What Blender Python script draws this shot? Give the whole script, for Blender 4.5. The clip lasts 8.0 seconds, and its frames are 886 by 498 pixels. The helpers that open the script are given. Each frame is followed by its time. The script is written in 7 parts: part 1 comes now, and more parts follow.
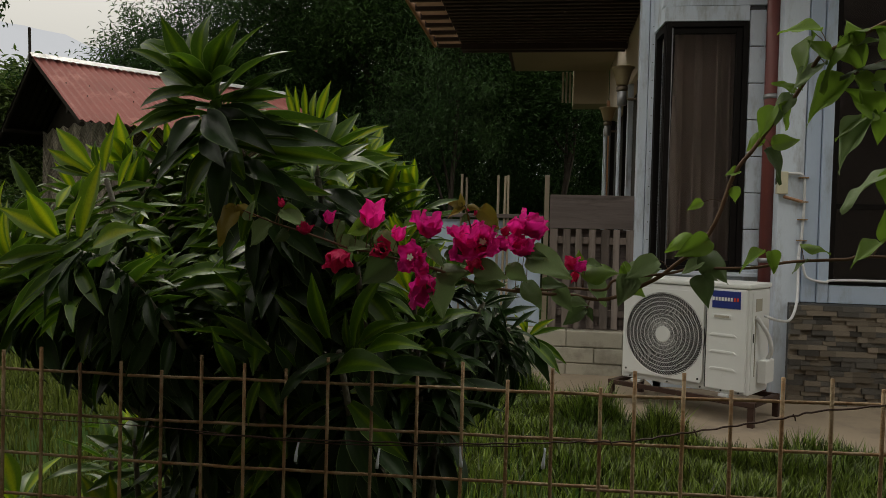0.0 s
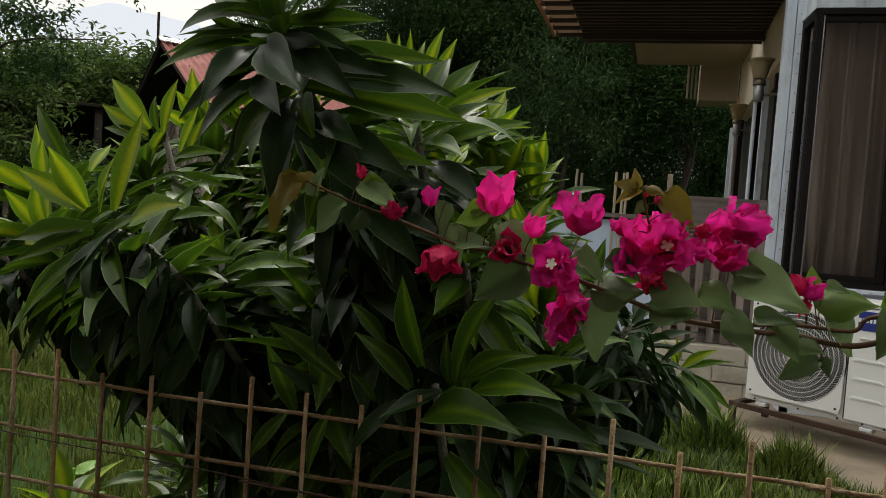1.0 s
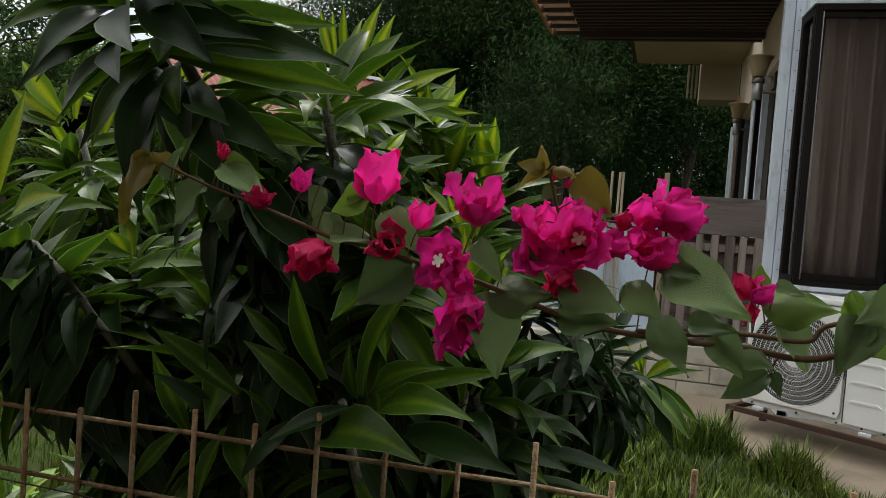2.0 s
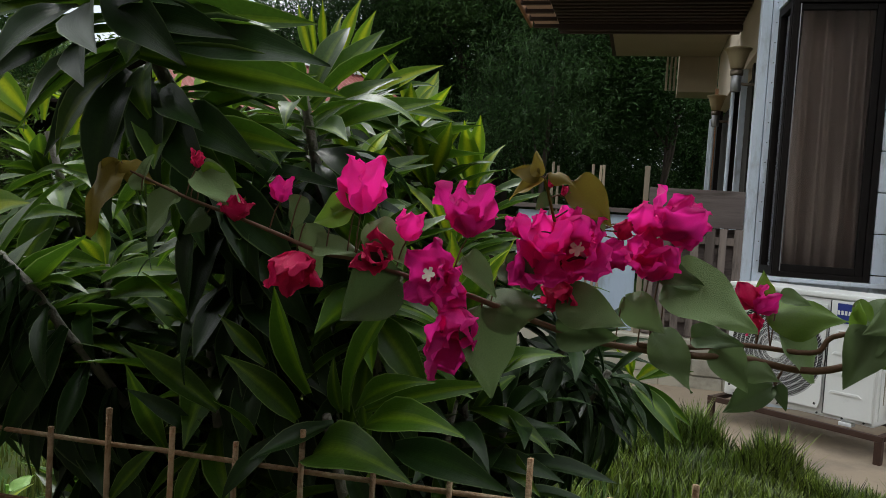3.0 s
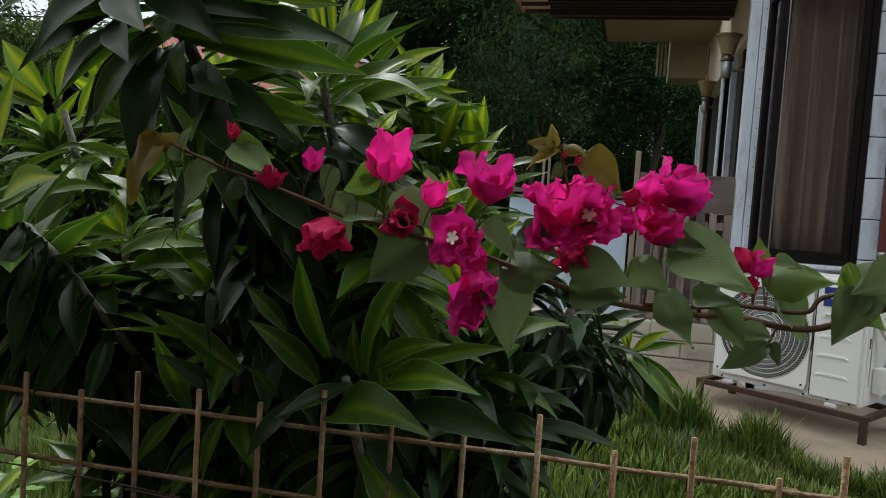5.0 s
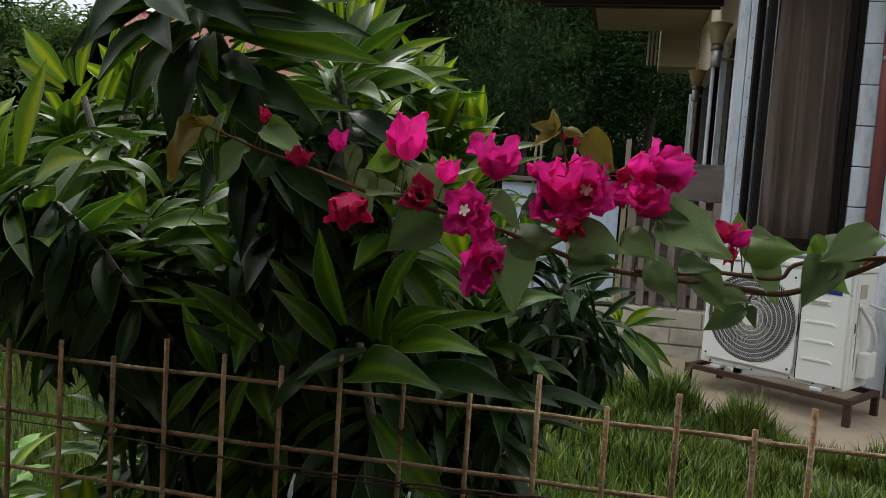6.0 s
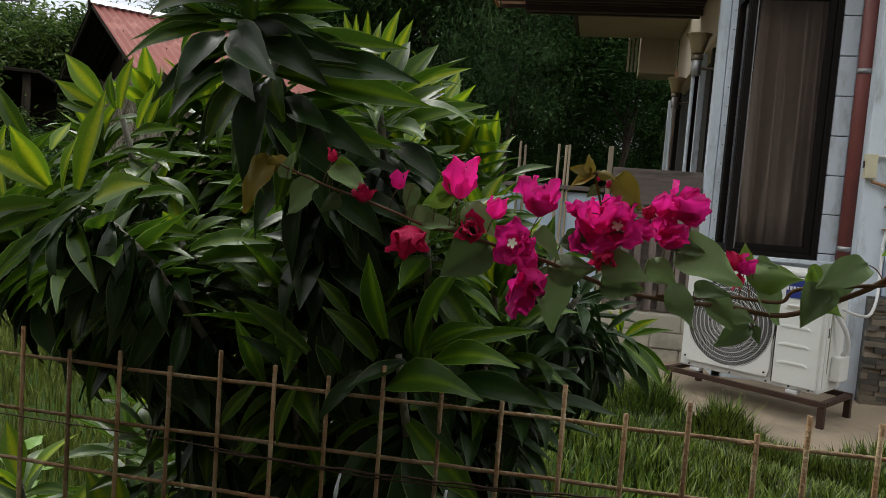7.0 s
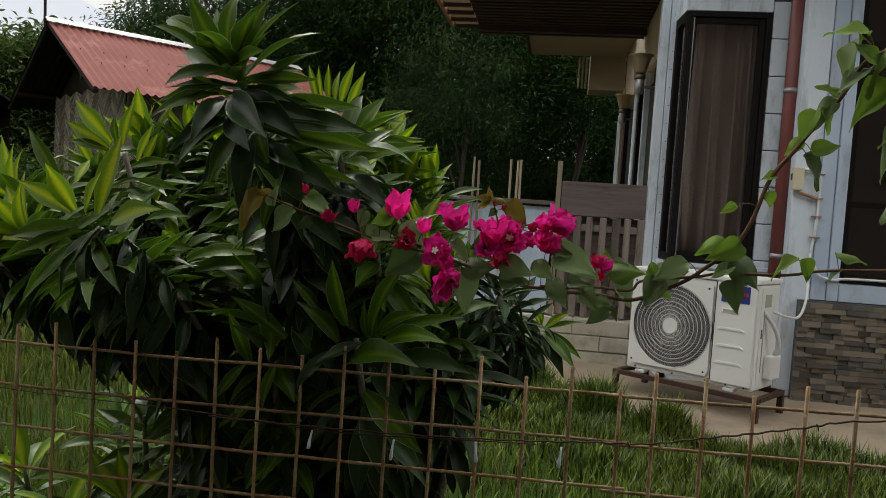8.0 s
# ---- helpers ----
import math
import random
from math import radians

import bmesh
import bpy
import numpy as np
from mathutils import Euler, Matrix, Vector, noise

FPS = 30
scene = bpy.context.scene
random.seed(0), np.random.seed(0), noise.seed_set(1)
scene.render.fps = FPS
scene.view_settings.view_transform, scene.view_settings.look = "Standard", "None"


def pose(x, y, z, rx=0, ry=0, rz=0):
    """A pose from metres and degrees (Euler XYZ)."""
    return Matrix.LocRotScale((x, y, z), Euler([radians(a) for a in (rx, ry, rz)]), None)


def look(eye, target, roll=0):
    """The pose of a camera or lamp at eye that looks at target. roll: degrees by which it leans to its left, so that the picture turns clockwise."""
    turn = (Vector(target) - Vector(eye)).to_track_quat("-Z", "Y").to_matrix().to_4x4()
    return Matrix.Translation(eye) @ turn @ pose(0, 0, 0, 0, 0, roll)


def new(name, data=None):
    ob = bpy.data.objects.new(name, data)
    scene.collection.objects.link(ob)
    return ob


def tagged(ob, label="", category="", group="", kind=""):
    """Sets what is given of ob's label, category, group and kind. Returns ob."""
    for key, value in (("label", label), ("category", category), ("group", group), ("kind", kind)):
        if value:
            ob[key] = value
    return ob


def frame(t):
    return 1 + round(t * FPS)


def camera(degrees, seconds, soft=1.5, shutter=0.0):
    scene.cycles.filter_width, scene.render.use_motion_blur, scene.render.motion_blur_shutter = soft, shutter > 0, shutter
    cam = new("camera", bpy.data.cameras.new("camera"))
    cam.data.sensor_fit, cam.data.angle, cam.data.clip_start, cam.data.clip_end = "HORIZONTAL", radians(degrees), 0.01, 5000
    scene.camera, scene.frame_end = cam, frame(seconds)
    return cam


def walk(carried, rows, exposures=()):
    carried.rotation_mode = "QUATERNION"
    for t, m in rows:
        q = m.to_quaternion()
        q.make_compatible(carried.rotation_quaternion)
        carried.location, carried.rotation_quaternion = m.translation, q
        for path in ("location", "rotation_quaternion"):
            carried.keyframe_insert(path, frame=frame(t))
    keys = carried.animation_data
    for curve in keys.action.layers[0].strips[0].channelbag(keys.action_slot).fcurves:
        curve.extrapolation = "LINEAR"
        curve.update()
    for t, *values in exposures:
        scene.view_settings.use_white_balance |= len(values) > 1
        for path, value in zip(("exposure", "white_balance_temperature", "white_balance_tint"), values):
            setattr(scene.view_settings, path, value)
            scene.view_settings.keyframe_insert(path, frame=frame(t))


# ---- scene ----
cam = camera(60.3, 8.0, soft=0.6)
PATH = [
    (0, (0.443, -0.83, 1.082), (0.173, 1.151, 1.023), 1.4),
    (0.2, (0.431, -0.764, 1.079), (0.081, 1.203, 1.006), 2.2),
    (0.5, (0.426, -0.648, 1.072), (-0.019, 1.3, 0.985), 3.1),
    (0.8, (0.397, -0.589, 1.072), (-0.109, 1.344, 0.982), 3.9),
    (1, (0.375, -0.583, 1.076), (-0.16, 1.342, 0.991), 4.2),
    (1.2, (0.368, -0.584, 1.083), (-0.187, 1.336, 1.0), 4.4),
    (1.5, (0.383, -0.55, 1.081), (-0.18, 1.367, 0.999), 4.5),
    (1.7, (0.405, -0.519, 1.075), (-0.153, 1.4, 0.993), 4.5),
    (2, (0.421, -0.487, 1.074), (-0.123, 1.435, 0.991), 4.2),
    (2.2, (0.423, -0.478, 1.079), (-0.112, 1.447, 0.995), 4.0),
    (3.3, (0.407, -0.461, 1.082), (-0.078, 1.477, 0.982), 3.6),
    (3.5, (0.413, -0.457, 1.08), (-0.069, 1.482, 0.979), 3.6),
    (4, (0.418, -0.463, 1.088), (-0.059, 1.477, 0.983), 3.7),
    (4.5, (0.4, -0.476, 1.078), (-0.072, 1.464, 0.964), 3.7),
    (4.7, (0.401, -0.484, 1.075), (-0.069, 1.456, 0.955), 3.7),
    (5.8, (0.402, -0.542, 1.065), (-0.045, 1.402, 0.908), 3.8),
    (6, (0.401, -0.549, 1.064), (-0.039, 1.396, 0.905), 3.8),
    (6.5, (0.395, -0.575, 1.08), (-0.02, 1.375, 0.92), 4.1),
    (7, (0.367, -0.619, 1.083), (-0.017, 1.338, 0.931), 4.3),
    (7.2, (0.372, -0.654, 1.09), (0.002, 1.307, 0.947), 4.2),
    (7.5, (0.376, -0.716, 1.088), (0.042, 1.252, 0.955), 4.3),
    (7.8, (0.393, -0.786, 1.09), (0.095, 1.187, 0.968), 4.3),
    (8, (0.423, -0.818, 1.093), (0.138, 1.158, 0.982), 3.7),
]
EXPOSURES = [(0.0, -0.08, 7050, 5), (0.5, 0.35, 6850, 5), (1.0, 0.47, 6750, 5), (2.0, 0.61, 6450, 5), (3.5, 0.65, 6150, 5), (4.5, 0.65, 6150, 5), (6.5, 0.61, 6350, 5), (7.0, 0.55, 6450, 5), (7.5, 0.46, 6600, 5), (8.0, 0.41, 6650, 5)]
walk(cam, [(t, look(eye, target, roll)) for t, eye, target, roll in PATH], EXPOSURES)

# ---- world and sun: a bright, thinly clouded sky, the sun low behind the house ----
SUN_ELEV, SUN_AZ = radians(48), radians(-35)   # azimuth from +y, clockwise seen from above
world = bpy.data.worlds.new("sky")
scene.world = world
world.use_nodes = True
wn, wl = world.node_tree.nodes, world.node_tree.links
wn.clear()
sky = wn.new("ShaderNodeTexSky")
sky.sky_type, sky.sun_disc = "NISHITA", False
sky.sun_elevation, sky.sun_rotation = SUN_ELEV, SUN_AZ
sky.air_density, sky.dust_density, sky.ozone_density = 1.0, 2.0, 1.0
wc = wn.new("ShaderNodeTexCoord")
wmap = wn.new("ShaderNodeMapping")
wmap.inputs["Scale"].default_value = (1.0, 1.0, 2.2)
wnoise = wn.new("ShaderNodeTexNoise")
wnoise.inputs["Scale"].default_value, wnoise.inputs["Detail"].default_value = 2.2, 7.0
wramp = wn.new("ShaderNodeValToRGB")
wramp.color_ramp.elements[0].position, wramp.color_ramp.elements[0].color = 0.36, (0.985, 0.985, 0.985, 1)
wramp.color_ramp.elements[1].position, wramp.color_ramp.elements[1].color = 0.56, (1, 1, 1, 1)
wmix = wn.new("ShaderNodeMix")
wmix.data_type = "RGBA"
wmix.inputs["B"].default_value = (10.2, 10.0, 10.0, 1)
wbg = wn.new("ShaderNodeBackground")
wsep = wn.new("ShaderNodeSeparateXYZ")
wlift = wn.new("ShaderNodeMapRange")          # a clouded sky is brighter overhead than near the horizon
wlift.inputs["From Min"].default_value, wlift.inputs["From Max"].default_value = 0.12, 0.75
wlift.inputs["To Min"].default_value, wlift.inputs["To Max"].default_value = 0.058, 0.145
wl.new(wc.outputs["Generated"], wsep.inputs["Vector"])
wl.new(wsep.outputs["Z"], wlift.inputs["Value"])
wl.new(wlift.outputs["Result"], wbg.inputs["Strength"])
wout = wn.new("ShaderNodeOutputWorld")
wl.new(wc.outputs["Generated"], wmap.inputs["Vector"])
wl.new(wmap.outputs["Vector"], wnoise.inputs["Vector"])
wl.new(wnoise.outputs["Fac"], wramp.inputs["Fac"])
wl.new(wramp.outputs["Color"], wmix.inputs["Factor"])
wl.new(sky.outputs["Color"], wmix.inputs["A"])
wl.new(wmix.outputs["Result"], wbg.inputs["Color"])
wl.new(wbg.outputs["Background"], wout.inputs["Surface"])

sun = new("sun", bpy.data.lights.new("sun", "SUN"))
sun.data.energy, sun.data.angle, sun.data.color = 1.15, radians(14), (1.0, 0.96, 0.9)
sun_from = Vector((math.sin(SUN_AZ) * math.cos(SUN_ELEV), math.cos(SUN_AZ) * math.cos(SUN_ELEV), math.sin(SUN_ELEV)))
sun.matrix_world = look(sun_from * 30, (0, 0, 0))


# ---- materials ----
def material(name, c1, c2, rough=0.6, scale=8.0, bump=0.0, fine=60.0, metal=0.0, spec=0.5, stain=None, stain_scale=3.0,
             stain_at=0.62, stretch=(1, 1, 1), translucent=0.0, random_tint=0.0, island=0.0):
    """Two colours mixed by a broad and a fine noise, with stains, bump and an own tint for each object."""
    m = bpy.data.materials.new(name)
    m.use_nodes = True
    n, l = m.node_tree.nodes, m.node_tree.links
    bsdf = n["Principled BSDF"]
    tc, mp = n.new("ShaderNodeTexCoord"), n.new("ShaderNodeMapping")
    mp.inputs["Scale"].default_value = stretch
    l.new(tc.outputs["Object"], mp.inputs["Vector"])
    big, small = n.new("ShaderNodeTexNoise"), n.new("ShaderNodeTexNoise")
    big.inputs["Scale"].default_value, big.inputs["Detail"].default_value = scale, 6.0
    small.inputs["Scale"].default_value, small.inputs["Detail"].default_value = fine, 4.0
    for tex in (big, small):
        l.new(mp.outputs["Vector"], tex.inputs["Vector"])
    add = n.new("ShaderNodeMath")
    add.operation = "MULTIPLY_ADD"
    add.inputs[1].default_value = 0.45
    l.new(small.outputs["Fac"], add.inputs[0])
    sub = n.new("ShaderNodeMath")
    sub.operation = "MULTIPLY_ADD"
    sub.inputs[1].default_value, sub.inputs[2].default_value = 1.6, -0.55
    l.new(big.outputs["Fac"], sub.inputs[0])
    l.new(sub.outputs[0], add.inputs[2])
    mix = n.new("ShaderNodeMix")
    mix.data_type = "RGBA"
    mix.inputs["A"].default_value, mix.inputs["B"].default_value = (*c1, 1), (*c2, 1)
    l.new(add.outputs[0], mix.inputs["Factor"])
    col = mix.outputs["Result"]
    if stain:
        st = n.new("ShaderNodeTexNoise")
        st.inputs["Scale"].default_value, st.inputs["Detail"].default_value = stain_scale, 8.0
        st.inputs["Roughness"].default_value = 0.7
        l.new(mp.outputs["Vector"], st.inputs["Vector"])
        rp = n.new("ShaderNodeValToRGB")
        rp.color_ramp.elements[0].position, rp.color_ramp.elements[1].position = stain_at - 0.08, stain_at + 0.1
        l.new(st.outputs["Fac"], rp.inputs["Fac"])
        sm = n.new("ShaderNodeMix")
        sm.data_type = "RGBA"
        sm.inputs["B"].default_value = (*stain, 1)
        l.new(rp.outputs["Color"], sm.inputs["Factor"])
        l.new(col, sm.inputs["A"])
        col = sm.outputs["Result"]
    if random_tint:
        info, hsv, mr = n.new("ShaderNodeObjectInfo"), n.new("ShaderNodeHueSaturation"), n.new("ShaderNodeMapRange")
        mr.inputs["To Min"].default_value, mr.inputs["To Max"].default_value = 1 - random_tint, 1 + random_tint
        l.new(info.outputs["Random"], mr.inputs["Value"])
        l.new(mr.outputs["Result"], hsv.inputs["Value"])
        l.new(col, hsv.inputs["Color"])
        col = hsv.outputs["Color"]
    if island:
        geo, hs, ir = n.new("ShaderNodeNewGeometry"), n.new("ShaderNodeHueSaturation"), n.new("ShaderNodeMapRange")
        ir.inputs["To Min"].default_value, ir.inputs["To Max"].default_value = 1 - island, 1 + island
        l.new(geo.outputs["Random Per Island"], ir.inputs["Value"])
        l.new(ir.outputs["Result"], hs.inputs["Value"])
        l.new(col, hs.inputs["Color"])
        col = hs.outputs["Color"]
    l.new(col, bsdf.inputs["Base Color"])
    bsdf.inputs["Roughness"].default_value, bsdf.inputs["Metallic"].default_value = rough, metal
    bsdf.inputs["Specular IOR Level"].default_value = spec
    if bump:
        bp = n.new("ShaderNodeBump")
        bp.inputs["Strength"].default_value, bp.inputs["Distance"].default_value = bump, 0.01
        l.new(add.outputs[0], bp.inputs["Height"])
        l.new(bp.outputs["Normal"], bsdf.inputs["Normal"])
    if translucent:
        tr, ms = n.new("ShaderNodeBsdfTranslucent"), n.new("ShaderNodeMixShader")
        ms.inputs["Fac"].default_value = translucent
        l.new(col, tr.inputs["Color"])
        l.new(bsdf.outputs["BSDF"], ms.inputs[1])
        l.new(tr.outputs["BSDF"], ms.inputs[2])
        l.new(ms.outputs["Shader"], n["Material Output"].inputs["Surface"])
    return m


def striped_leaf(name, edge, body, centre, rough, translucent, width=0.3, spec=0.3):
    """A strap leaf: pale rim, green body, lighter stripe along the middle, fine veins along its length."""
    m = bpy.data.materials.new(name)
    m.use_nodes = True
    n, l = m.node_tree.nodes, m.node_tree.links
    bsdf = n["Principled BSDF"]
    uv, sep = n.new("ShaderNodeUVMap"), n.new("ShaderNodeSeparateXYZ")
    l.new(uv.outputs["UV"], sep.inputs["Vector"])
    off = n.new("ShaderNodeMath")
    off.operation = "MULTIPLY_ADD"
    off.inputs[1].default_value, off.inputs[2].default_value = 2.0, -1.0
    l.new(sep.outputs["X"], off.inputs[0])
    ab = n.new("ShaderNodeMath")
    ab.operation = "ABSOLUTE"
    l.new(off.outputs[0], ab.inputs[0])
    tc, mp, tx = n.new("ShaderNodeTexCoord"), n.new("ShaderNodeMapping"), n.new("ShaderNodeTexNoise")
    mp.inputs["Scale"].default_value = (26, 1.3, 1)
    l.new(uv.outputs["UV"], mp.inputs["Vector"])
    l.new(mp.outputs["Vector"], tx.inputs["Vector"])
    tx.inputs["Scale"].default_value, tx.inputs["Detail"].default_value = 1.6, 3.0
    wob = n.new("ShaderNodeMath")
    wob.operation = "MULTIPLY_ADD"
    wob.inputs[1].default_value = 0.36
    l.new(tx.outputs["Fac"], wob.inputs[0])
    l.new(ab.outputs[0], wob.inputs[2])
    rp = n.new("ShaderNodeValToRGB")
    e = rp.color_ramp.elements
    e[0].position, e[0].color = width * 0.6, (*centre, 1)
    e[1].position, e[1].color = 1.0, (*body, 1)
    a = e.new(width + 0.22)
    a.color = (*body, 1)
    l.new(wob.outputs[0], rp.inputs["Fac"])
    rim = n.new("ShaderNodeValToRGB")
    rim.color_ramp.elements[0].position, rim.color_ramp.elements[1].position = 0.91, 1.0
    l.new(ab.outputs[0], rim.inputs["Fac"])
    mx = n.new("ShaderNodeMix")
    mx.data_type = "RGBA"
    mx.inputs["B"].default_value = (*edge, 1)
    l.new(rim.outputs["Color"], mx.inputs["Factor"])
    l.new(rp.outputs["Color"], mx.inputs["A"])
    blotch = n.new("ShaderNodeTexNoise")
    blotch.inputs["Scale"].default_value, blotch.inputs["Detail"].default_value = 35, 5.0
    l.new(tc.outputs["Object"], blotch.inputs["Vector"])
    info, hsv, mr = n.new("ShaderNodeObjectInfo"), n.new("ShaderNodeHueSaturation"), n.new("ShaderNodeMapRange")
    mr.inputs["To Min"].default_value, mr.inputs["To Max"].default_value = 0.7, 1.3
    l.new(info.outputs["Random"], mr.inputs["Value"])
    vv = n.new("ShaderNodeMath")
    vv.operation = "MULTIPLY_ADD"
    vv.inputs[1].default_value = 0.5
    l.new(blotch.outputs["Fac"], vv.inputs[0])
    sh = n.new("ShaderNodeMath")
    sh.operation = "SUBTRACT"
    sh.inputs[1].default_value = 0.25
    l.new(mr.outputs["Result"], sh.inputs[0])
    l.new(sh.outputs[0], vv.inputs[2])
    l.new(vv.outputs[0], hsv.inputs["Value"])
    l.new(mx.outputs["Result"], hsv.inputs["Color"])
    l.new(hsv.outputs["Color"], bsdf.inputs["Base Color"])
    bsdf.inputs["Roughness"].default_value, bsdf.inputs["Specular IOR Level"].default_value = rough, spec
    bp = n.new("ShaderNodeBump")
    bp.inputs["Strength"].default_value, bp.inputs["Distance"].default_value = 0.16, 0.0015
    l.new(tx.outputs["Fac"], bp.inputs["Height"])
    l.new(bp.outputs["Normal"], bsdf.inputs["Normal"])
    tr, ms = n.new("ShaderNodeBsdfTranslucent"), n.new("ShaderNodeMixShader")
    ms.inputs["Fac"].default_value = translucent
    l.new(hsv.outputs["Color"], tr.inputs["Color"])
    l.new(bsdf.outputs["BSDF"], ms.inputs[1])
    l.new(tr.outputs["BSDF"], ms.inputs[2])
    l.new(ms.outputs["Shader"], n["Material Output"].inputs["Surface"])
    return m


def glass(name, tint=(0.75, 0.75, 0.75)):
    m = bpy.data.materials.new(name)
    m.use_nodes = True
    n, l = m.node_tree.nodes, m.node_tree.links
    n.remove(n["Principled BSDF"])
    tr, gl, ms, fr = n.new("ShaderNodeBsdfTransparent"), n.new("ShaderNodeBsdfGlossy"), n.new("ShaderNodeMixShader"), n.new("ShaderNodeFresnel")
    tr.inputs["Color"].default_value = (*tint, 1)
    gl.inputs["Roughness"].default_value = 0.03
    fr.inputs["IOR"].default_value = 1.5
    l.new(fr.outputs["Fac"], ms.inputs["Fac"])
    l.new(tr.outputs["BSDF"], ms.inputs[1])
    l.new(gl.outputs["BSDF"], ms.inputs[2])
    l.new(ms.outputs["Shader"], n["Material Output"].inputs["Surface"])
    return m


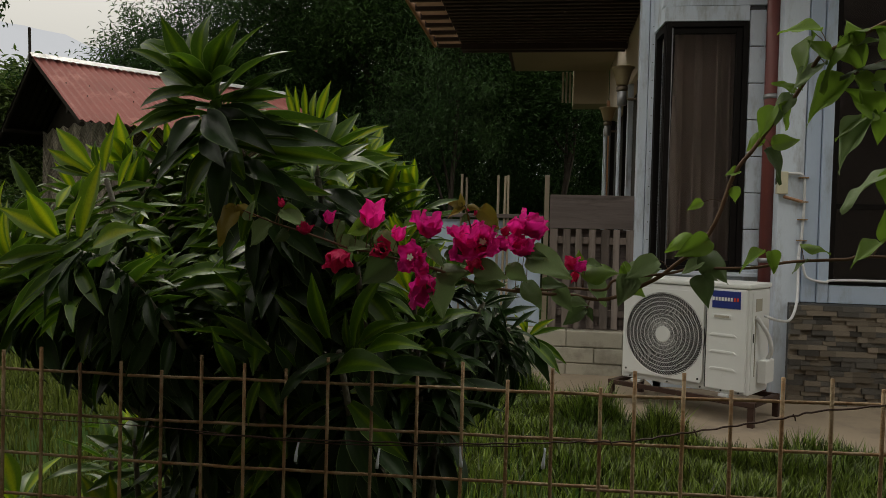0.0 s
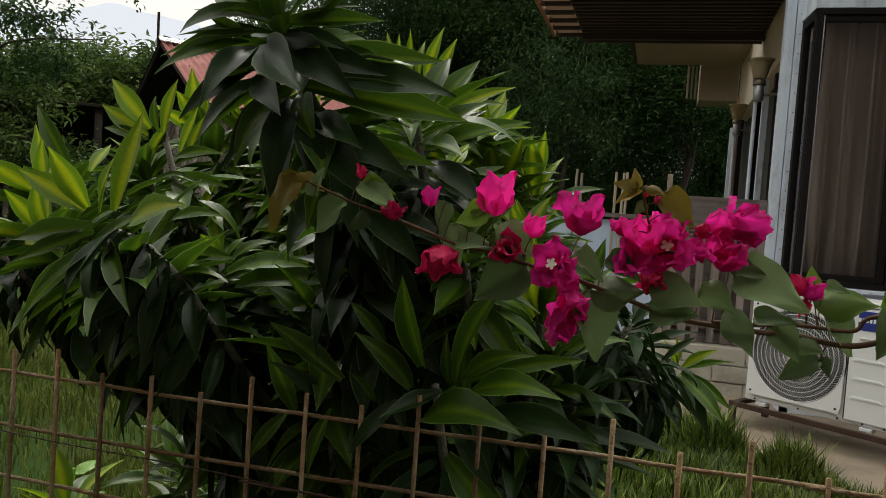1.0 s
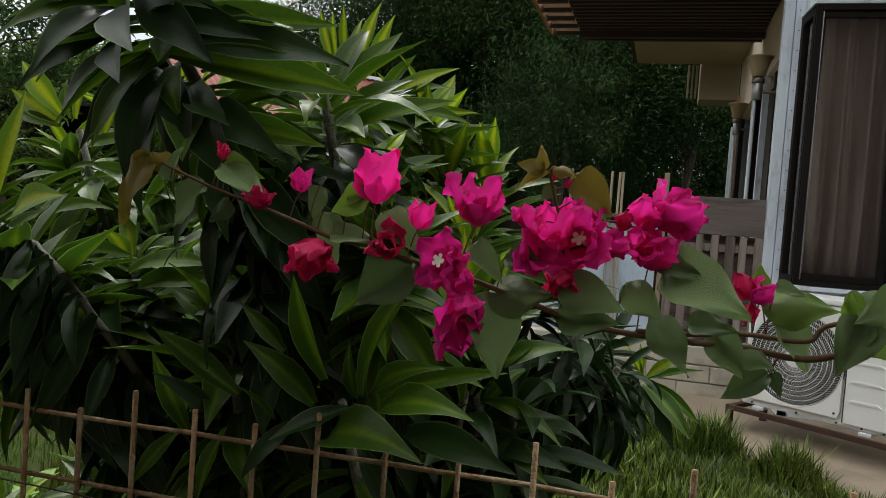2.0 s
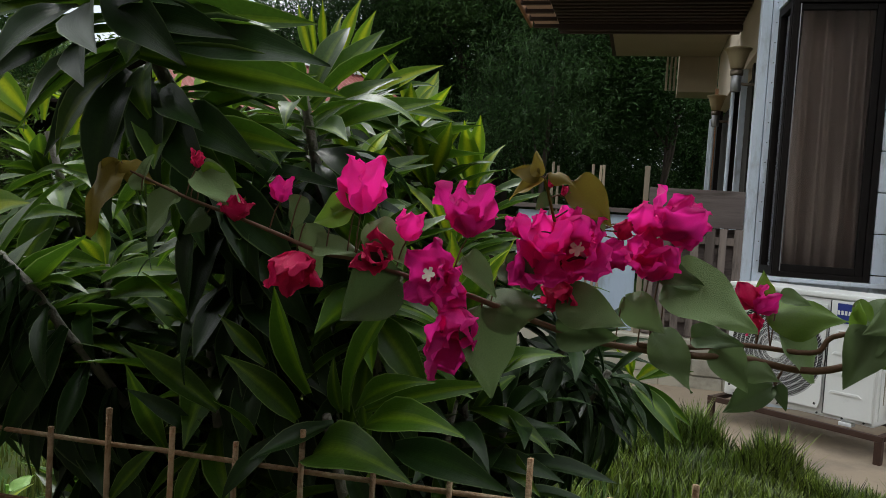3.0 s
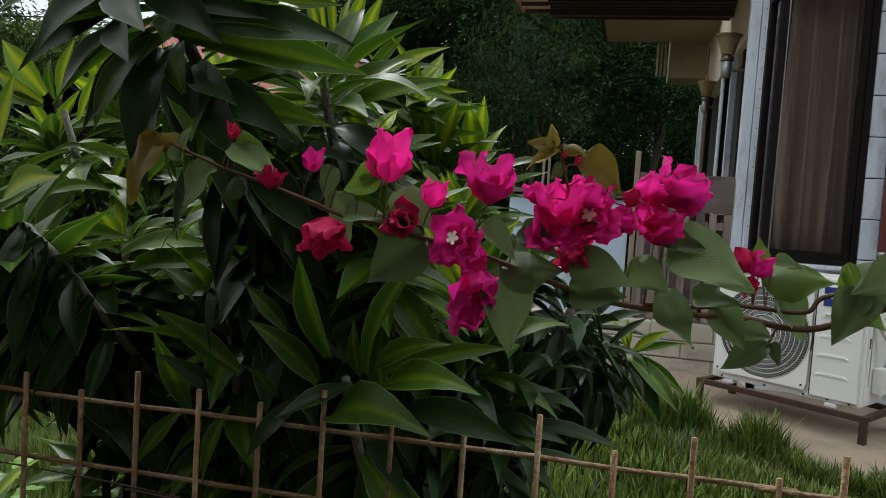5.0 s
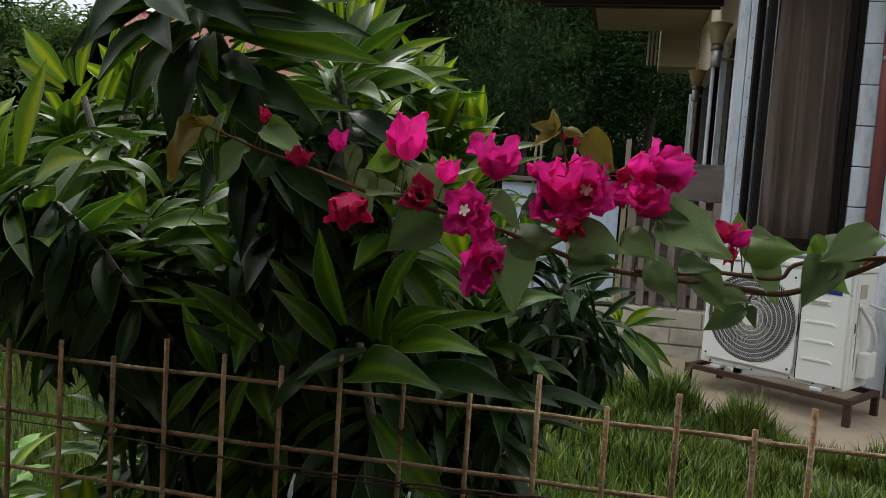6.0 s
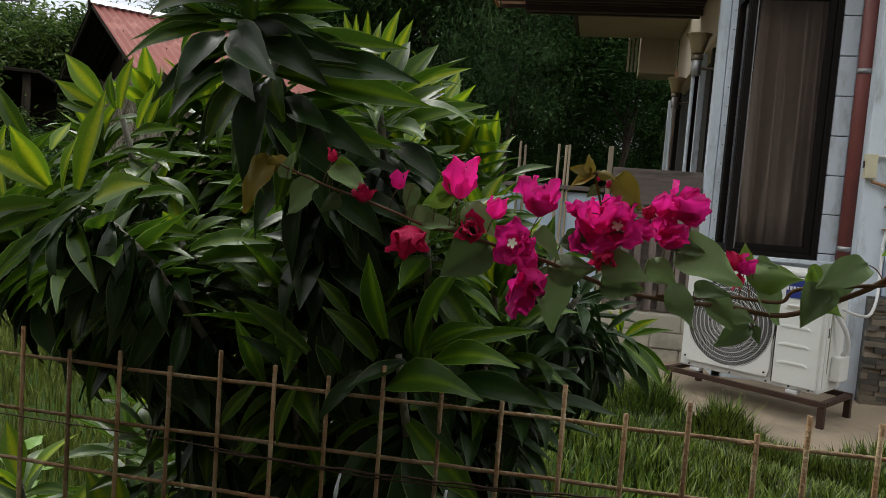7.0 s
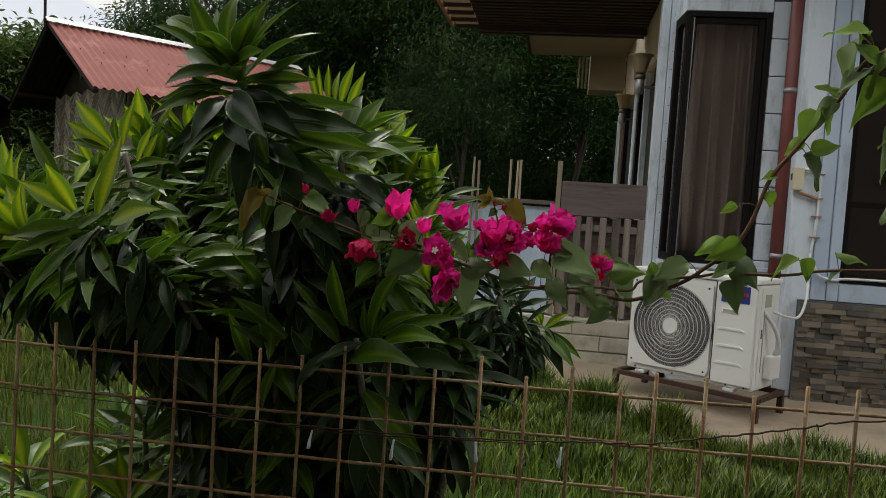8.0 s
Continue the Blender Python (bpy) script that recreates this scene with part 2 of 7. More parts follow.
M = {
    "lawn": material("lawn", (0.018, 0.042, 0.008), (0.034, 0.056, 0.013), 0.95, 3.0, 0.6, 50, spec=0.05, stain=(0.06, 0.045, 0.026), stain_at=0.62),
    "grass": material("grass_blades", (0.050, 0.092, 0.010), (0.140, 0.178, 0.030), 0.42, 2.5, 0, 30, spec=0.4, translucent=0.3, island=0.95),
    "dull_grass": material("dull_grass", (0.060, 0.090, 0.014), (0.115, 0.135, 0.026), 0.7, 2.0, 0, 30, spec=0.2, translucent=0.25, island=0.5),
    "concrete": material("concrete", (0.32, 0.256, 0.185), (0.23, 0.184, 0.135), 0.85, 1.6, 0.25, 90, spec=0.25, stain=(0.19, 0.155, 0.12), stain_scale=2.2, stain_at=0.57),
    "block": material("block_wall", (0.45, 0.42, 0.34), (0.35, 0.325, 0.265), 0.9, 3.0, 0.4, 120, stain=(0.2, 0.185, 0.15), stain_at=0.62, random_tint=0.1),
    "white": material("white_paint", (0.66, 0.73, 0.82), (0.52, 0.585, 0.67), 0.5, 5, 0.15, 90, stain=(0.33, 0.35, 0.37), stain_scale=7, stain_at=0.6, stretch=(1, 1, 0.3), spec=0.35),
    "blue_paint": material("pale_blue_paint", (0.46, 0.55, 0.68), (0.38, 0.46, 0.58), 0.5, 4, 0.1, 80, stain=(0.28, 0.31, 0.35), stain_scale=6, stain_at=0.6, stretch=(1, 1, 0.3), spec=0.35),
    "joint": material("dark_joint", (0.05, 0.055, 0.06), (0.09, 0.09, 0.09), 0.9),
    "frame": material("dark_bronze_frame", (0.007, 0.006, 0.006), (0.012, 0.010, 0.009), 0.6, 20, 0, 90, spec=0.08),
    "silver": material("aluminium", (0.38, 0.38, 0.39), (0.28, 0.28, 0.29), 0.45, 20, 0.05, 90, metal=0.8),
    # upright streaks paint light and dark of the folds into the cloth colour
    "curtain": material("curtain", (0.66, 0.57, 0.51), (0.46, 0.39, 0.35), 0.9, 7, 0.1, 200, stretch=(1, 1, 0.06)),
    # near black: the darkness of unlit insides put into the colour
    "dark": material("room_shade", (0.02, 0.018, 0.016), (0.03, 0.028, 0.025), 0.9),
    "red_pipe": material("red_pipe", (0.17, 0.042, 0.036), (0.12, 0.03, 0.027), 0.5, 5, 0.05, 60, stain=(0.30, 0.14, 0.12), stain_at=0.66),
    "stone": material("ledgestone", (0.235, 0.20, 0.155), (0.14, 0.118, 0.096), 0.85, 5, 0.5, 70, spec=0.2, random_tint=0.4, stretch=(1, 1, 4)),
    "stone_grey": material("ledgestone_grey", (0.13, 0.122, 0.11), (0.065, 0.06, 0.054), 0.85, 5, 0.5, 70, spec=0.2, random_tint=0.45, stretch=(1, 1, 4)),
    "plastic": material("ac_white", (0.74, 0.75, 0.73), (0.66, 0.67, 0.66), 0.38, 2.0, 0.02, 60, stain=(0.5, 0.49, 0.46), stain_scale=5, stain_at=0.72),
    "grille_dark": material("grille_dark", (0.02, 0.02, 0.02), (0.035, 0.035, 0.035), 0.7),
    "logo_blue": material("logo_blue", (0.02, 0.035, 0.22), (0.015, 0.03, 0.18), 0.4),
    "logo_red": material("logo_red", (0.6, 0.05, 0.02), (0.5, 0.04, 0.02), 0.4),
    "logo_white": material("logo_white", (0.75, 0.75, 0.75), (0.7, 0.7, 0.7), 0.4),
    "steel_dark": material("painted_angle_iron", (0.032, 0.016, 0.012), (0.055, 0.028, 0.019), 0.6, 14, 0.2, 90, spec=0.3),
    "rust": material("rusty_wire", (0.31, 0.185, 0.09), (0.16, 0.09, 0.042), 0.8, 30, 0.5, 240, metal=0.1, stain=(0.34, 0.265, 0.165), stain_scale=22, stain_at=0.52, random_tint=0.3),
    "tie": material("tie_plastic", (0.62, 0.68, 0.78), (0.55, 0.6, 0.7), 0.35),
    "wood_grey": material("weathered_wood", (0.26, 0.215, 0.19), (0.10, 0.08, 0.07), 0.9, 9, 0.5, 60, spec=0.2, stretch=(1, 1, 0.12), random_tint=0.35, stain=(0.06, 0.048, 0.042), stain_scale=14, stain_at=0.6),
    "wood_board": material("weathered_board", (0.19, 0.155, 0.145), (0.10, 0.083, 0.078), 0.9, 9, 0.5, 60, spec=0.2, stretch=(0.12, 1, 1), random_tint=0.15, stain=(0.07, 0.058, 0.052), stain_scale=14, stain_at=0.6),
    "bamboo": material("bamboo_post", (0.34, 0.28, 0.20), (0.22, 0.175, 0.125), 0.6, 8, 0.2, 60, stretch=(1, 1, 0.2), random_tint=0.25),
    "porch": material("dark_brown_timber", (0.045, 0.024, 0.018), (0.028, 0.016, 0.013), 0.7, 5, 0.2, 50, stretch=(0.2, 1, 1)),
    "panel": material("roof_light_panel", (0.46, 0.35, 0.27), (0.38, 0.28, 0.22), 0.6, 5, translucent=0.35),
    "beige": material("beige_render", (0.30, 0.255, 0.17), (0.24, 0.20, 0.135), 0.8, 2, 0.1, 60, spec=0.2),
    "cream": material("cream_paint", (0.62, 0.54, 0.43), (0.53, 0.45, 0.36), 0.7, 2, 0.1, 60),
    "orange_wood": material("varnished_wood", (0.36, 0.19, 0.10), (0.25, 0.125, 0.065), 0.5, 6, 0.1, 50, stretch=(1, 1, 0.2)),
    "lamp_shade": material("lamp_glass", (0.46, 0.37, 0.22), (0.36, 0.285, 0.17), 0.35, 6, translucent=0.4),
    "bronze": material("lamp_metal", (0.20, 0.16, 0.12), (0.12, 0.095, 0.075), 0.4, 15, 0.1, 80, metal=0.6),
    "red_roof": material("red_roof_sheet", (0.225, 0.072, 0.062), (0.165, 0.054, 0.046), 0.75, 1.5, 0.08, 40, spec=0.2, stain=(0.32, 0.14, 0.12), stain_scale=2.5, stain_at=0.62),
    "ridge": material("ridge_sheet", (0.72, 0.72, 0.72), (0.6, 0.6, 0.6), 0.4, 3, 0.05, 40, metal=0.2),
    "sawali": material("woven_bamboo", (0.27, 0.24, 0.19), (0.13, 0.115, 0.09), 0.8, 10, 0.2, 70, spec=0.2, island=0.45),
    "hut_dark": material("dark_boards_and_shade", (0.018, 0.015, 0.012), (0.030, 0.025, 0.02), 0.95, 5, spec=0.08),
    "bark": material("bark", (0.05, 0.038, 0.028), (0.025, 0.019, 0.014), 0.9, 8, 0.8, 60),
    "cane": material("cane_bark", (0.15, 0.145, 0.115), (0.07, 0.064, 0.05), 0.7, 40, 0.6, 200),
    "branch": material("vine_stem", (0.14, 0.085, 0.05), (0.09, 0.05, 0.03), 0.7, 30, 0.3, 200, spec=0.2),
    "mango": material("mango_leaves", (0.015, 0.041, 0.010), (0.046, 0.094, 0.020), 0.5, 0.5, 0, 5, spec=0.2, translucent=0.3, island=0.4),
    "bamboo_leaf": material("bamboo_leaves", (0.024, 0.062, 0.017), (0.055, 0.105, 0.03), 0.45, 0.9, 0, 9, spec=0.3, translucent=0.3, island=0.6),
    "shrub_leaf": material("shrub_leaves", (0.045, 0.088, 0.016), (0.092, 0.135, 0.027), 0.5, 1.0, 0, 9, spec=0.4, translucent=0.35, island=0.5),
    "weed": material("weed_leaves", (0.12, 0.25, 0.035), (0.2, 0.34, 0.06), 0.5, 9, 0.1, 80, translucent=0.4, random_tint=0.2),
    "b_leaf": material("vine_leaf", (0.165, 0.235, 0.095), (0.105, 0.165, 0.060), 0.5, 70, 0.35, 300, spec=0.3, translucent=0.25, random_tint=0.3),
    "b_young": material("vine_leaf_young", (0.17, 0.29, 0.030), (0.11, 0.20, 0.022), 0.5, 60, 0.3, 260, spec=0.35, translucent=0.4, random_tint=0.3),
    "b_dark": material("vine_leaf_deep", (0.080, 0.125, 0.042), (0.052, 0.088, 0.028), 0.5, 60, 0.3, 260, spec=0.35, translucent=0.25, random_tint=0.3),
    "b_bronze": material("vine_leaf_bronze", (0.20, 0.17, 0.022), (0.15, 0.10, 0.02), 0.5, 60, 0.1, 260, spec=0.2, translucent=0.4, random_tint=0.3),
    "bract": material("bract_magenta", (0.95, 0.030, 0.44), (0.86, 0.020, 0.27), 0.6, 90, 0.5, 420, spec=0.3, translucent=0.46, random_tint=0.22),
    "bract_red": material("bract_red", (0.74, 0.016, 0.14), (0.55, 0.012, 0.08), 0.6, 90, 0.5, 420, spec=0.3, translucent=0.3, random_tint=0.25),
    "floret": material("floret_white", (0.8, 0.78, 0.72), (0.75, 0.72, 0.6), 0.5),
    "yellowed": material("yellowed_plastic", (0.62, 0.58, 0.42), (0.5, 0.47, 0.34), 0.5, 20),
    "cable": material("white_cable", (0.66, 0.67, 0.68), (0.55, 0.55, 0.56), 0.5, 20),
    "soil": material("soil", (0.06, 0.045, 0.032), (0.035, 0.027, 0.02), 0.95, 8, 0.8, 60),
}
LEAF_OLD = striped_leaf("strap_leaf_old", (0.10, 0.15, 0.055), (0.014, 0.033, 0.008), (0.020, 0.045, 0.009), 0.36, 0.16, spec=0.18)
LEAF_MID = striped_leaf("strap_leaf_green", (0.19, 0.28, 0.075), (0.042, 0.094, 0.007), (0.115, 0.195, 0.009), 0.36, 0.36, spec=0.24)
LEAF_NEW = striped_leaf("strap_leaf_young", (0.16, 0.25, 0.05), (0.105, 0.195, 0.010), (0.33, 0.40, 0.012), 0.42, 0.38, 0.5)
PANE = glass("window_pane", (0.9, 0.88, 0.87))


# ---- mesh helpers ----
def mesh_of(name, bm, mat, smooth=False):
    me = bpy.data.meshes.new(name)
    bm.normal_update()
    bm.to_mesh(me)
    bm.free()
    me.materials.append(mat)
    if smooth:
        for p in me.polygons:
            p.use_smooth = True
    return me


def part(name, bm, mat, parent=None, label="", smooth=False, at=None):
    ob = new(name, mesh_of(name, bm, mat, smooth))
    ob.parent = parent
    if at is not None:
        ob.matrix_basis = at
    if label:
        ob["label"] = label
    return ob


def thing(name, label, category, group="", at=None, kind=""):
    ob = new(name)
    ob.empty_display_size = 0.05
    if at is not None:
        ob.matrix_basis = at
    return tagged(ob, label, category, group, kind)


def box(x0, x1, y0, y1, z0, z1, bevel=0.0, bm=None):
    own = bmesh.new()
    bmesh.ops.create_cube(own, size=1.0)
    for v in own.verts:
        v.co = Vector(((x0 + x1) / 2 + v.co.x * (x1 - x0), (y0 + y1) / 2 + v.co.y * (y1 - y0), (z0 + z1) / 2 + v.co.z * (z1 - z0)))
    if bevel:
        bmesh.ops.bevel(own, geom=own.edges[:], offset=bevel, segments=2, affect="EDGES", profile=0.6)
    if bm is None:
        return own
    return join(bm, own)


def join(bm, other):
    tmp = bpy.data.meshes.new("tmp")
    other.to_mesh(tmp)
    other.free()
    bm.from_mesh(tmp)
    bpy.data.meshes.remove(tmp)
    return bm


def tube(points, radius, sides=8, bm=None, closed=True):
    """A round tube along points; radius is one number or one for each point."""
    bm = bm or bmesh.new()
    pts = [Vector(p) for p in points]
    rad = radius if isinstance(radius, (list, tuple)) else [radius] * len(pts)
    rings, side = [], None
    for i, p in enumerate(pts):
        d = (pts[min(i + 1, len(pts) - 1)] - pts[max(i - 1, 0)]).normalized()
        if side is None:
            side = d.orthogonal().normalized()
        side = (side - d * side.dot(d)).normalized()
        other = d.cross(side)
        rings.append([bm.verts.new(p + (side * math.cos(a) + other * math.sin(a)) * rad[i]) for a in [2 * math.pi * k / sides for k in range(sides)]])
    for r0, r1 in zip(rings, rings[1:]):
        for k in range(sides):
            bm.faces.new((r0[k], r0[(k + 1) % sides], r1[(k + 1) % sides], r1[k]))
    if closed:
        bm.faces.new(rings[0][::-1])
        bm.faces.new(rings[-1])
    return bm


def lathe(profile, sides=20):
    """Turns (radius, z) pairs about the z axis."""
    bm = bmesh.new()
    rings = [[bm.verts.new((r * math.cos(2 * math.pi * k / sides), r * math.sin(2 * math.pi * k / sides), z)) for k in range(sides)] for r, z in profile]
    for r0, r1 in zip(rings, rings[1:]):
        for k in range(sides):
            bm.faces.new((r0[k], r0[(k + 1) % sides], r1[(k + 1) % sides], r1[k]))
    bm.faces.new(rings[0][::-1])
    bm.faces.new(rings[-1])
    return bm


def bend(points, n=24):
    """A smooth curve (Catmull-Rom) through the points."""
    p = [Vector(q) for q in points]
    p = [2 * p[0] - p[1]] + p + [2 * p[-1] - p[-2]]
    out = []
    segs = len(p) - 3
    for i in range(n + 1):
        f = min(i / n * segs, segs - 1e-6)
        k = int(f)
        t = f - k
        a, b, c, d = p[k:k + 4]
        out.append(0.5 * (2 * b + (c - a) * t + (2 * a - 5 * b + 4 * c - d) * t * t + (3 * b - a - 3 * c + d) * t ** 3))
    return out


def cloud_mesh(name, verts, faces, mat):
    me = bpy.data.meshes.new(name)
    me.from_pydata(verts.tolist(), [], faces.tolist())
    me.materials.append(mat)
    me.update()
    return me


rng = np.random.default_rng(7)
rnd = random.Random(11)


# ================= large structure =================
SLAB = 0.04          # top of the concrete apron
WALL_Y = 4.42        # front of the window bay

# ---- ground: one sheet to the horizon, gently uneven near by ----
def ground():
    xs = sorted({*np.linspace(-6, 6, 49).round(3), *np.linspace(-1200, 1200, 9), -60, -25, -12, 12, 25, 60})
    ys = sorted({*np.linspace(-3, 9, 49).round(3), *np.linspace(-1200, 1200, 9), -60, -25, -8, 14, 25, 60})
    bm = bmesh.new()
    grid = [[bm.verts.new((x, y, -0.02 + 0.012 * noise.noise((x * 0.9, y * 0.9, 0)) if abs(x) < 7 and -3 <= y < 4 else -0.02)) for x in xs] for y in ys]
    for r0, r1 in zip(grid, grid[1:]):
        for i in range(len(xs) - 1):
            bm.faces.new((r0[i], r0[i + 1], r1[i + 1], r1[i]))
    return tagged(part("ground", bm, M["lawn"], smooth=True), "grassy earth ground with thin worn patches", "ground", kind="structure")


ground()


def apron():
    """Concrete slab before the house, its lawn edge worn and curved."""
    bm = bmesh.new()
    edge = [(0.30, 4.75), (0.36, 4.2), (0.47, 3.75), (0.72, 3.42), (1.02, 3.13), (1.32, 2.96), (1.75, 2.93), (2.4, 2.90), (5.0, 2.8), (5.0, 8.0), (-2.2, 8.0), (-2.2, 4.75)]
    smooth = [Vector((x, y, 0)) for x, y in edge]
    line = bend(smooth[:8], 40)
    pts = [(p.x + 0.012 * noise.noise((p.x * 9, p.y * 9, 3)), p.y + 0.012 * noise.noise((p.x * 9, p.y * 9, 8))) for p in line] + edge[8:]
    top = [bm.verts.new((x, y, SLAB)) for x, y in pts]
    low = [bm.verts.new((x, y, -0.12)) for x, y in pts]
    bm.faces.new(top)
    for i in range(len(pts)):
        j = (i + 1) % len(pts)
        bm.faces.new((top[i], low[i], low[j], top[j]))
    bmesh.ops.recalc_face_normals(bm, faces=bm.faces)
    return tagged(part("pavement", bm, M["concrete"]), "worn tan concrete apron before the house", "pavement", kind="structure")


apron()


# unseen wall added behind the walk to hold back low sky light
tagged(part("wall_lane", box(-14, 14, -1.75, -1.45, -0.02, 4.3), M["wood_board"]), "plain unseen board wall added to block light from behind", "wall", kind="structure")


# ---- house: window bay, block pier, pilaster, stone plinth, side wall ----
def window_bay():
    wall = thing("wall_front", "white-painted block wall with a tall dark window bay", "wall", kind="structure")
    part("sill_wall", box(1.17, 1.82, WALL_Y + 0.01, WALL_Y + 0.16, SLAB, 0.80), M["white"], wall)
    part("sill", box(1.15, 1.83, WALL_Y - 0.03, WALL_Y + 0.16, 0.80, 0.826, 0.004), M["white"], wall)
    part("lintel", box(1.175, 1.715, WALL_Y - 0.005, WALL_Y + 0.14, 2.476, 2.575, 0.004), M["white"], wall)
    part("upper_wall", box(1.165, 1.90, WALL_Y + 0.006, WALL_Y + 0.15, 2.58, 3.6, 0.004), M["white"], wall)
    # side return: post, head and window on the flank of the bay
    part("corner_post", box(1.06, 1.118, 4.745, 4.86, SLAB, 3.6, 0.005), M["white"], wall)
    part("corner_trim", box(1.122, 1.168, 4.735, 4.86, SLAB, 3.6, 0.004), M["white"], wall)
    bm = bmesh.new()
    quad = [(1.175, WALL_Y + 0.01), (1.15, 4.735), (1.20, 4.735), (1.225, WALL_Y + 0.01)]
    for z0, z1 in ((2.476, 3.6), (SLAB, 0.826)):
        lo = [bm.verts.new((x, y, z0)) for x, y in quad]
        hi = [bm.verts.new((x, y, z1)) for x, y in quad]
        bm.faces.new(lo[::-1]), bm.faces.new(hi)
        for i in range(4):
            bm.faces.new((lo[i], lo[(i + 1) % 4], hi[(i + 1) % 4], hi[i]))
    bmesh.ops.recalc_face_normals(bm, faces=bm.faces)
    part("side_return", bm, M["white"], wall)
    # nail heads down the trim
    for k in range(14):
        z = 0.9 + k * 0.125
        part("nail", tube([(1.145, 4.7305, z), (1.145, 4.7345, z)], 0.004, 6), M["joint"], wall)
    # pier of painted blocks with open joints
    part("pier_core", box(1.725, 1.815, WALL_Y + 0.012, WALL_Y + 0.15, SLAB, 2.576), M["joint"], wall)
    z = SLAB + 0.117
    while z < 2.5:
        h = 0.234
        part("block", box(1.718, 1.822, WALL_Y - 0.002 + rnd.uniform(-0.0015, 0.0015), WALL_Y + 0.14, z, min(z + h, 2.574), 0.006), M["white"], wall)
        z += h + 0.0055
    return wall


window_bay()


def bay_window():
    win = thing("window_1", "tall dark-framed window with drawn brown curtain", "window", kind="structure")
    y = WALL_Y
    x0, x1, z0, z1 = 1.19, 1.712, 0.83, 2.472
    for name, b in (("frame_left", (x0, x0 + 0.03, y - 0.012, y + 0.07, z0, z1)), ("frame_right", (x1 - 0.034, x1, y - 0.012, y + 0.07, z0, z1)),
                    ("frame_top", (x0 + 0.031, x1 - 0.035, y - 0.012, y + 0.07, z1 - 0.035, z1)), ("frame_bottom", (x0 + 0.031, x1 - 0.035, y - 0.014, y + 0.07, z0, z0 + 0.03))):
        part(name, box(*b, 0.003), M["frame"], win)
    for name, b in (("sash_left", (x0 + 0.036, x0 + 0.042, y - 0.004, y + 0.03, z0 + 0.031, z1 - 0.037)),):
        part(name, box(*b, 0.002), M["silver"], win, "bright aluminium sash edge")
    for name, b in (("sash_right", (x1 - 0.075, x1 - 0.036, y + 0.004, y + 0.04, z0 + 0.031, z1 - 0.037)), ("sash_bottom", (x0 + 0.047, x1 - 0.076, y + 0.004, y + 0.04, z0 + 0.031, z0 + 0.072)),
                    ("sash_top", (x0 + 0.047, x1 - 0.076, y + 0.004, y + 0.04, z1 - 0.075, z1 - 0.037))):
        part(name, box(*b, 0.003), M["frame"], win)
    pane = part("pane", box(x0 + 0.047, x1 - 0.077, y + 0.02, y + 0.026, z0 + 0.073, z1 - 0.076), PANE, win)
    pane.visible_shadow = False
    # flank of the bay: frame and pane that go back to the corner post
    bm = bmesh.new()
    a, b = Vector((1.186, y + 0.012, 0)), Vector((1.158, 4.733, 0))
    for f0, f1, za, zb in ((0, 0.16, z0, z1), (0.84, 1, z0, z1), (0.16, 0.84, z0, z0 + 0.05), (0.16, 0.84, z1 - 0.05, z1)):
        p, q = a.lerp(b, f0), a.lerp(b, f1)
        lo = [bm.verts.new((v.x + dx, v.y, za)) for v, dx in ((p, 0), (q, 0), (q, 0.04), (p, 0.04))]
        hi = [bm.verts.new((v.co.x, v.co.y, zb)) for v in lo]
        bm.faces.new(lo), bm.faces.new(hi)
        for i in range(4):
            bm.faces.new((lo[i], lo[(i + 1) % 4], hi[(i + 1) % 4], hi[i]))
    bmesh.ops.recalc_face_normals(bm, faces=bm.faces)
    part("side_frame", bm, M["frame"], win)
    bm = bmesh.new()
    p, q = a.lerp(b, 0.16), a.lerp(b, 0.84)
    bm.faces.new([bm.verts.new(v) for v in ((p.x + 0.02, p.y, z0 + 0.05), (q.x + 0.02, q.y, z0 + 0.05), (q.x + 0.02, q.y, z1 - 0.05), (p.x + 0.02, p.y, z1 - 0.05))])
    bmesh.ops.solidify(bm, geom=bm.faces[:], thickness=0.004)
    part("side_pane", bm, PANE, win).visible_shadow = False
    return win


bay_window()


def curtain():
    bm = bmesh.new()
    cols, rows = 150, 6
    x0, x1 = 1.26, 1.68
    grid = []
    for j in range(rows):
        z = 0.86 + (2.44 - 0.86) * j / (rows - 1)
        row = []
        for i in range(cols):
            f = i / (cols - 1)
            y = WALL_Y + 0.15 + 0.050 * math.sin(f * 27 + 1.9 * math.sin(f * 5 + 0.3 * j) + 0.35 * j) + 0.03 * math.sin(f * 9 - 0.4 * j) + 0.007 * math.sin(f * 61 + 0.8 * j)
            row.append(bm.verts.new((x0 + (x1 - x0) * f, y, z)))
        grid.append(row)
    for r0, r1 in zip(grid, grid[1:]):
        for i in range(cols - 1):
            bm.faces.new((r0[i], r0[i + 1], r1[i + 1], r1[i]))
    bmesh.ops.solidify(bm, geom=bm.faces[:], thickness=0.002)
    tagged(part("curtain", bm, M["curtain"], smooth=True), "drawn grey-brown curtain in soft folds behind glass", "curtain")


curtain()

# inside of the room, so that the bay is closed; its darkness is in the colour
room = thing("wall_room", "room walls coloured near black for the unlit inside", "wall", kind="structure")
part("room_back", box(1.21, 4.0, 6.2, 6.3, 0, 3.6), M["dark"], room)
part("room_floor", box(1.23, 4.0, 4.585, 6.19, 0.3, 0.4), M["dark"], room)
tagged(part("ceiling", box(1.23, 4.0, 4.585, 6.19, 2.72, 2.8), M["dark"]), "room ceiling coloured near black for the unlit inside", "ceiling", kind="structure")


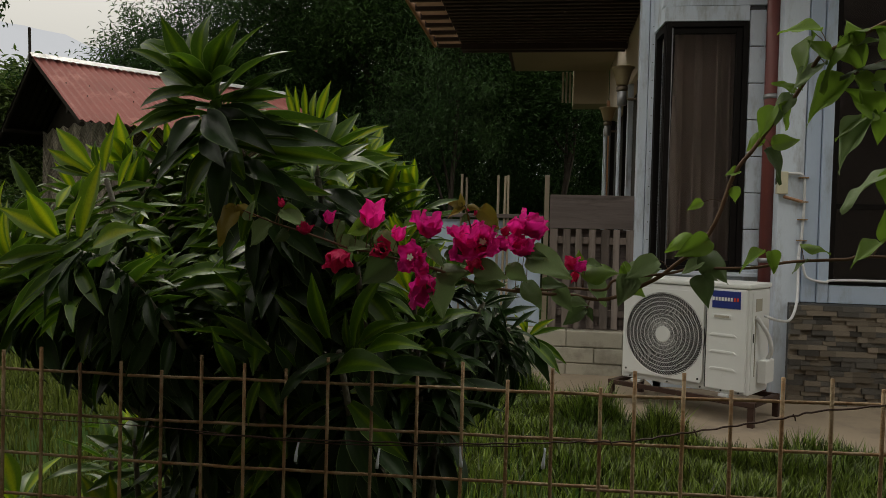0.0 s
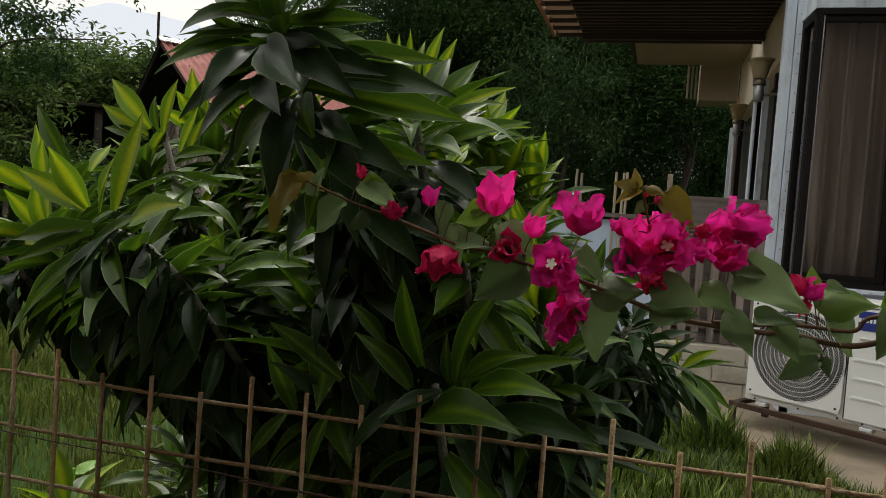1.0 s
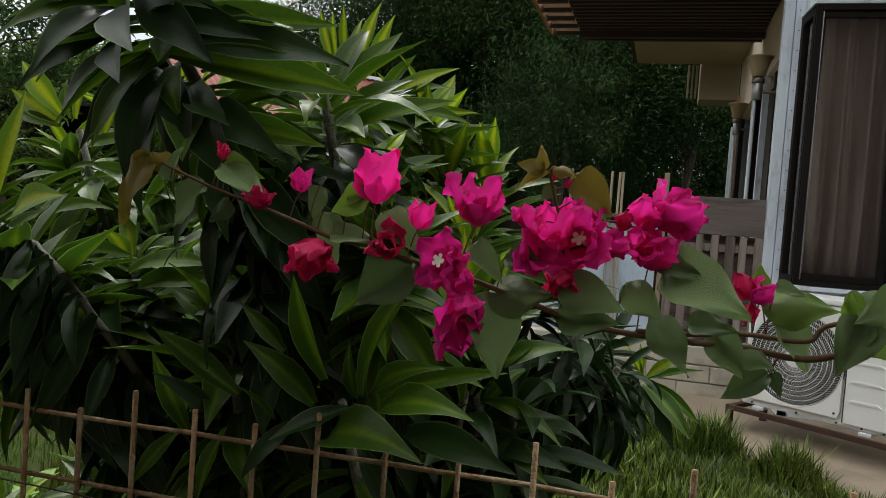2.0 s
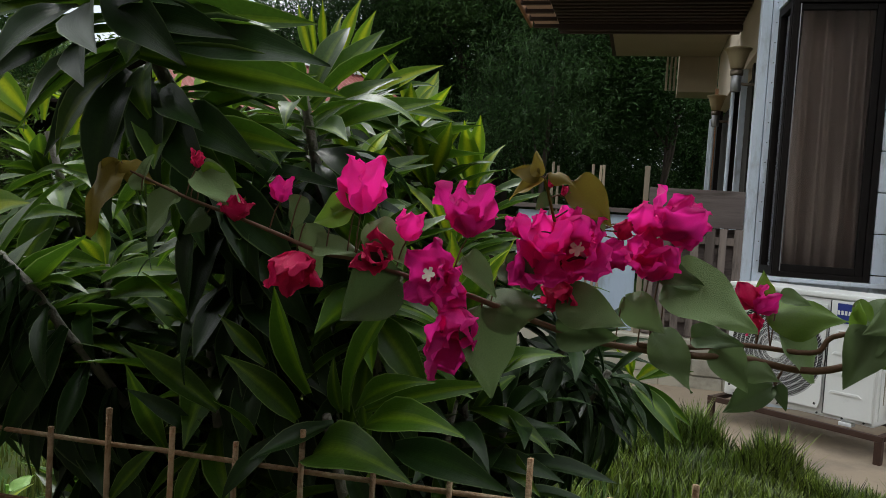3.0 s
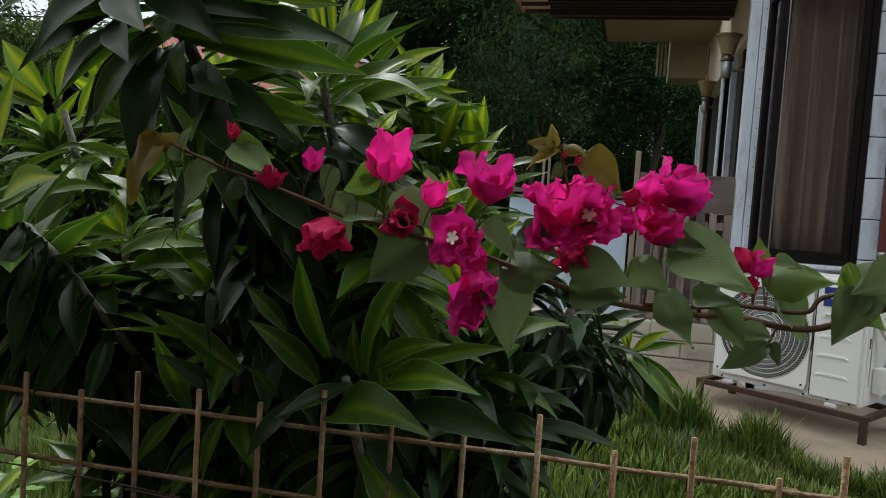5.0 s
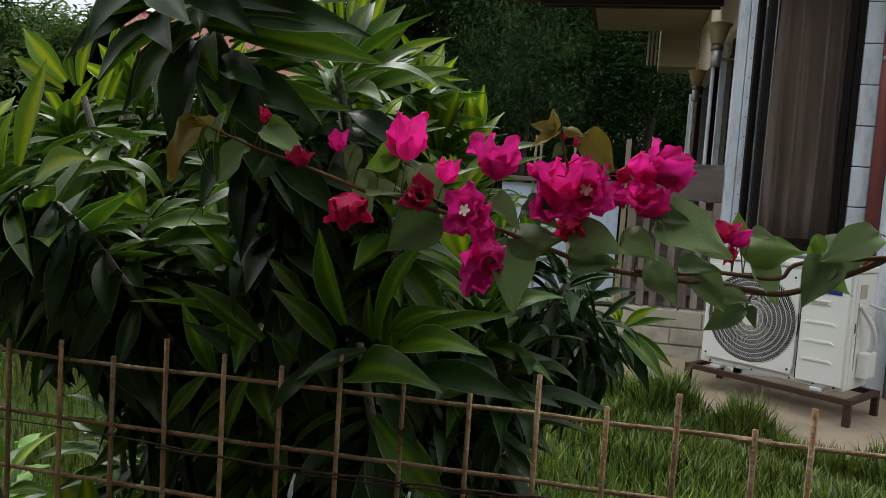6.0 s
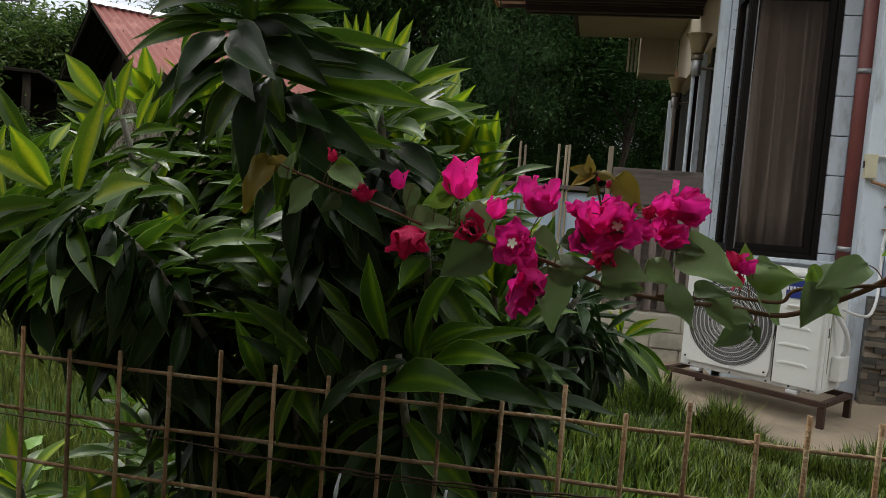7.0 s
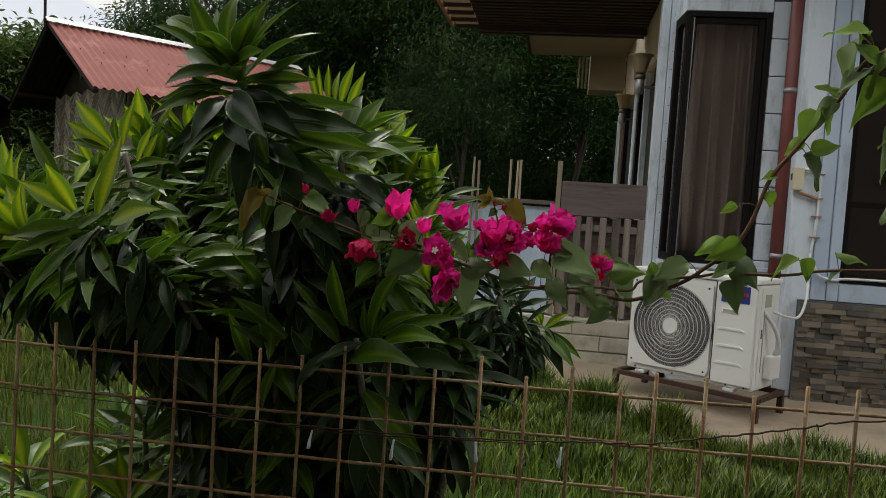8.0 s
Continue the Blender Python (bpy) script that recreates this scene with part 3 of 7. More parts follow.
def pilaster_and_jamb():
    wall = thing("wall_right", "white pilaster and pale blue window surround over stone plinth", "wall", kind="structure")
    part("pilaster", box(1.868, 2.020, 4.20, 4.58, SLAB, 3.6, 0.006), M["white"], wall)
    part("pier_link", box(1.826, 1.866, WALL_Y + 0.01, 4.57, SLAB, 3.6), M["white"], wall)
    part("jamb", box(2.024, 2.110, 4.19, 4.5, 0.664, 3.6, 0.005), M["blue_paint"], wall)
    part("jamb_board", box(2.114, 2.178, 4.175, 4.5, 0.664, 3.6, 0.005), M["blue_paint"], wall)
    part("apron_panel", box(2.182, 4.2, 4.18, 4.5, 0.664, 0.775, 0.004), M["blue_paint"], wall)
    part("plinth_core", box(1.95, 4.2, 4.15, 4.5, -0.02, 0.66), M["joint"], wall)
    part("upper_wall", box(2.182, 4.2, 4.2, 4.5, 2.75, 3.6), M["white"], wall)
    part("side_closing", box(4.0, 4.2, 4.52, 6.3, 0, 3.6), M["white"], wall)
    return wall


right_wall = pilaster_and_jamb()


def right_window():
    win = thing("window_2", "large dark unlit window with thin dark frame", "window", kind="structure")
    part("window_frame", box(2.182, 2.215, 4.20, 4.26, 0.779, 2.746, 0.003), M["frame"], win)
    part("bottom_rail", box(2.217, 4.0, 4.20, 4.26, 0.779, 0.82, 0.003), M["frame"], win)
    part("middle_rail", box(2.217, 4.0, 4.21, 4.25, 1.25, 1.285, 0.003), M["frame"], win)
    part("pane", box(2.217, 4.0, 4.225, 4.231, 0.822, 1.248), PANE, win).visible_shadow = False
    part("pane", box(2.217, 4.0, 4.225, 4.231, 1.287, 2.746), PANE, win).visible_shadow = False


right_window()


def side_wall():
    """The long wall that goes back from the bay, with dark openings, posts and an upper storey."""
    wall = thing("wall_side", "cream house wall with dark openings and a white post", "wall", kind="structure")
    part("wall_base", box(1.17, 1.30, 4.865, 11.5, SLAB, 0.5), M["cream"], wall)
    part("wall_top", box(1.17, 1.30, 4.865, 9.03, 2.45, 3.7), M["cream"], wall)
    # near-black sheet stands for the shade inside the openings
    part("opening_shade", box(1.28, 1.32, 4.87, 11.5, 0.504, 2.446), M["dark"], wall)
    for y in (6.45, 9.6):
        part("post", box(1.15, 1.20, y, y + 0.07, 0.504, 2.446, 0.004), M["white"], wall)
    for y in (5.3, 7.3, 8.9):
        part("mullion", box(1.19, 1.24, y, y + 0.05, 0.504, 2.446, 0.004), M["frame"], wall)
    part("post", box(1.10, 1.135, 8.42, 8.46, SLAB, 2.62, 0.004), M["orange_wood"], wall, "varnished orange-brown timber post")


side_wall()


# roof overhang of the house, unseen above the view; lower eave added for shade
shade_eaves = box(0.95, 6.0, 3.05, 8.5, 3.62, 3.74, 0.01)
box(1.2, 6.0, 3.30, WALL_Y - 0.02, 3.22, 3.30, 0.01, shade_eaves)
box(1.2, 6.0, 3.30, 3.36, 3.302, 3.618, 0.005, shade_eaves)
tagged(part("roof", shade_eaves, M["porch"]), "unseen house roof overhang with a lower eave added for shade", "roof", kind="structure")


def upper_storey():
    st = thing("upper_storey", "beige overhanging eave box of the house behind", "eave")
    part("eave_soffit", box(-0.02, 1.165, 7.85, 9.03, 3.09, 3.9, 0.01), M["beige"], st)
    part("bracket_wall", box(0.72, 1.16, 9.04, 9.5, 2.68, 3.6, 0.008), M["beige"], st)
    for k in range(3):
        part("slat", box(0.575 + 0.045 * k, 0.598 + 0.045 * k, 9.05, 9.11, 2.70, 3.086, 0.003), M["bamboo"], st)
    part("fascia", box(-0.06, -0.024, 7.85, 9.03, 3.09, 3.9, 0.004), M["porch"], st)


upper_storey()


def porch_roof():
    roof = thing("porch_roof", "dark brown slatted porch roof with pale light panels", "roof")
    x0, x1, y0, y1, z = -0.46, 1.16, 4.70, 6.98, 2.90
    part("deck", box(x0, x1, y0, y1, z + 0.03, z + 0.05), M["porch"], roof)
    n = 22
    for k in range(n):
        y = y0 + 0.02 + (y1 - y0 - 0.06) * k / (n - 1)
        part("batten", box(x0 + 0.005, x1 - 0.005, y - 0.022, y + 0.022, z, z + 0.028, 0.003), M["porch"], roof)
    part("edge_beam", box(x0 - 0.01, x1, y1 + 0.002, y1 + 0.04, z - 0.03, z + 0.06, 0.004), M["porch"], roof)
    for k in range(9):
        y = y0 + 0.1 + k * 0.262
        if y > y1:
            break
        part("rafter_end", box(-0.715, x0 - 0.003, y - 0.022, y + 0.022, z, z + 0.06, 0.003), M["porch"], roof)
        if y + 0.26 < y1 + 0.05:
            part("light_panel", box(-0.70, x0 - 0.012, y + 0.026, y + 0.236, z + 0.03, z + 0.038), M["panel"], roof, "pale translucent roof panel")
    part("fascia", box(-0.745, -0.72, y0, y1 - 0.12, z - 0.01, z + 0.075, 0.004), M["orange_wood"], roof, "worn brown edge board")
    part("bearer", box(x0, x1, y1 - 0.23, y1 - 0.17, z - 0.055, z - 0.003, 0.004), M["porch"], roof)
    part("roof_sheet", box(x0, 1.165, y0, y1 + 0.1, z + 0.09, z + 0.105), M["hut_dark"], roof)


porch_roof()


def low_wall():
    wall = thing("wall_low", "low grey concrete block wall with rough courses", "wall", kind="structure")
    part("core", box(-2.2, 1.055, 4.735, 4.86, 0.0, 0.345), M["block"], wall)
    for c, (z0, z1) in enumerate(((0.035, 0.118), (0.126, 0.232), (0.24, 0.352))):
        x = -2.2 + (0.2 if c == 1 else 0)
        while x < 1.05:
            w = min(0.4, 1.055 - x)
            if w > 0.03:
                part("block", box(x, x + w - 0.006, 4.72 + rnd.uniform(-0.003, 0.003), 4.87, z0, z1, 0.006), M["block"], wall)
            x += 0.4
    return wall


low_wall()


def slat_gate():
    gate = thing("slatted_gate", "weathered grey wooden slat gate with a wide top board", "gate")
    part("top_board", box(0.455, 1.056, 4.80, 4.825, 1.09, 1.335, 0.004), M["wood_board"], gate, "wide weathered top board")
    for z in (0.45, 0.98):
        part("rail", box(0.455, 1.056, 4.828, 4.858, z, z + 0.05, 0.003), M["wood_grey"], gate)
    x = 0.462
    while x < 1.04:
        w = rnd.uniform(0.042, 0.056)
        part("slat", box(x, x + w, 4.802, 4.824, 0.356 + rnd.uniform(0, 0.01), 1.087, 0.003), M["wood_grey"], gate)
        x += 0.092 + rnd.uniform(-0.008, 0.008)
    part("post", box(0.415, 0.45, 4.80, 4.845, 0.353, 1.475, 0.004), M["bamboo"], gate)
    part("backing", box(0.46, 1.054, 4.86, 4.88, 0.353, 1.087), M["wood_board"], gate)
    return gate


slat_gate()


def post_row():
    rail = thing("post_rail", "thin weathered posts with a dark rail on the low wall", "fence")
    for x, top, lean in ((-0.205, 1.475, 0.01), (-0.15, 1.45, -0.01), (0.075, 1.47, 0.0), (0.115, 1.465, 0.012), (0.155, 1.47, -0.008)):
        part("post", tube([(x, 4.82, 0.353), (x + lean, 4.82, top)], 0.009, 8), M["bamboo"], rail)
    part("rail", box(-0.5, 0.41, 4.80, 4.85, 1.155, 1.185, 0.004), M["wood_board"], rail)
    part("sheet", box(-0.42, 0.40, 4.84, 4.855, 0.36, 1.14, 0.003), M["blue_paint"], rail, "pale blue-grey painted sheet")


post_row()


# ---- things on the house ----
def wall_lamp(x, y, z, arm_to):
    lamp = thing("wall_lamp", "bronze wall lamp with a flared amber glass cup", "lamp", "lamps along the side wall", pose(x, y, z))
    shade = lathe([(0.042, -0.128), (0.045, -0.124), (0.052, -0.095), (0.070, -0.03), (0.080, -0.004), (0.090, 0.0), (0.092, 0.010), (0.084, 0.012), (0.076, 0.0), (0.05, -0.09)], 24)
    part("shade", shade, M["lamp_shade"], lamp, "flared amber glass cup", True)
    part("collar", lathe([(0.040, -0.175), (0.044, -0.17), (0.044, -0.14), (0.036, -0.136)], 20), M["bronze"], lamp, smooth=True)
    part("stem", lathe([(0.030, -0.285), (0.036, -0.28), (0.036, -0.18), (0.032, -0.176)], 16), M["silver"], lamp, smooth=True)
    part("arm", tube(bend([(0.03, 0, -0.23), (0.08, 0, -0.235), (arm_to - x, 0.0, -0.225)], 6), 0.011, 8), M["bronze"], lamp, smooth=True)
    part("pole", tube([(-0.012, 0.02, -z), (-0.012, 0.02, -0.286)], 0.014, 10), M["white"], lamp, "white painted pole under the lamp")
    part("wall_plate", tube([(arm_to - x - 0.012, 0, -0.225), (arm_to - x, 0, -0.225)], 0.03, 14), M["bronze"], lamp)
    return lamp


wall_lamp(0.985, 5.25, 2.338, 1.17)
wall_lamp(1.040, 7.4, 2.362, 1.17)


def downpipe():
    pipe = thing("downpipe", "dark red painted round rain downpipe", "pipe")
    x, y = 1.842, 4.33
    part("tube", tube([(x, y, SLAB + 0.02), (x, y, 3.6)], 0.043, 18), M["red_pipe"], pipe, smooth=True)
    for z in (0.9, 1.95):
        part("clamp", tube([(x, y, z), (x, y, z + 0.03)], 0.047, 18), M["silver"], pipe, smooth=True)
        part("clamp_tab", box(x - 0.004, x + 0.004, y + 0.045, WALL_Y, z + 0.005, z + 0.025), M["silver"], pipe)


downpipe()


def conduit():
    box_thing = thing("junction_box", "small white electric junction box with conduit", "electric box")
    x, y, z = 1.895, 4.20, 1.375
    part("body", box(x - 0.045, x + 0.02, y - 0.045, y, z - 0.04, z + 0.10, 0.006), M["yellowed"], box_thing)
    part("outlet", box(x - 0.05, x - 0.0455, y - 0.035, y - 0.012, z + 0.02, z + 0.06, 0.001), M["grille_dark"], box_thing)
    part("conduit", tube(bend([(x + 0.02, y - 0.02, z + 0.09), (x + 0.11, y - 0.02, z + 0.08), (x + 0.125, y - 0.02, z - 0.02), (x + 0.12, y - 0.02, z - 0.25), (x + 0.10, y - 0.02, z - 0.45)], 20), 0.009, 8), M["cable"], box_thing, smooth=True)
    part("elbow", tube([(x + 0.0, y - 0.025, z - 0.055), (x + 0.11, y - 0.025, z - 0.085)], 0.010, 8), M["orange_wood"], box_thing)
    for k, dz in enumerate((0.06, -0.09, -0.2, -0.33)):
        part("strap", box(x + 0.09, x + 0.145, y - 0.033, y - 0.006, z + dz, z + dz + 0.008), M["rust"], box_thing)
    cab = thing("power_cable", "white cable running along the wall to the cooling unit", "cable")
    part("wire", tube(bend([(1.995, 4.175, 0.95), (1.99, 4.15, 0.80), (1.955, 4.05, 0.66), (1.86, 3.85, 0.585), (1.74, 3.68, 0.60), (1.65, 3.585, 0.63)], 30), 0.008, 8), M["cable"], cab, smooth=True)
    part("wire", tube(bend([(2.02, 4.17, 0.90), (2.05, 4.165, 0.82), (2.16, 4.165, 0.795), (2.3, 4.165, 0.81), (3.4, 4.165, 0.81)], 30), 0.008, 8), M["cable"], cab, smooth=True)


conduit()


# ---- outdoor cooling unit ----
AC_ANGLE = -math.degrees(math.atan2(0.45, 0.642))
AC = pose(0.910, 3.92, 0.193, 0, 0, AC_ANGLE)      # x along the front, y to its back
W, H, D = 0.766, 0.615, 0.315


def cooling_unit():
    ac = thing("cooling_unit", "white outdoor air-conditioning unit with a round fan grille", "air conditioner", at=AC)
    body = box(0, W, 0.012, D, 0.0, H - 0.03, 0.012)
    part("body", body, M["plastic"], ac, smooth=False)
    part("lid", box(-0.008, W + 0.006, 0.0, D + 0.006, H - 0.028, H, 0.008), M["plastic"], ac)
    fx = 0.532
    # front panel with a round opening behind the grille
    part("fan_panel", panel_with_hole(0.015, fx - 0.012, 0.035, H - 0.055, (0.275, 0.292), 0.244, 0.0), M["plastic"], ac)
    # flat near-black disc stands for the shaded depth of the fan well
    part("fan_well_shade", tube([(0.275, 0.006, 0.292), (0.275, 0.0105, 0.292)], 0.249, 40), M["grille_dark"], ac)
    rings = 9
    for k in range(rings):
        r = 0.045 + (0.240 - 0.045) * k / (rings - 1)
        bm = bmesh.new()
        pts = [(0.275 + r * math.cos(a), -0.006 - 0.006 * (1 - (r / 0.244) ** 2), 0.292 + r * math.sin(a)) for a in [2 * math.pi * i / 48 for i in range(49)]]
        part("grille_ring", tube(pts, 0.0015, 5, bm, False), M["plastic"], ac)
    spokes = bmesh.new()
    for k in range(96):
        a0 = 2 * math.pi * k / 96
        pts = []
        for j in range(5):
            r = 0.043 + (0.242 - 0.043) * j / 4
            a = a0 + 0.95 * j / 4
            pts.append((0.275 + r * math.cos(a), -0.004 - 0.006 * (1 - (r / 0.244) ** 2), 0.292 + r * math.sin(a)))
        tube(pts, 0.00075, 4, spokes, False)
    part("grille_spokes", spokes, M["plastic"], ac)
    part("hub", tube([(0.275, -0.016, 0.292), (0.275, -0.004, 0.292)], 0.043, 24), M["plastic"], ac)
    service = part("service_panel", box(fx, W - 0.012, 0.0, 0.0115, 0.02, H - 0.034, 0.004), M["plastic"], ac)
    for z in (0.13, 0.225, 0.32):
        bm = bmesh.new()
        pts = [(fx + 0.02, z), (W - 0.06, z), (W - 0.075, z + 0.012), (fx + 0.03, z + 0.012)]
        lo = [bm.verts.new((x, 0.0, zz)) for x, zz in pts]
        hi = [bm.verts.new((x + (0.004 if i in (0, 3) else -0.004), -0.0045, zz)) for i, (x, zz) in enumerate(pts)]
        bm.faces.new(hi)
        for i in range(4):
            bm.faces.new((lo[i], lo[(i + 1) % 4], hi[(i + 1) % 4], hi[i]))
        bmesh.ops.recalc_face_normals(bm, faces=bm.faces)
        part("rib", bm, M["plastic"], service)
    part("label_plate", box(fx + 0.035, W - 0.095, -0.004, 0.0, 0.415, 0.44, 0.002), M["plastic"], service)
    part("label_recess", box(fx + 0.045, W - 0.105, -0.0055, -0.0042, 0.421, 0.434), M["block"], service)
    badge = part("badge", box(fx + 0.03, W - 0.045, -0.004, -0.0005, 0.475, 0.57, 0.001), M["logo_blue"], service, "dark blue maker's badge")
    for k in range(9):
        mat = M["logo_white"] if k < 7 else M["logo_red"]
        part("badge_bar", box(fx + 0.032 + k * 0.017, fx + 0.043 + k * 0.017, -0.0062, -0.0042, 0.515, 0.535), mat, badge)
    # rim round the fan panel, screws
    for x, z in ((0.04, 0.06), (fx - 0.04, 0.06), (0.04, H - 0.08), (fx - 0.04, H - 0.08)):
        part("screw", tube([(x, -0.011, z), (x, -0.006, z)], 0.006, 10), M["grille_dark"], ac)
    for x in (0.06, 0.3, 0.5, 0.62, 0.72):
        part("screw", tube([(x, 0.006, 0.014), (x, 0.012, 0.014)], 0.005, 8), M["grille_dark"], ac)
    part("seam", box(fx - 0.006, fx - 0.002, 0.004, 0.0115, 0.02, H - 0.034), M["grille_dark"], ac)
    # right flank: handle recess, valve cover, sticker
    part("handle_recess", box(W - 0.002, W + 0.002, 0.10, 0.19, 0.46, 0.53, 0.001), M["block"], ac)
    part("side_rib", box(W - 0.002, W + 0.004, 0.045, 0.052, 0.03, H - 0.05), M["plastic"], ac)
    part("side_groove", box(W - 0.002, W + 0.003, 0.095, 0.103, 0.10, 0.44), M["block"], ac)
    part("sticker", box(W - 0.002, W + 0.0022, 0.06, 0.085, 0.26, 0.36), M["logo_white"], ac)
    part("sticker_bars", box(W - 0.002, W + 0.0032, 0.064, 0.080, 0.29, 0.34), M["grille_dark"], ac)
    part("valve_cover", box(W + 0.001, W + 0.05, 0.14, 0.27, 0.06, 0.19, 0.008), M["plastic"], ac)
    hose = bend([(W + 0.03, 0.22, 0.19), (W + 0.055, 0.20, 0.24), (W + 0.05, 0.17, 0.32), (W + 0.02, 0.12, 0.40), (W + 0.004, 0.10, 0.43)], 20)
    part("hose", tube(hose, 0.012, 10), M["cable"], ac, "bent white insulated hose", True)
    for x in (0.10, 0.64):
        part("foot", box(x - 0.03, x + 0.03, -0.005, 0.05, -0.018, -0.001, 0.004), M["cable"], ac)
        part("foot", box(x - 0.03, x + 0.03, D - 0.05, D + 0.005, -0.018, -0.001, 0.004), M["cable"], ac)
    return ac


def panel_with_hole(x0, x1, z0, z1, c, r, y):
    """A plate with a round hole, rounded corners, 11 mm thick."""
    bm = bmesh.new()
    n = 64
    outer, inner = [], []
    for k in range(n):
        a = 2 * math.pi * (k + 0.5) / n
        dx, dz = math.cos(a), math.sin(a)
        s = min(((x1 - c[0]) if dx > 0 else (c[0] - x0)) / max(abs(dx), 1e-6), ((z1 - c[1]) if dz > 0 else (c[1] - z0)) / max(abs(dz), 1e-6))
        outer.append((c[0] + dx * s * 0.985, c[1] + dz * s * 0.985))
        inner.append((c[0] + dx * r, c[1] + dz * r))
    loops = []
    for yy in (y - 0.008, y + 0.004):
        loops.append([[bm.verts.new((x, yy, z)) for x, z in ring] for ring in (outer, inner)])
    for k in range(n):
        j = (k + 1) % n
        (of, inf), (ob, inb) = loops
        bm.faces.new((of[k], of[j], inf[j], inf[k]))
        bm.faces.new((of[k], ob[k], ob[j], of[j]))
        bm.faces.new((inf[k], inf[j], inb[j], inb[k]))
    bmesh.ops.recalc_face_normals(bm, faces=bm.faces)
    return bm


cooling_unit()


def unit_stand():
    st = thing("steel_stand", "dark rusty angle-iron stand under the cooling unit", "stand", at=AC)
    z0, z1 = -0.047, -0.019
    leg = SLAB - 0.193
    for y in (-0.045, D + 0.01):
        part("rail", box(-0.06, W + 0.06, y, y + 0.026, z0, z1, 0.003), M["steel_dark"], st)
    for x in (-0.06, W + 0.025):
        part("cross_bar", box(x, x + 0.035, -0.008, D + 0.008, z0 + 0.002, z1 - 0.002, 0.003), M["steel_dark"], st)
        for y in (-0.045, D + 0.012):
            part("leg", box(x, x + 0.033, y + 0.001, y + 0.034, leg, z0 - 0.001, 0.003), M["steel_dark"], st)


unit_stand()


# ---- bamboo hut with a red sheet roof ----
def hut():
    ridge_l, ridge_r = Vector((-6.13, 8.15, 3.14)), Vector((-3.81, 10.95, 3.14))
    along = (ridge_r - ridge_l).normalized()
    out = Vector((along.y, -along.x, 0))
    m = Matrix.Translation((ridge_l.x, ridge_l.y, 0)) @ Matrix(((along.x, -out.x, 0, 0), (along.y, -out.y, 0, 0), (0, 0, 1, 0), (0, 0, 0, 1)))
    h = thing("bamboo_hut", "bamboo hut with a faded red corrugated roof", "hut", at=m)   # x along the ridge, -y to the yard
    length, run, top, drop = (ridge_r - ridge_l).length, 1.89, 3.14, 0.97

    def sheet(side):
        bm = bmesh.new()
        nx, ny = 192, 4
        rows = []
        for j in range(ny + 1):
            f = j / ny
            row = []
            for i in range(nx + 1):
                x = length * i / nx
                row.append(bm.verts.new((x, -side * (0.02 + run * f), top - 0.02 - drop * f + 0.014 * math.sin(i * 2 * math.pi / 5.0))))
            rows.append(row)
        for r0, r1 in zip(rows, rows[1:]):
            for i in range(nx):
                bm.faces.new((r0[i], r0[i + 1], r1[i + 1], r1[i]))
        bmesh.ops.recalc_face_normals(bm, faces=bm.faces)
        bmesh.ops.solidify(bm, geom=bm.faces[:], thickness=0.006)
        return bm

    roof = part("roof", sheet(1), M["red_roof"], h, "faded red corrugated sheets")
    # back slope coloured near black in place of its shaded underside
    part("back_roof_shaded", sheet(-1), M["hut_dark"], h)
    bm = bmesh.new()
    for s in (1, -1):
        a = [bm.verts.new((x, -s * y, z)) for x, y, z in ((-0.03, 0, top + 0.035), (length + 0.03, 0, top + 0.035), (length + 0.03, 0.16, top - 0.045), (-0.03, 0.16, top - 0.045))]
        bm.faces.new(a if s > 0 else a[::-1])
    bmesh.ops.solidify(bm, geom=bm.faces[:], thickness=0.004)
    part("ridge_cap", bm, M["ridge"], roof, "white ridge flashing")
    for k in range(26):
        x = 0.15 + length * k / 27
        part("screw", tube([(x, -0.9 - 0.35 * (k % 2), top - 0.452 - 0.176 * (k % 2)), (x, -0.9 - 0.35 * (k % 2), top - 0.435 - 0.176 * (k % 2))], 0.006, 6), M["hut_dark"], roof)
    w0, w1, wy = 0.55, length - 0.2, 1.45
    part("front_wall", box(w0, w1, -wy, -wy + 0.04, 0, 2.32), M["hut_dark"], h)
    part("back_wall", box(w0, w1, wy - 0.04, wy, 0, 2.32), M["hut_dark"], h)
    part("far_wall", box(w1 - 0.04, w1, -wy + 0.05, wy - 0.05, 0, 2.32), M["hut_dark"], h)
    bm = bmesh.new()
    g = [(-wy + 0.05, 0), (wy - 0.05, 0), (wy - 0.05, 2.3), (0, 3.02), (-wy + 0.05, 2.3)]
    lo = [bm.verts.new((w0, y, z)) for y, z in g]
    hi = [bm.verts.new((w0 + 0.04, y, z)) for y, z in g]
    bm.faces.new(lo), bm.faces.new(hi)
    for i in range(5):
        bm.faces.new((lo[i], lo[(i + 1) % 5], hi[(i + 1) % 5], hi[i]))
    bmesh.ops.recalc_face_normals(bm, faces=bm.faces)
    # near-black infill stands for the open dark under the roof
    part("gable_shade", bm, M["hut_dark"], h)
    part("gable_panel", box(w0 - 0.03, w0 - 0.003, -wy + 0.06, wy - 0.06, 0, 2.1), M["block"], h, "rough grey lower gable wall")
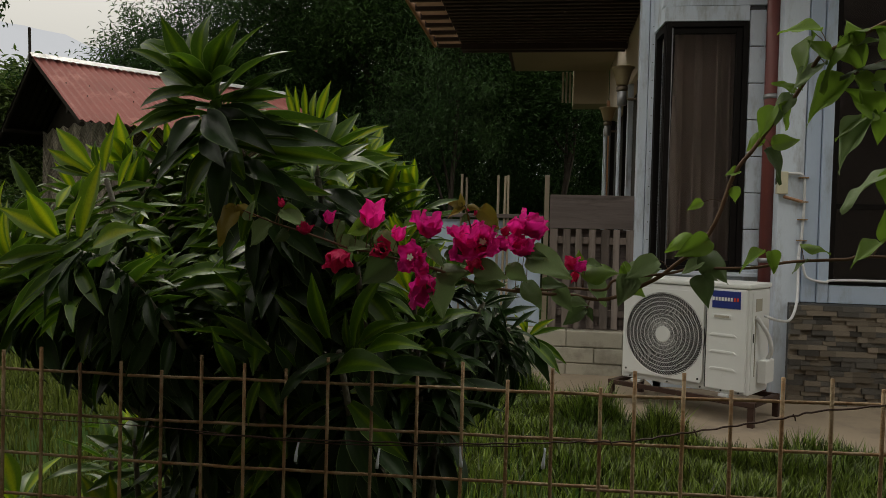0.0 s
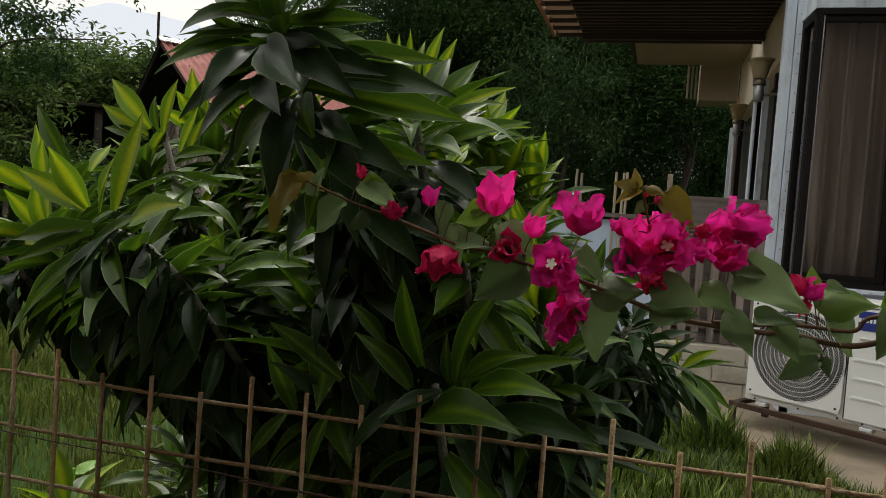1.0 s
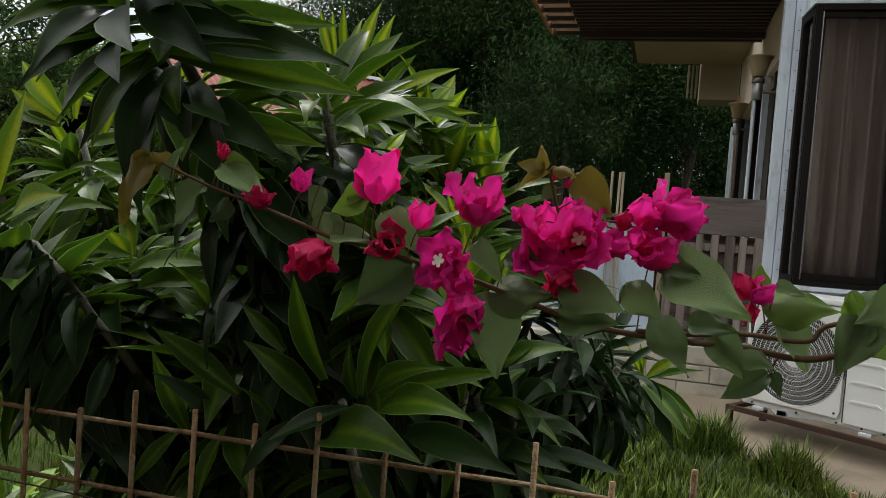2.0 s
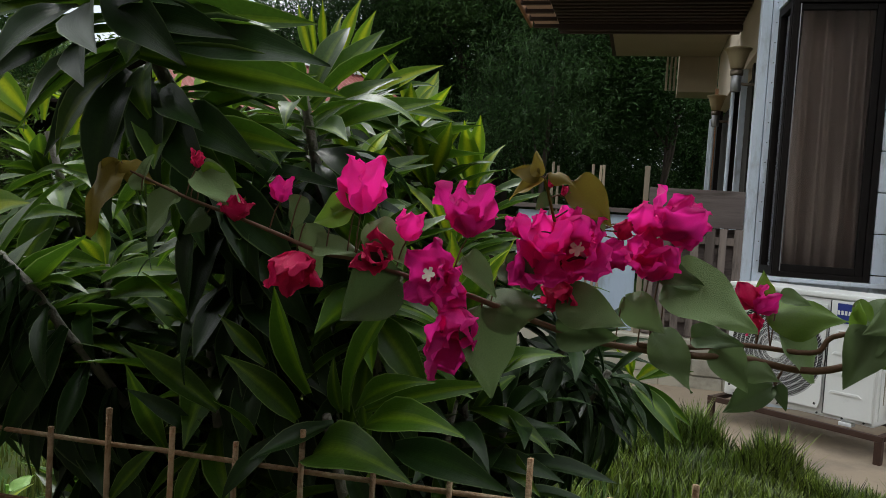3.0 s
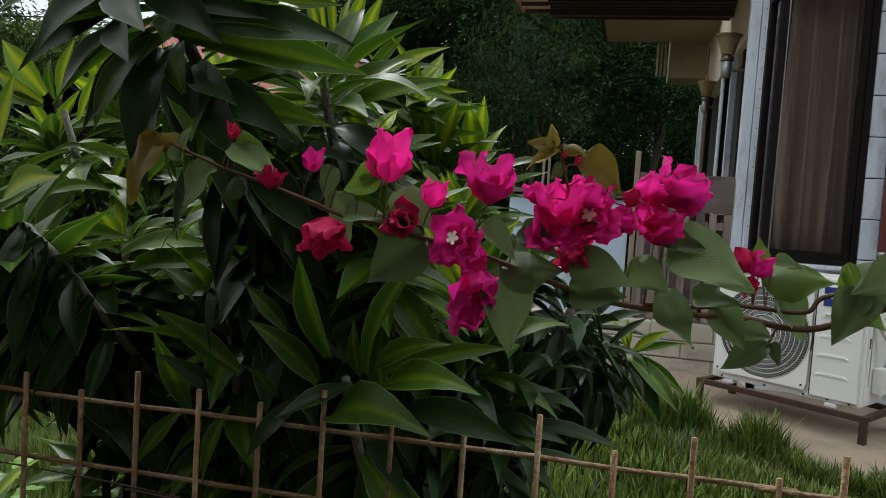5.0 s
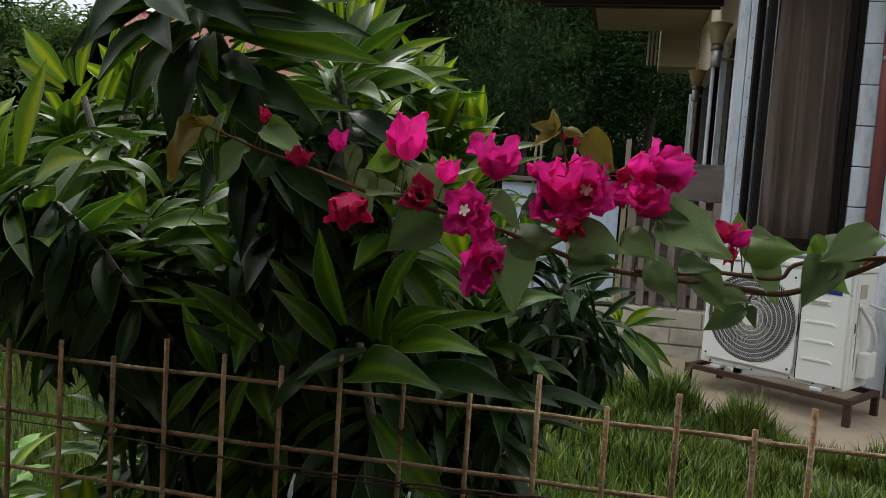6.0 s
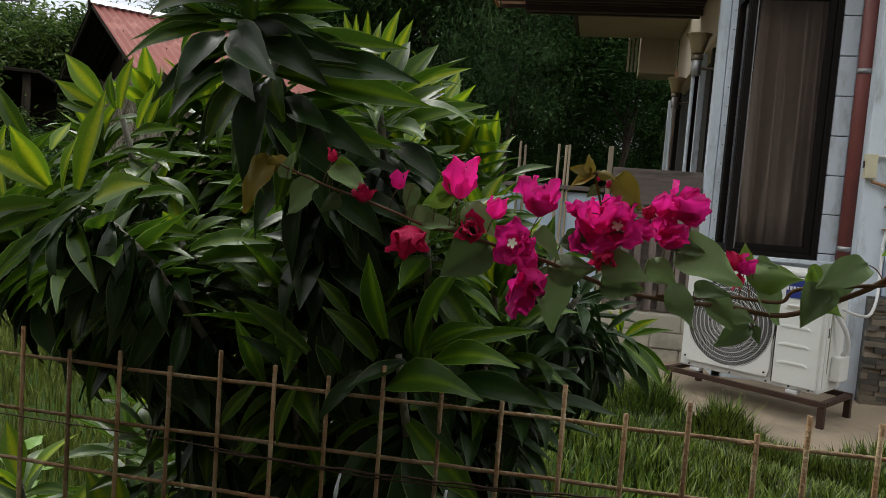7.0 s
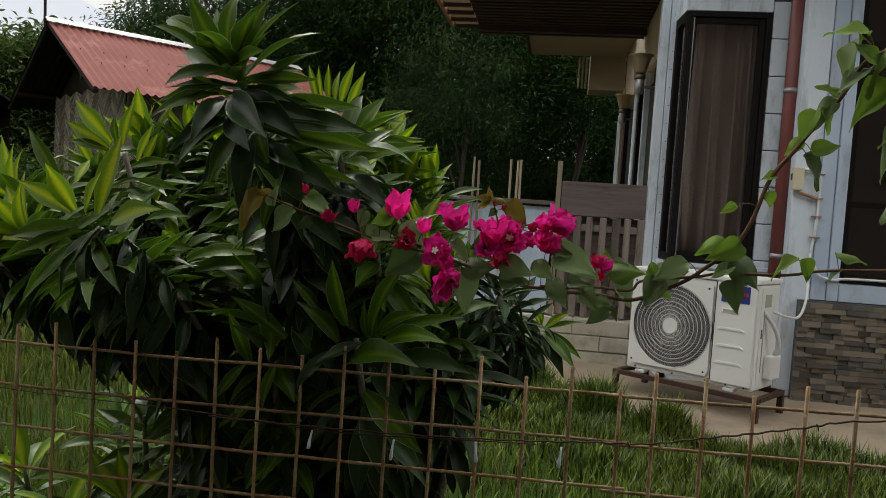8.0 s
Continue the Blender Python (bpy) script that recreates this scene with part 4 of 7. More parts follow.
    # woven splits: panels of slanted strips on the yard side and on the gable, too fine to pick apart
    for name, count, start, across in (("woven_wall", 13, w0 + 0.13, False), ("woven_gable", 12, -wy + 0.14, True)):
        bm = bmesh.new()
        for p in range(count):
            for k in range(50):
                c, z = start + p * 0.235, 0.95 + k * 0.029
                if not across and 0.40 < c - w0 < 0.66 and 1.36 < z < 1.94:
                    continue
                slope = 1 if p % 2 else -1
                low = rnd.uniform(-0.004, 0.004)
                dep = 0.008 + 0.006 * (k % 2)
                v = []
                for d in (0.0, dep):
                    for u, w in ((-0.115, -0.010), (0.115, -0.010), (0.115, 0.010), (-0.115, 0.010)):
                        zz = min(z + low + slope * u + w, 2.33)
                        v.append(bm.verts.new((w0 - 0.032 - d, c + u, zz) if across else (c + u, -wy - 0.004 - d, zz)))
                for q in ((4, 5, 6, 7), (0, 1, 5, 4), (1, 2, 6, 5), (2, 3, 7, 6), (3, 0, 4, 7)):
                    bm.faces.new([v[n] for n in q])
        bmesh.ops.recalc_face_normals(bm, faces=bm.faces)
        part(name, bm, M["sawali"], h, "woven slanted bamboo strips")
    for x in (w0, w0 + 0.385, w0 + 0.72, w1 - 0.05):
        part("wall_post", tube([(x, -wy - 0.03, 0), (x, -wy - 0.03, 2.32)], 0.035, 8), M["wood_grey"], h)
    # near-black sheet on the wall stands for the unlit window opening
    part("window_opening_shade", box(w0 + 0.42, w0 + 0.68, -wy - 0.012, -wy - 0.002, 1.38, 1.92), M["dark"], h)
    for s in (1, -1):
        part("barge_rafter", tube([(0.03, 0, top - 0.06), (0.03, -s * run, top - drop - 0.06)], 0.03, 8), M["hut_dark"], h)
        part("wall_plate", tube([(0.0, -s * wy, 2.30), (length, -s * wy, 2.30)], 0.035, 8), M["hut_dark"], h)
    part("spike", tube([(-0.02, 0, top - 0.1), (-0.03, 0, top + 0.34)], 0.017, 6), M["hut_dark"], h)


hut()


# ---- far shed with pickets at the edge of the yard ----
def shed():
    s = thing("garden_shed", "dark open shed with a rusty tin roof", "shed", at=pose(-10.5, 9.6, 0, 0, 0, 30))
    part("roof", box(-2.6, 2.2, -1.6, 1.6, 2.35, 2.4, 0.01), M["hut_dark"], s)
    part("roof_edge", box(-2.65, 0.2, -1.66, -1.605, 2.33, 2.41, 0.005), M["cream"], s)
    part("back_wall", box(-2.4, 2.0, 1.3, 1.4, 0, 2.33), M["hut_dark"], s)
    for x in (-2.4, -0.9, 0.6, 2.0):
        part("post", tube([(x, -1.4, 0), (x, -1.4, 2.34)], 0.06, 8), M["bark"], s)
    part("counter", box(-1.2, 1.8, -1.2, -0.6, 1.22, 1.30, 0.01), M["cream"], s, "pale counter top")
    p = thing("picket_fence", "short dark picket fence before the shed", "fence", at=pose(-10.6, 7.9, 0, 0, 0, 30))
    for z in (0.45, 1.3):
        part("rail", box(-2.2, 2.2, 0.02, 0.06, z, z + 0.07, 0.004), M["wood_grey"], p)
    for k in range(30):
        part("picket", box(-2.18 + k * 0.148, -2.10 + k * 0.148, -0.01, 0.018, 0, 1.6 + rnd.uniform(-0.03, 0.03), 0.003), M["wood_grey"], p)


shed()


# ================= trees and far green =================
def leaf_cloud(name, centres, per, length, width, droop, mat, spread, seed):
    """Many small pointed leaves in sprays round the centres: one mesh."""
    r = np.random.default_rng(seed)
    c = np.repeat(centres, per, axis=0)
    n = len(c)
    az = r.uniform(0, 2 * np.pi, n)
    el = r.normal(droop, 0.45, n)
    d = np.stack([np.cos(az) * np.cos(el), np.sin(az) * np.cos(el), np.sin(el)], 1)
    s = np.stack([-np.sin(az), np.cos(az), np.zeros(n)], 1)
    roll = r.normal(0, 0.6, n)[:, None]
    u = np.cross(s, d)
    side = s * np.cos(roll) + u * np.sin(roll)
    L = (length * r.uniform(0.6, 1.25, n))[:, None]
    Wd = (width * r.uniform(0.7, 1.2, n))[:, None]
    base = c + r.normal(0, spread, (n, 3)) + d * 0.02
    bow = np.cross(d, side) * L * 0.12
    v = np.stack([base, base + d * L * 0.45 + side * Wd * 0.5 + bow, base + d * L, base + d * L * 0.45 - side * Wd * 0.5 + bow], 1).reshape(-1, 3)
    i = np.arange(n) * 4
    f = np.concatenate([np.stack([i, i + 1, i + 2], 1), np.stack([i, i + 2, i + 3], 1)])
    return cloud_mesh(name, v, f, mat)


def crown_points(lobes, count, seed, hollow=0.45):
    """Points in the outer part of several ellipsoid lobes (x, y, z, rx, ry, rz)."""
    r = np.random.default_rng(seed)
    vol = np.array([a[3] * a[4] * a[5] for a in lobes]) ** 0.75
    pick = r.choice(len(lobes), count, p=vol / vol.sum())
    lob = np.array(lobes)[pick]
    d = r.normal(size=(count, 3))
    d /= np.linalg.norm(d, axis=1)[:, None]
    rad = (hollow + (1 - hollow) * r.uniform(0, 1, count) ** 0.6)[:, None]
    rad *= 1 + 0.16 * np.sin(d[:, :1] * 7 + pick[:, None]) + 0.13 * np.sin(d[:, 2:] * 9 + d[:, 1:2] * 6 + 2 * pick[:, None])
    return lob[:, :3] + d * lob[:, 3:] * rad


def tree(name, x, y, lobes, count, per, length, width, droop, mat, label, seed, trunk=0.22, spread=0.16, clump=0.26):
    t = thing(name, label, "tree", at=pose(x, y, -0.03))
    r = random.Random(seed)
    top = max(a[2] for a in lobes)
    bm = bmesh.new()
    spine = bend([(0, 0, 0), (0.1 * r.uniform(-1, 1), 0.1, top * 0.35), (0.25 * r.uniform(-1, 1), 0.2 * r.uniform(-1, 1), top * 0.75)], 8)
    tube(spine, [trunk * (1 - 0.07 * i) for i in range(len(spine))], 9, bm)
    for a in lobes:
        s = spine[r.randint(3, 7)]
        e = Vector(a[:3])
        mid = s.lerp(e, 0.5) + Vector((0.2 * r.uniform(-1, 1), 0.2 * r.uniform(-1, 1), 0.25))
        limb = bend([s, mid, e], 6)
        tube(limb, [trunk * 0.45 * (1 - 0.13 * i) for i in range(len(limb))], 7, bm)
    part("trunk", bm, M["bark"], t, smooth=True)
    rr = np.random.default_rng(seed + 500)
    tips = crown_points(lobes, max(20, count // 9), seed)          # sprays: each a flat hanging bunch of leaves
    bunch = np.repeat(tips, 9, axis=0)
    off = rr.normal(0, clump, bunch.shape)
    off[:, 2] = 0.45 * off[:, 2] - 0.5 * np.hypot(off[:, 0], off[:, 1])
    crown = new("crown", leaf_cloud("crown", bunch + off, per, length, width, droop, mat, spread, seed))
    crown.parent = t
    return t


# dense dark mango trees behind hut and house
tree("mango_tree", -5.5, 15.2, [(0, 0, 5.6, 3.0, 2.2, 2.2), (-1.7, -0.3, 4.0, 2.0, 1.8, 1.5), (1.6, -0.5, 4.2, 2.1, 1.8, 1.8), (0.2, -0.9, 2.6, 2.6, 1.5, 1.2), (0.8, 0, 7.6, 2.2, 2.0, 1.4)],
     7600, 18, 0.13, 0.034, -0.45, M["mango"], "tall dense mango tree with dark drooping leaves", 21, 0.28)
tree("mango_tree", -2.4, 14.0, [(0, 0, 4.8, 2.2, 1.9, 2.2), (-1.5, 0, 3.2, 1.6, 1.5, 1.4), (1.4, 0, 3.4, 1.6, 1.5, 1.6), (0.3, 0, 7.0, 2.4, 1.8, 1.5), (0.9, -2.0, 4.9, 2.2, 1.1, 0.9), (-1.2, -1.8, 5.4, 2.0, 1.1, 0.9)],
     7600, 18, 0.12, 0.032, -0.45, M["mango"], "tall dense mango tree with dark drooping leaves", 22, 0.25)
tree("mango_tree", 1.5, 16.5, [(0, 0, 4.6, 2.4, 1.9, 2.4), (-1.6, 0, 2.7, 1.8, 1.5, 1.7), (1.6, 0, 3.2, 2.0, 1.6, 2.0), (0, -0.6, 1.3, 3.0, 1.2, 1.2)],
     6600, 18, 0.12, 0.032, -0.45, M["mango"], "dark broad mango tree behind the house", 23, 0.25)
tree("bamboo_clump", -1.2, 11.6, [(-0.2, 0, 3.5, 0.9, 0.7, 0.8), (-0.9, 0.2, 2.6, 0.6, 0.6, 0.6), (0.3, 0.2, 2.7, 0.5, 0.5, 0.5), (0.15, 0.2, 4.5, 0.8, 0.6, 0.6)],
     1300, 18, 0.10, 0.016, -0.6, M["bamboo_leaf"], "bamboo clump with long thin hanging leaves", 24, 0.06, 0.1)
tree("shade_tree", 0.7, 12.2, [(0, 0, 3.3, 1.0, 0.7, 0.6), (-0.9, 0.2, 3.7, 0.9, 0.7, 0.6), (0.5, 0.2, 4.2, 0.8, 0.6, 0.6)],
     1900, 14, 0.11, 0.03, -0.3, M["mango"], "young dark tree close behind the fence", 25, 0.07, 0.12)
tree("hedge_row", 0, 18.6, [(-5.0, 0, 1.3, 1.6, 0.7, 1.4), (-2.6, 0.2, 1.2, 1.6, 0.7, 1.4), (-0.2, 0, 1.4, 1.6, 0.7, 1.5), (2.2, 0.2, 1.3, 1.6, 0.7, 1.4), (4.4, 0, 1.4, 1.6, 0.7, 1.5)],
     3000, 13, 0.2, 0.05, -0.4, M["mango"], "dense dark hedge growing under the tall trees", 34, 0.06, 0.16)
# lighter trees at the edge of the yard
tree("yard_tree", -12.5, 13.5, [(0, 0, 3.3, 2.0, 1.6, 1.1), (-2.2, 0, 3.2, 1.8, 1.5, 1.2), (2.2, 0.3, 3.35, 1.8, 1.5, 0.95), (-0.5, -0.6, 1.6, 2.6, 1.2, 1.2), (1.5, 0, 2.2, 2.0, 1.2, 1.0)],
     8200, 11, 0.17, 0.06, -0.2, M["shrub_leaf"], "bright green leafy tree at the yard's edge", 26, 0.15, 0.14)
tree("yard_tree", -16.5, 11.0, [(0, 0, 2.7, 2.2, 1.8, 1.2), (1.5, 1.5, 2.6, 1.8, 1.5, 1.2), (0, -1.2, 1.7, 2.0, 1.5, 1.2)],
     3800, 11, 0.18, 0.06, -0.2, M["shrub_leaf"], "bright green leafy tree at the yard's edge", 27, 0.15, 0.14)
tree("yard_tree", -9.2, 15.0, [(0, 0, 2.7, 1.6, 1.2, 1.0), (1.3, 0.2, 2.3, 1.3, 1.1, 1.0), (-0.8, 0.1, 1.6, 1.6, 1.2, 1.0)],
     3200, 11, 0.17, 0.06, -0.2, M["bamboo_leaf"], "deep green leafy tree behind the hut", 31, 0.15, 0.14)
tree("acacia_tree", -9.9, 8.4, [(1.0, 0, 3.75, 1.6, 0.9, 0.5), (2.5, 0.2, 3.25, 0.9, 0.7, 0.35), (-0.6, 0, 3.2, 1.3, 1.0, 0.55), (1.0, 0.3, 4.7, 2.2, 1.3, 0.6), (0.9, 0.1, 2.95, 1.2, 0.8, 0.3)],
     900, 9, 0.12, 0.042, -0.5, M["mango"], "airy small-leaved tree with sky between its twigs", 28, 0.07, 0.07, 0.16)
tree("yard_shrub", -8.6, 8.6, [(0, 0, 1.75, 0.9, 0.6, 0.5), (-1.3, -0.4, 1.6, 0.9, 0.6, 0.55), (0.7, 0.2, 1.1, 0.7, 0.5, 0.5), (-0.4, 0.1, 2.3, 1.0, 0.6, 0.35)],
     900, 9, 0.13, 0.045, -0.3, M["shrub_leaf"], "leafy shrub hanging over the shed's edge", 33, 0.05, 0.09, 0.18)
tree("hedge_shrub", -8.4, 10.2, [(0, 0, 0.8, 1.2, 0.9, 0.7), (-1.4, 0.3, 0.7, 1.2, 0.9, 0.7), (1.0, -0.9, 0.7, 0.8, 0.7, 0.6)],
     1500, 9, 0.13, 0.045, 0.1, M["shrub_leaf"], "low green shrub beside the hut", 29, 0.06, 0.1)
tree("hedge_shrub", -5.75, 7.2, [(0, 0, 0.75, 0.6, 0.5, 0.6), (-0.6, 0.35, 0.95, 0.6, 0.5, 0.7), (0.55, 0.3, 0.6, 0.5, 0.4, 0.5)],
     1100, 9, 0.09, 0.04, 0.0, M["mango"], "low dark shrub against the hut's gable", 30, 0.04, 0.08)
# a blue mountain far behind everything, its haze put in as a glow
def mountain():
    bm = bmesh.new()
    rings = []
    for j in range(15):
        row = []
        for i in range(72):
            a, rad = i * 2 * math.pi / 72, 760 * (j / 14) ** 1.2
            p = Vector((rad * math.cos(a), rad * math.sin(a), 0))
            z = 258 - 0.36 * rad + min(1, rad / 60) * (26 * noise.noise(p / 90 + Vector((3, 1, 0))) + 9 * noise.noise(p / 30))
            row.append(bm.verts.new((-700 + p.x, 905 + p.y, max(z, -5))))
        rings.append(row)
    for r0, r1 in zip(rings[1:], rings[2:]):
        for i in range(72):
            bm.faces.new((r0[i], r0[(i + 1) % 72], r1[(i + 1) % 72], r1[i]))
    bm.faces.new(rings[1])
    m = bpy.data.materials.new("far_haze_glow")
    m.use_nodes = True
    b = m.node_tree.nodes["Principled BSDF"]
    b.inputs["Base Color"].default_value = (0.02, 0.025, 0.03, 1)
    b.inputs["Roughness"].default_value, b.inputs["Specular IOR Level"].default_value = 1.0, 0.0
    # pale emission stands for the haze between here and the slopes
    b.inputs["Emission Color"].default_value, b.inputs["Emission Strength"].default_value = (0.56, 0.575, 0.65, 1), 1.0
    tagged(part("backdrop", bm, m, smooth=True), "blue mountain on the horizon, glowing pale to stand for haze", "mountain", kind="structure")


mountain()
far = thing("far_woods", "far line of green woods", "woods", kind="stuff")
pts = np.concatenate([crown_points([(-40 + 6 * k + 2 * math.sin(k * 3), 34 + 3 * math.sin(k * 2.1), 2.2, 4.2, 2.5, 2.6 + math.sin(k * 1.7))], 420, 50 + k, 0.6) for k in range(14)])
woods = new("foliage", leaf_cloud("foliage", pts, 8, 0.55, 0.22, -0.2, M["shrub_leaf"], 0.35, 99))
woods.parent = far


# ================= lawn grass =================
def on_slab(x, y):
    line = np.interp(x, [0.30, 0.40, 0.47, 0.72, 1.02, 1.32, 1.75, 5.0], [4.75, 4.0, 3.75, 3.42, 3.13, 2.96, 2.93, 2.8])
    return (x > 0.30) & (y > line) | (y > 4.7)


def grass():
    r = np.random.default_rng(5)
    n = 165000
    x, y = r.uniform(-3.2, 3.4, n), 0.12 + 4.6 * r.uniform(0, 1, n) ** 1.2
    fade = np.random.default_rng(6)             # the thick sward thins out unevenly towards its ends
    wide = np.abs(x) > 1.7
    x = np.where(wide, x * (1 + 0.45 * np.abs(fade.normal(0, 1, n))), x)
    y = np.where(wide, y - 0.35 * np.abs(fade.normal(0, 1, n)), y)
    x[40000:52000], y[40000:52000] = r.uniform(-8.0, 6.5, 12000), r.uniform(-1.4, 6.0, 12000)
    x[-60000:], y[-60000:] = r.uniform(-13, -0.6, 60000), r.uniform(1.5, 12.5, 60000)
    m = 40000
    x[:m] = r.uniform(0.2, 2.6, m)
    y[:m] = np.interp(x[:m], [0.30, 0.47, 0.72, 1.02, 1.32, 2.4, 5.0], [4.2, 3.75, 3.42, 3.13, 2.96, 2.9, 2.8]) - np.abs(r.normal(0, 0.45, m)) + 0.02
    thin = np.sin(x * 2.3 + 1) * np.cos(y * 1.9) + 0.5 * np.sin(x * 6 + y * 5)
    near_edge = np.clip(1 - np.abs(y - np.interp(x, [0.30, 0.47, 0.72, 1.02, 1.32, 2.4, 5.0], [4.2, 3.75, 3.42, 3.13, 2.96, 2.9, 2.8])) / 0.4, 0, 1) * (x > 0.25)
    keep = ~on_slab(x, y) & ((thin > -0.75) | (r.uniform(0, 1, n) < 0.45))
    x, y, near_edge = x[keep], y[keep], near_edge[keep]
    n = len(x)
    tuft = 0.5 + 0.5 * np.sin(x * 9.3 + 2 * np.sin(y * 7)) * np.cos(y * 8.1 + x * 3)
    tall = np.interp(x, [0.25, 0.45, 0.95, 1.15, 1.4], [0.6, 1.0, 1.0, 0.35, 0.15])
    h = (0.045 + 0.05 * tuft + near_edge * (0.03 * tall - 0.02) + 0.07 * near_edge * tuft * tall + 0.03 * tuft * (near_edge > 0)) * r.uniform(0.6, 1.35, n)
    h *= np.where(y > 1.6, 1.35, 1.0)
    az = r.uniform(0, 2 * np.pi, n)
    lean = r.uniform(0.05, 0.65, n)
    d = np.stack([np.cos(az), np.sin(az), np.zeros(n)], 1)
    s = np.stack([-np.sin(az), np.cos(az), np.zeros(n)], 1)
    wdt = ((0.0020 + 0.0022 * r.uniform(0, 1, n)) * np.interp(y, [1.5, 5], [1, 2.2]))[:, None]
    base = np.stack([x, y, np.full(n, -0.02)], 1)
    up = np.array([0, 0, 1.0])
    hh = h[:, None]
    mid = base + up * hh * 0.6 + d * (lean * h * 0.3)[:, None]
    tip = base + up * hh + d * (lean * h)[:, None]
    blades = np.stack([base - s * wdt, base + s * wdt, mid - s * wdt * 0.8, mid + s * wdt * 0.8, tip], 1)
    # blades to the left take a duller olive colour
    dull = (x + r.normal(0, 0.35, n) < -0.15 + 0.25 * np.sin(y * 3)) & (y > 0.9)
    for pick, mat, label in ((~dull, "grass", "green uncut lawn grass with taller tufts"), (dull, "dull_grass", "dull olive grass on the left of the yard")):
        v = blades[pick].reshape(-1, 3)
        i = np.arange(pick.sum()) * 5
        f = np.concatenate([np.stack([i, i + 1, i + 3], 1), np.stack([i, i + 3, i + 2], 1), np.stack([i + 2, i + 3, i + 4], 1)])
        tagged(new("grass", cloud_mesh("grass", v, f, M[mat])), label, "grass", kind="stuff")


grass()


# ================= strap-leaved dracaena shrubs at the fence =================
def strap_mesh(mat, curl, fold, wave, seed):
    """One leaf 1 long, growing along +y from the origin, upper side +z; narrow base, pointed recurved tip."""
    bm = bmesh.new()
    uv = bm.loops.layers.uv.new("UVMap")
    rows = []
    prof = (0.38, 0.66, 1.02, 1.22, 1.18, 0.86, 0.42, 0.03)
    n = len(prof)
    yy, zz, ang = 0.0, 0.0, 0.0
    for j, w in enumerate(prof):
        f = j / (n - 1)
        row = []
        for i, u in enumerate((-1, -0.5, 0, 0.5, 1)):
            x = u * w * 0.125
            lift = abs(u) * w * 0.125 * fold * (1 - 0.5 * f) + wave * 0.012 * math.sin(f * 9 + seed) * u
            row.append((bm.verts.new((x + 0.02 * math.sin(seed * 1.3) * f * f, yy, zz + lift)), (u * 0.5 + 0.5, f)))
        rows.append(row)
        step = 1.0 / (n - 1)
        ang += curl * (0.35 + 1.3 * f) / (n - 1)
        yy += step * math.cos(ang)
        zz -= step * math.sin(ang)
    tip = Vector((0.0, rows[-1][2][0].co.y, rows[-1][2][0].co.z))
    for r0, r1 in zip(rows, rows[1:]):
        for i in range(4):
            quad = (r0[i], r0[i + 1], r1[i + 1], r1[i])
            face = bm.faces.new([q[0] for q in quad])
            for loop, q in zip(face.loops, quad):
                loop[uv].uv = q[1]
    return mesh_of("leaf", bm, mat, True), tip


STRAPS = {k: [strap_mesh(mat, c, fo, wv, 3 * i + 1) for i, (c, fo, wv) in enumerate(curls)] for k, mat, curls in (
    ("old", LEAF_OLD, ((0.55, 0.5, 1.2), (0.95, 0.4, 0.9), (1.35, 0.35, 1.3), (0.25, 0.6, 0.6))),
    ("mid", LEAF_MID, ((0.4, 0.55, 0.9), (0.75, 0.5, 1.2), (1.15, 0.4, 0.9), (0.2, 0.65, 0.6))),
    ("new", LEAF_NEW, ((0.15, 0.6, 0.3), (0.4, 0.5, 0.4), (0.65, 0.45, 0.6), (-0.1, 0.6, 0.3))))}
UP = Vector((0, 0, 1))


def place_leaf(parent, kind, at, direction, normal, length, width=1.0):
    d = direction.normalized()
    nrm = (normal - d * normal.dot(d))
    nrm = nrm.normalized() if nrm.length > 1e-4 else d.orthogonal().normalized()
    x = d.cross(nrm)
    ob = new("leaf", STRAPS[kind][rnd.randrange(4)][0])
    ob.parent = parent
    m = Matrix((x, d, nrm)).transposed().to_4x4()
    ob.matrix_basis = Matrix.Translation(at) @ m @ Matrix.Diagonal((length * width, length, length, 1))
    return ob


def lay_leaves(parent, axis, rows):
    """Leaves from foot to tip; each turns its upper side to the way the shoot grows."""
    axis = Vector(axis)
    for x0, y0, z0, x1, y1, z1, kind, width in rows:
        mesh, end = STRAPS[kind][rnd.randrange(4)]
        foot, span = Vector((x0, y0, z0)), Vector((x1 - x0, y1 - y0, z1 - z0))
        d = span.normalized()
        n = axis - d * axis.dot(d) + Vector((rnd.uniform(-0.25, 0.25), rnd.uniform(-0.25, 0.25), rnd.uniform(-0.1, 0.1)))
        n = (n - d * n.dot(d)).normalized()
        ey = end.normalized()
        ez = Vector((0, -ey.z, ey.y))
        turn = Matrix((d.cross(n), d, n)).transposed() @ Matrix((Vector((1, 0, 0)), ey, ez))
        length = span.length / end.length
        ob = new("leaf", mesh)
        ob.parent = parent
        ob.matrix_basis = Matrix.Translation(foot) @ turn.to_4x4() @ Matrix.Diagonal((length * width * 0.70, length, length, 1))


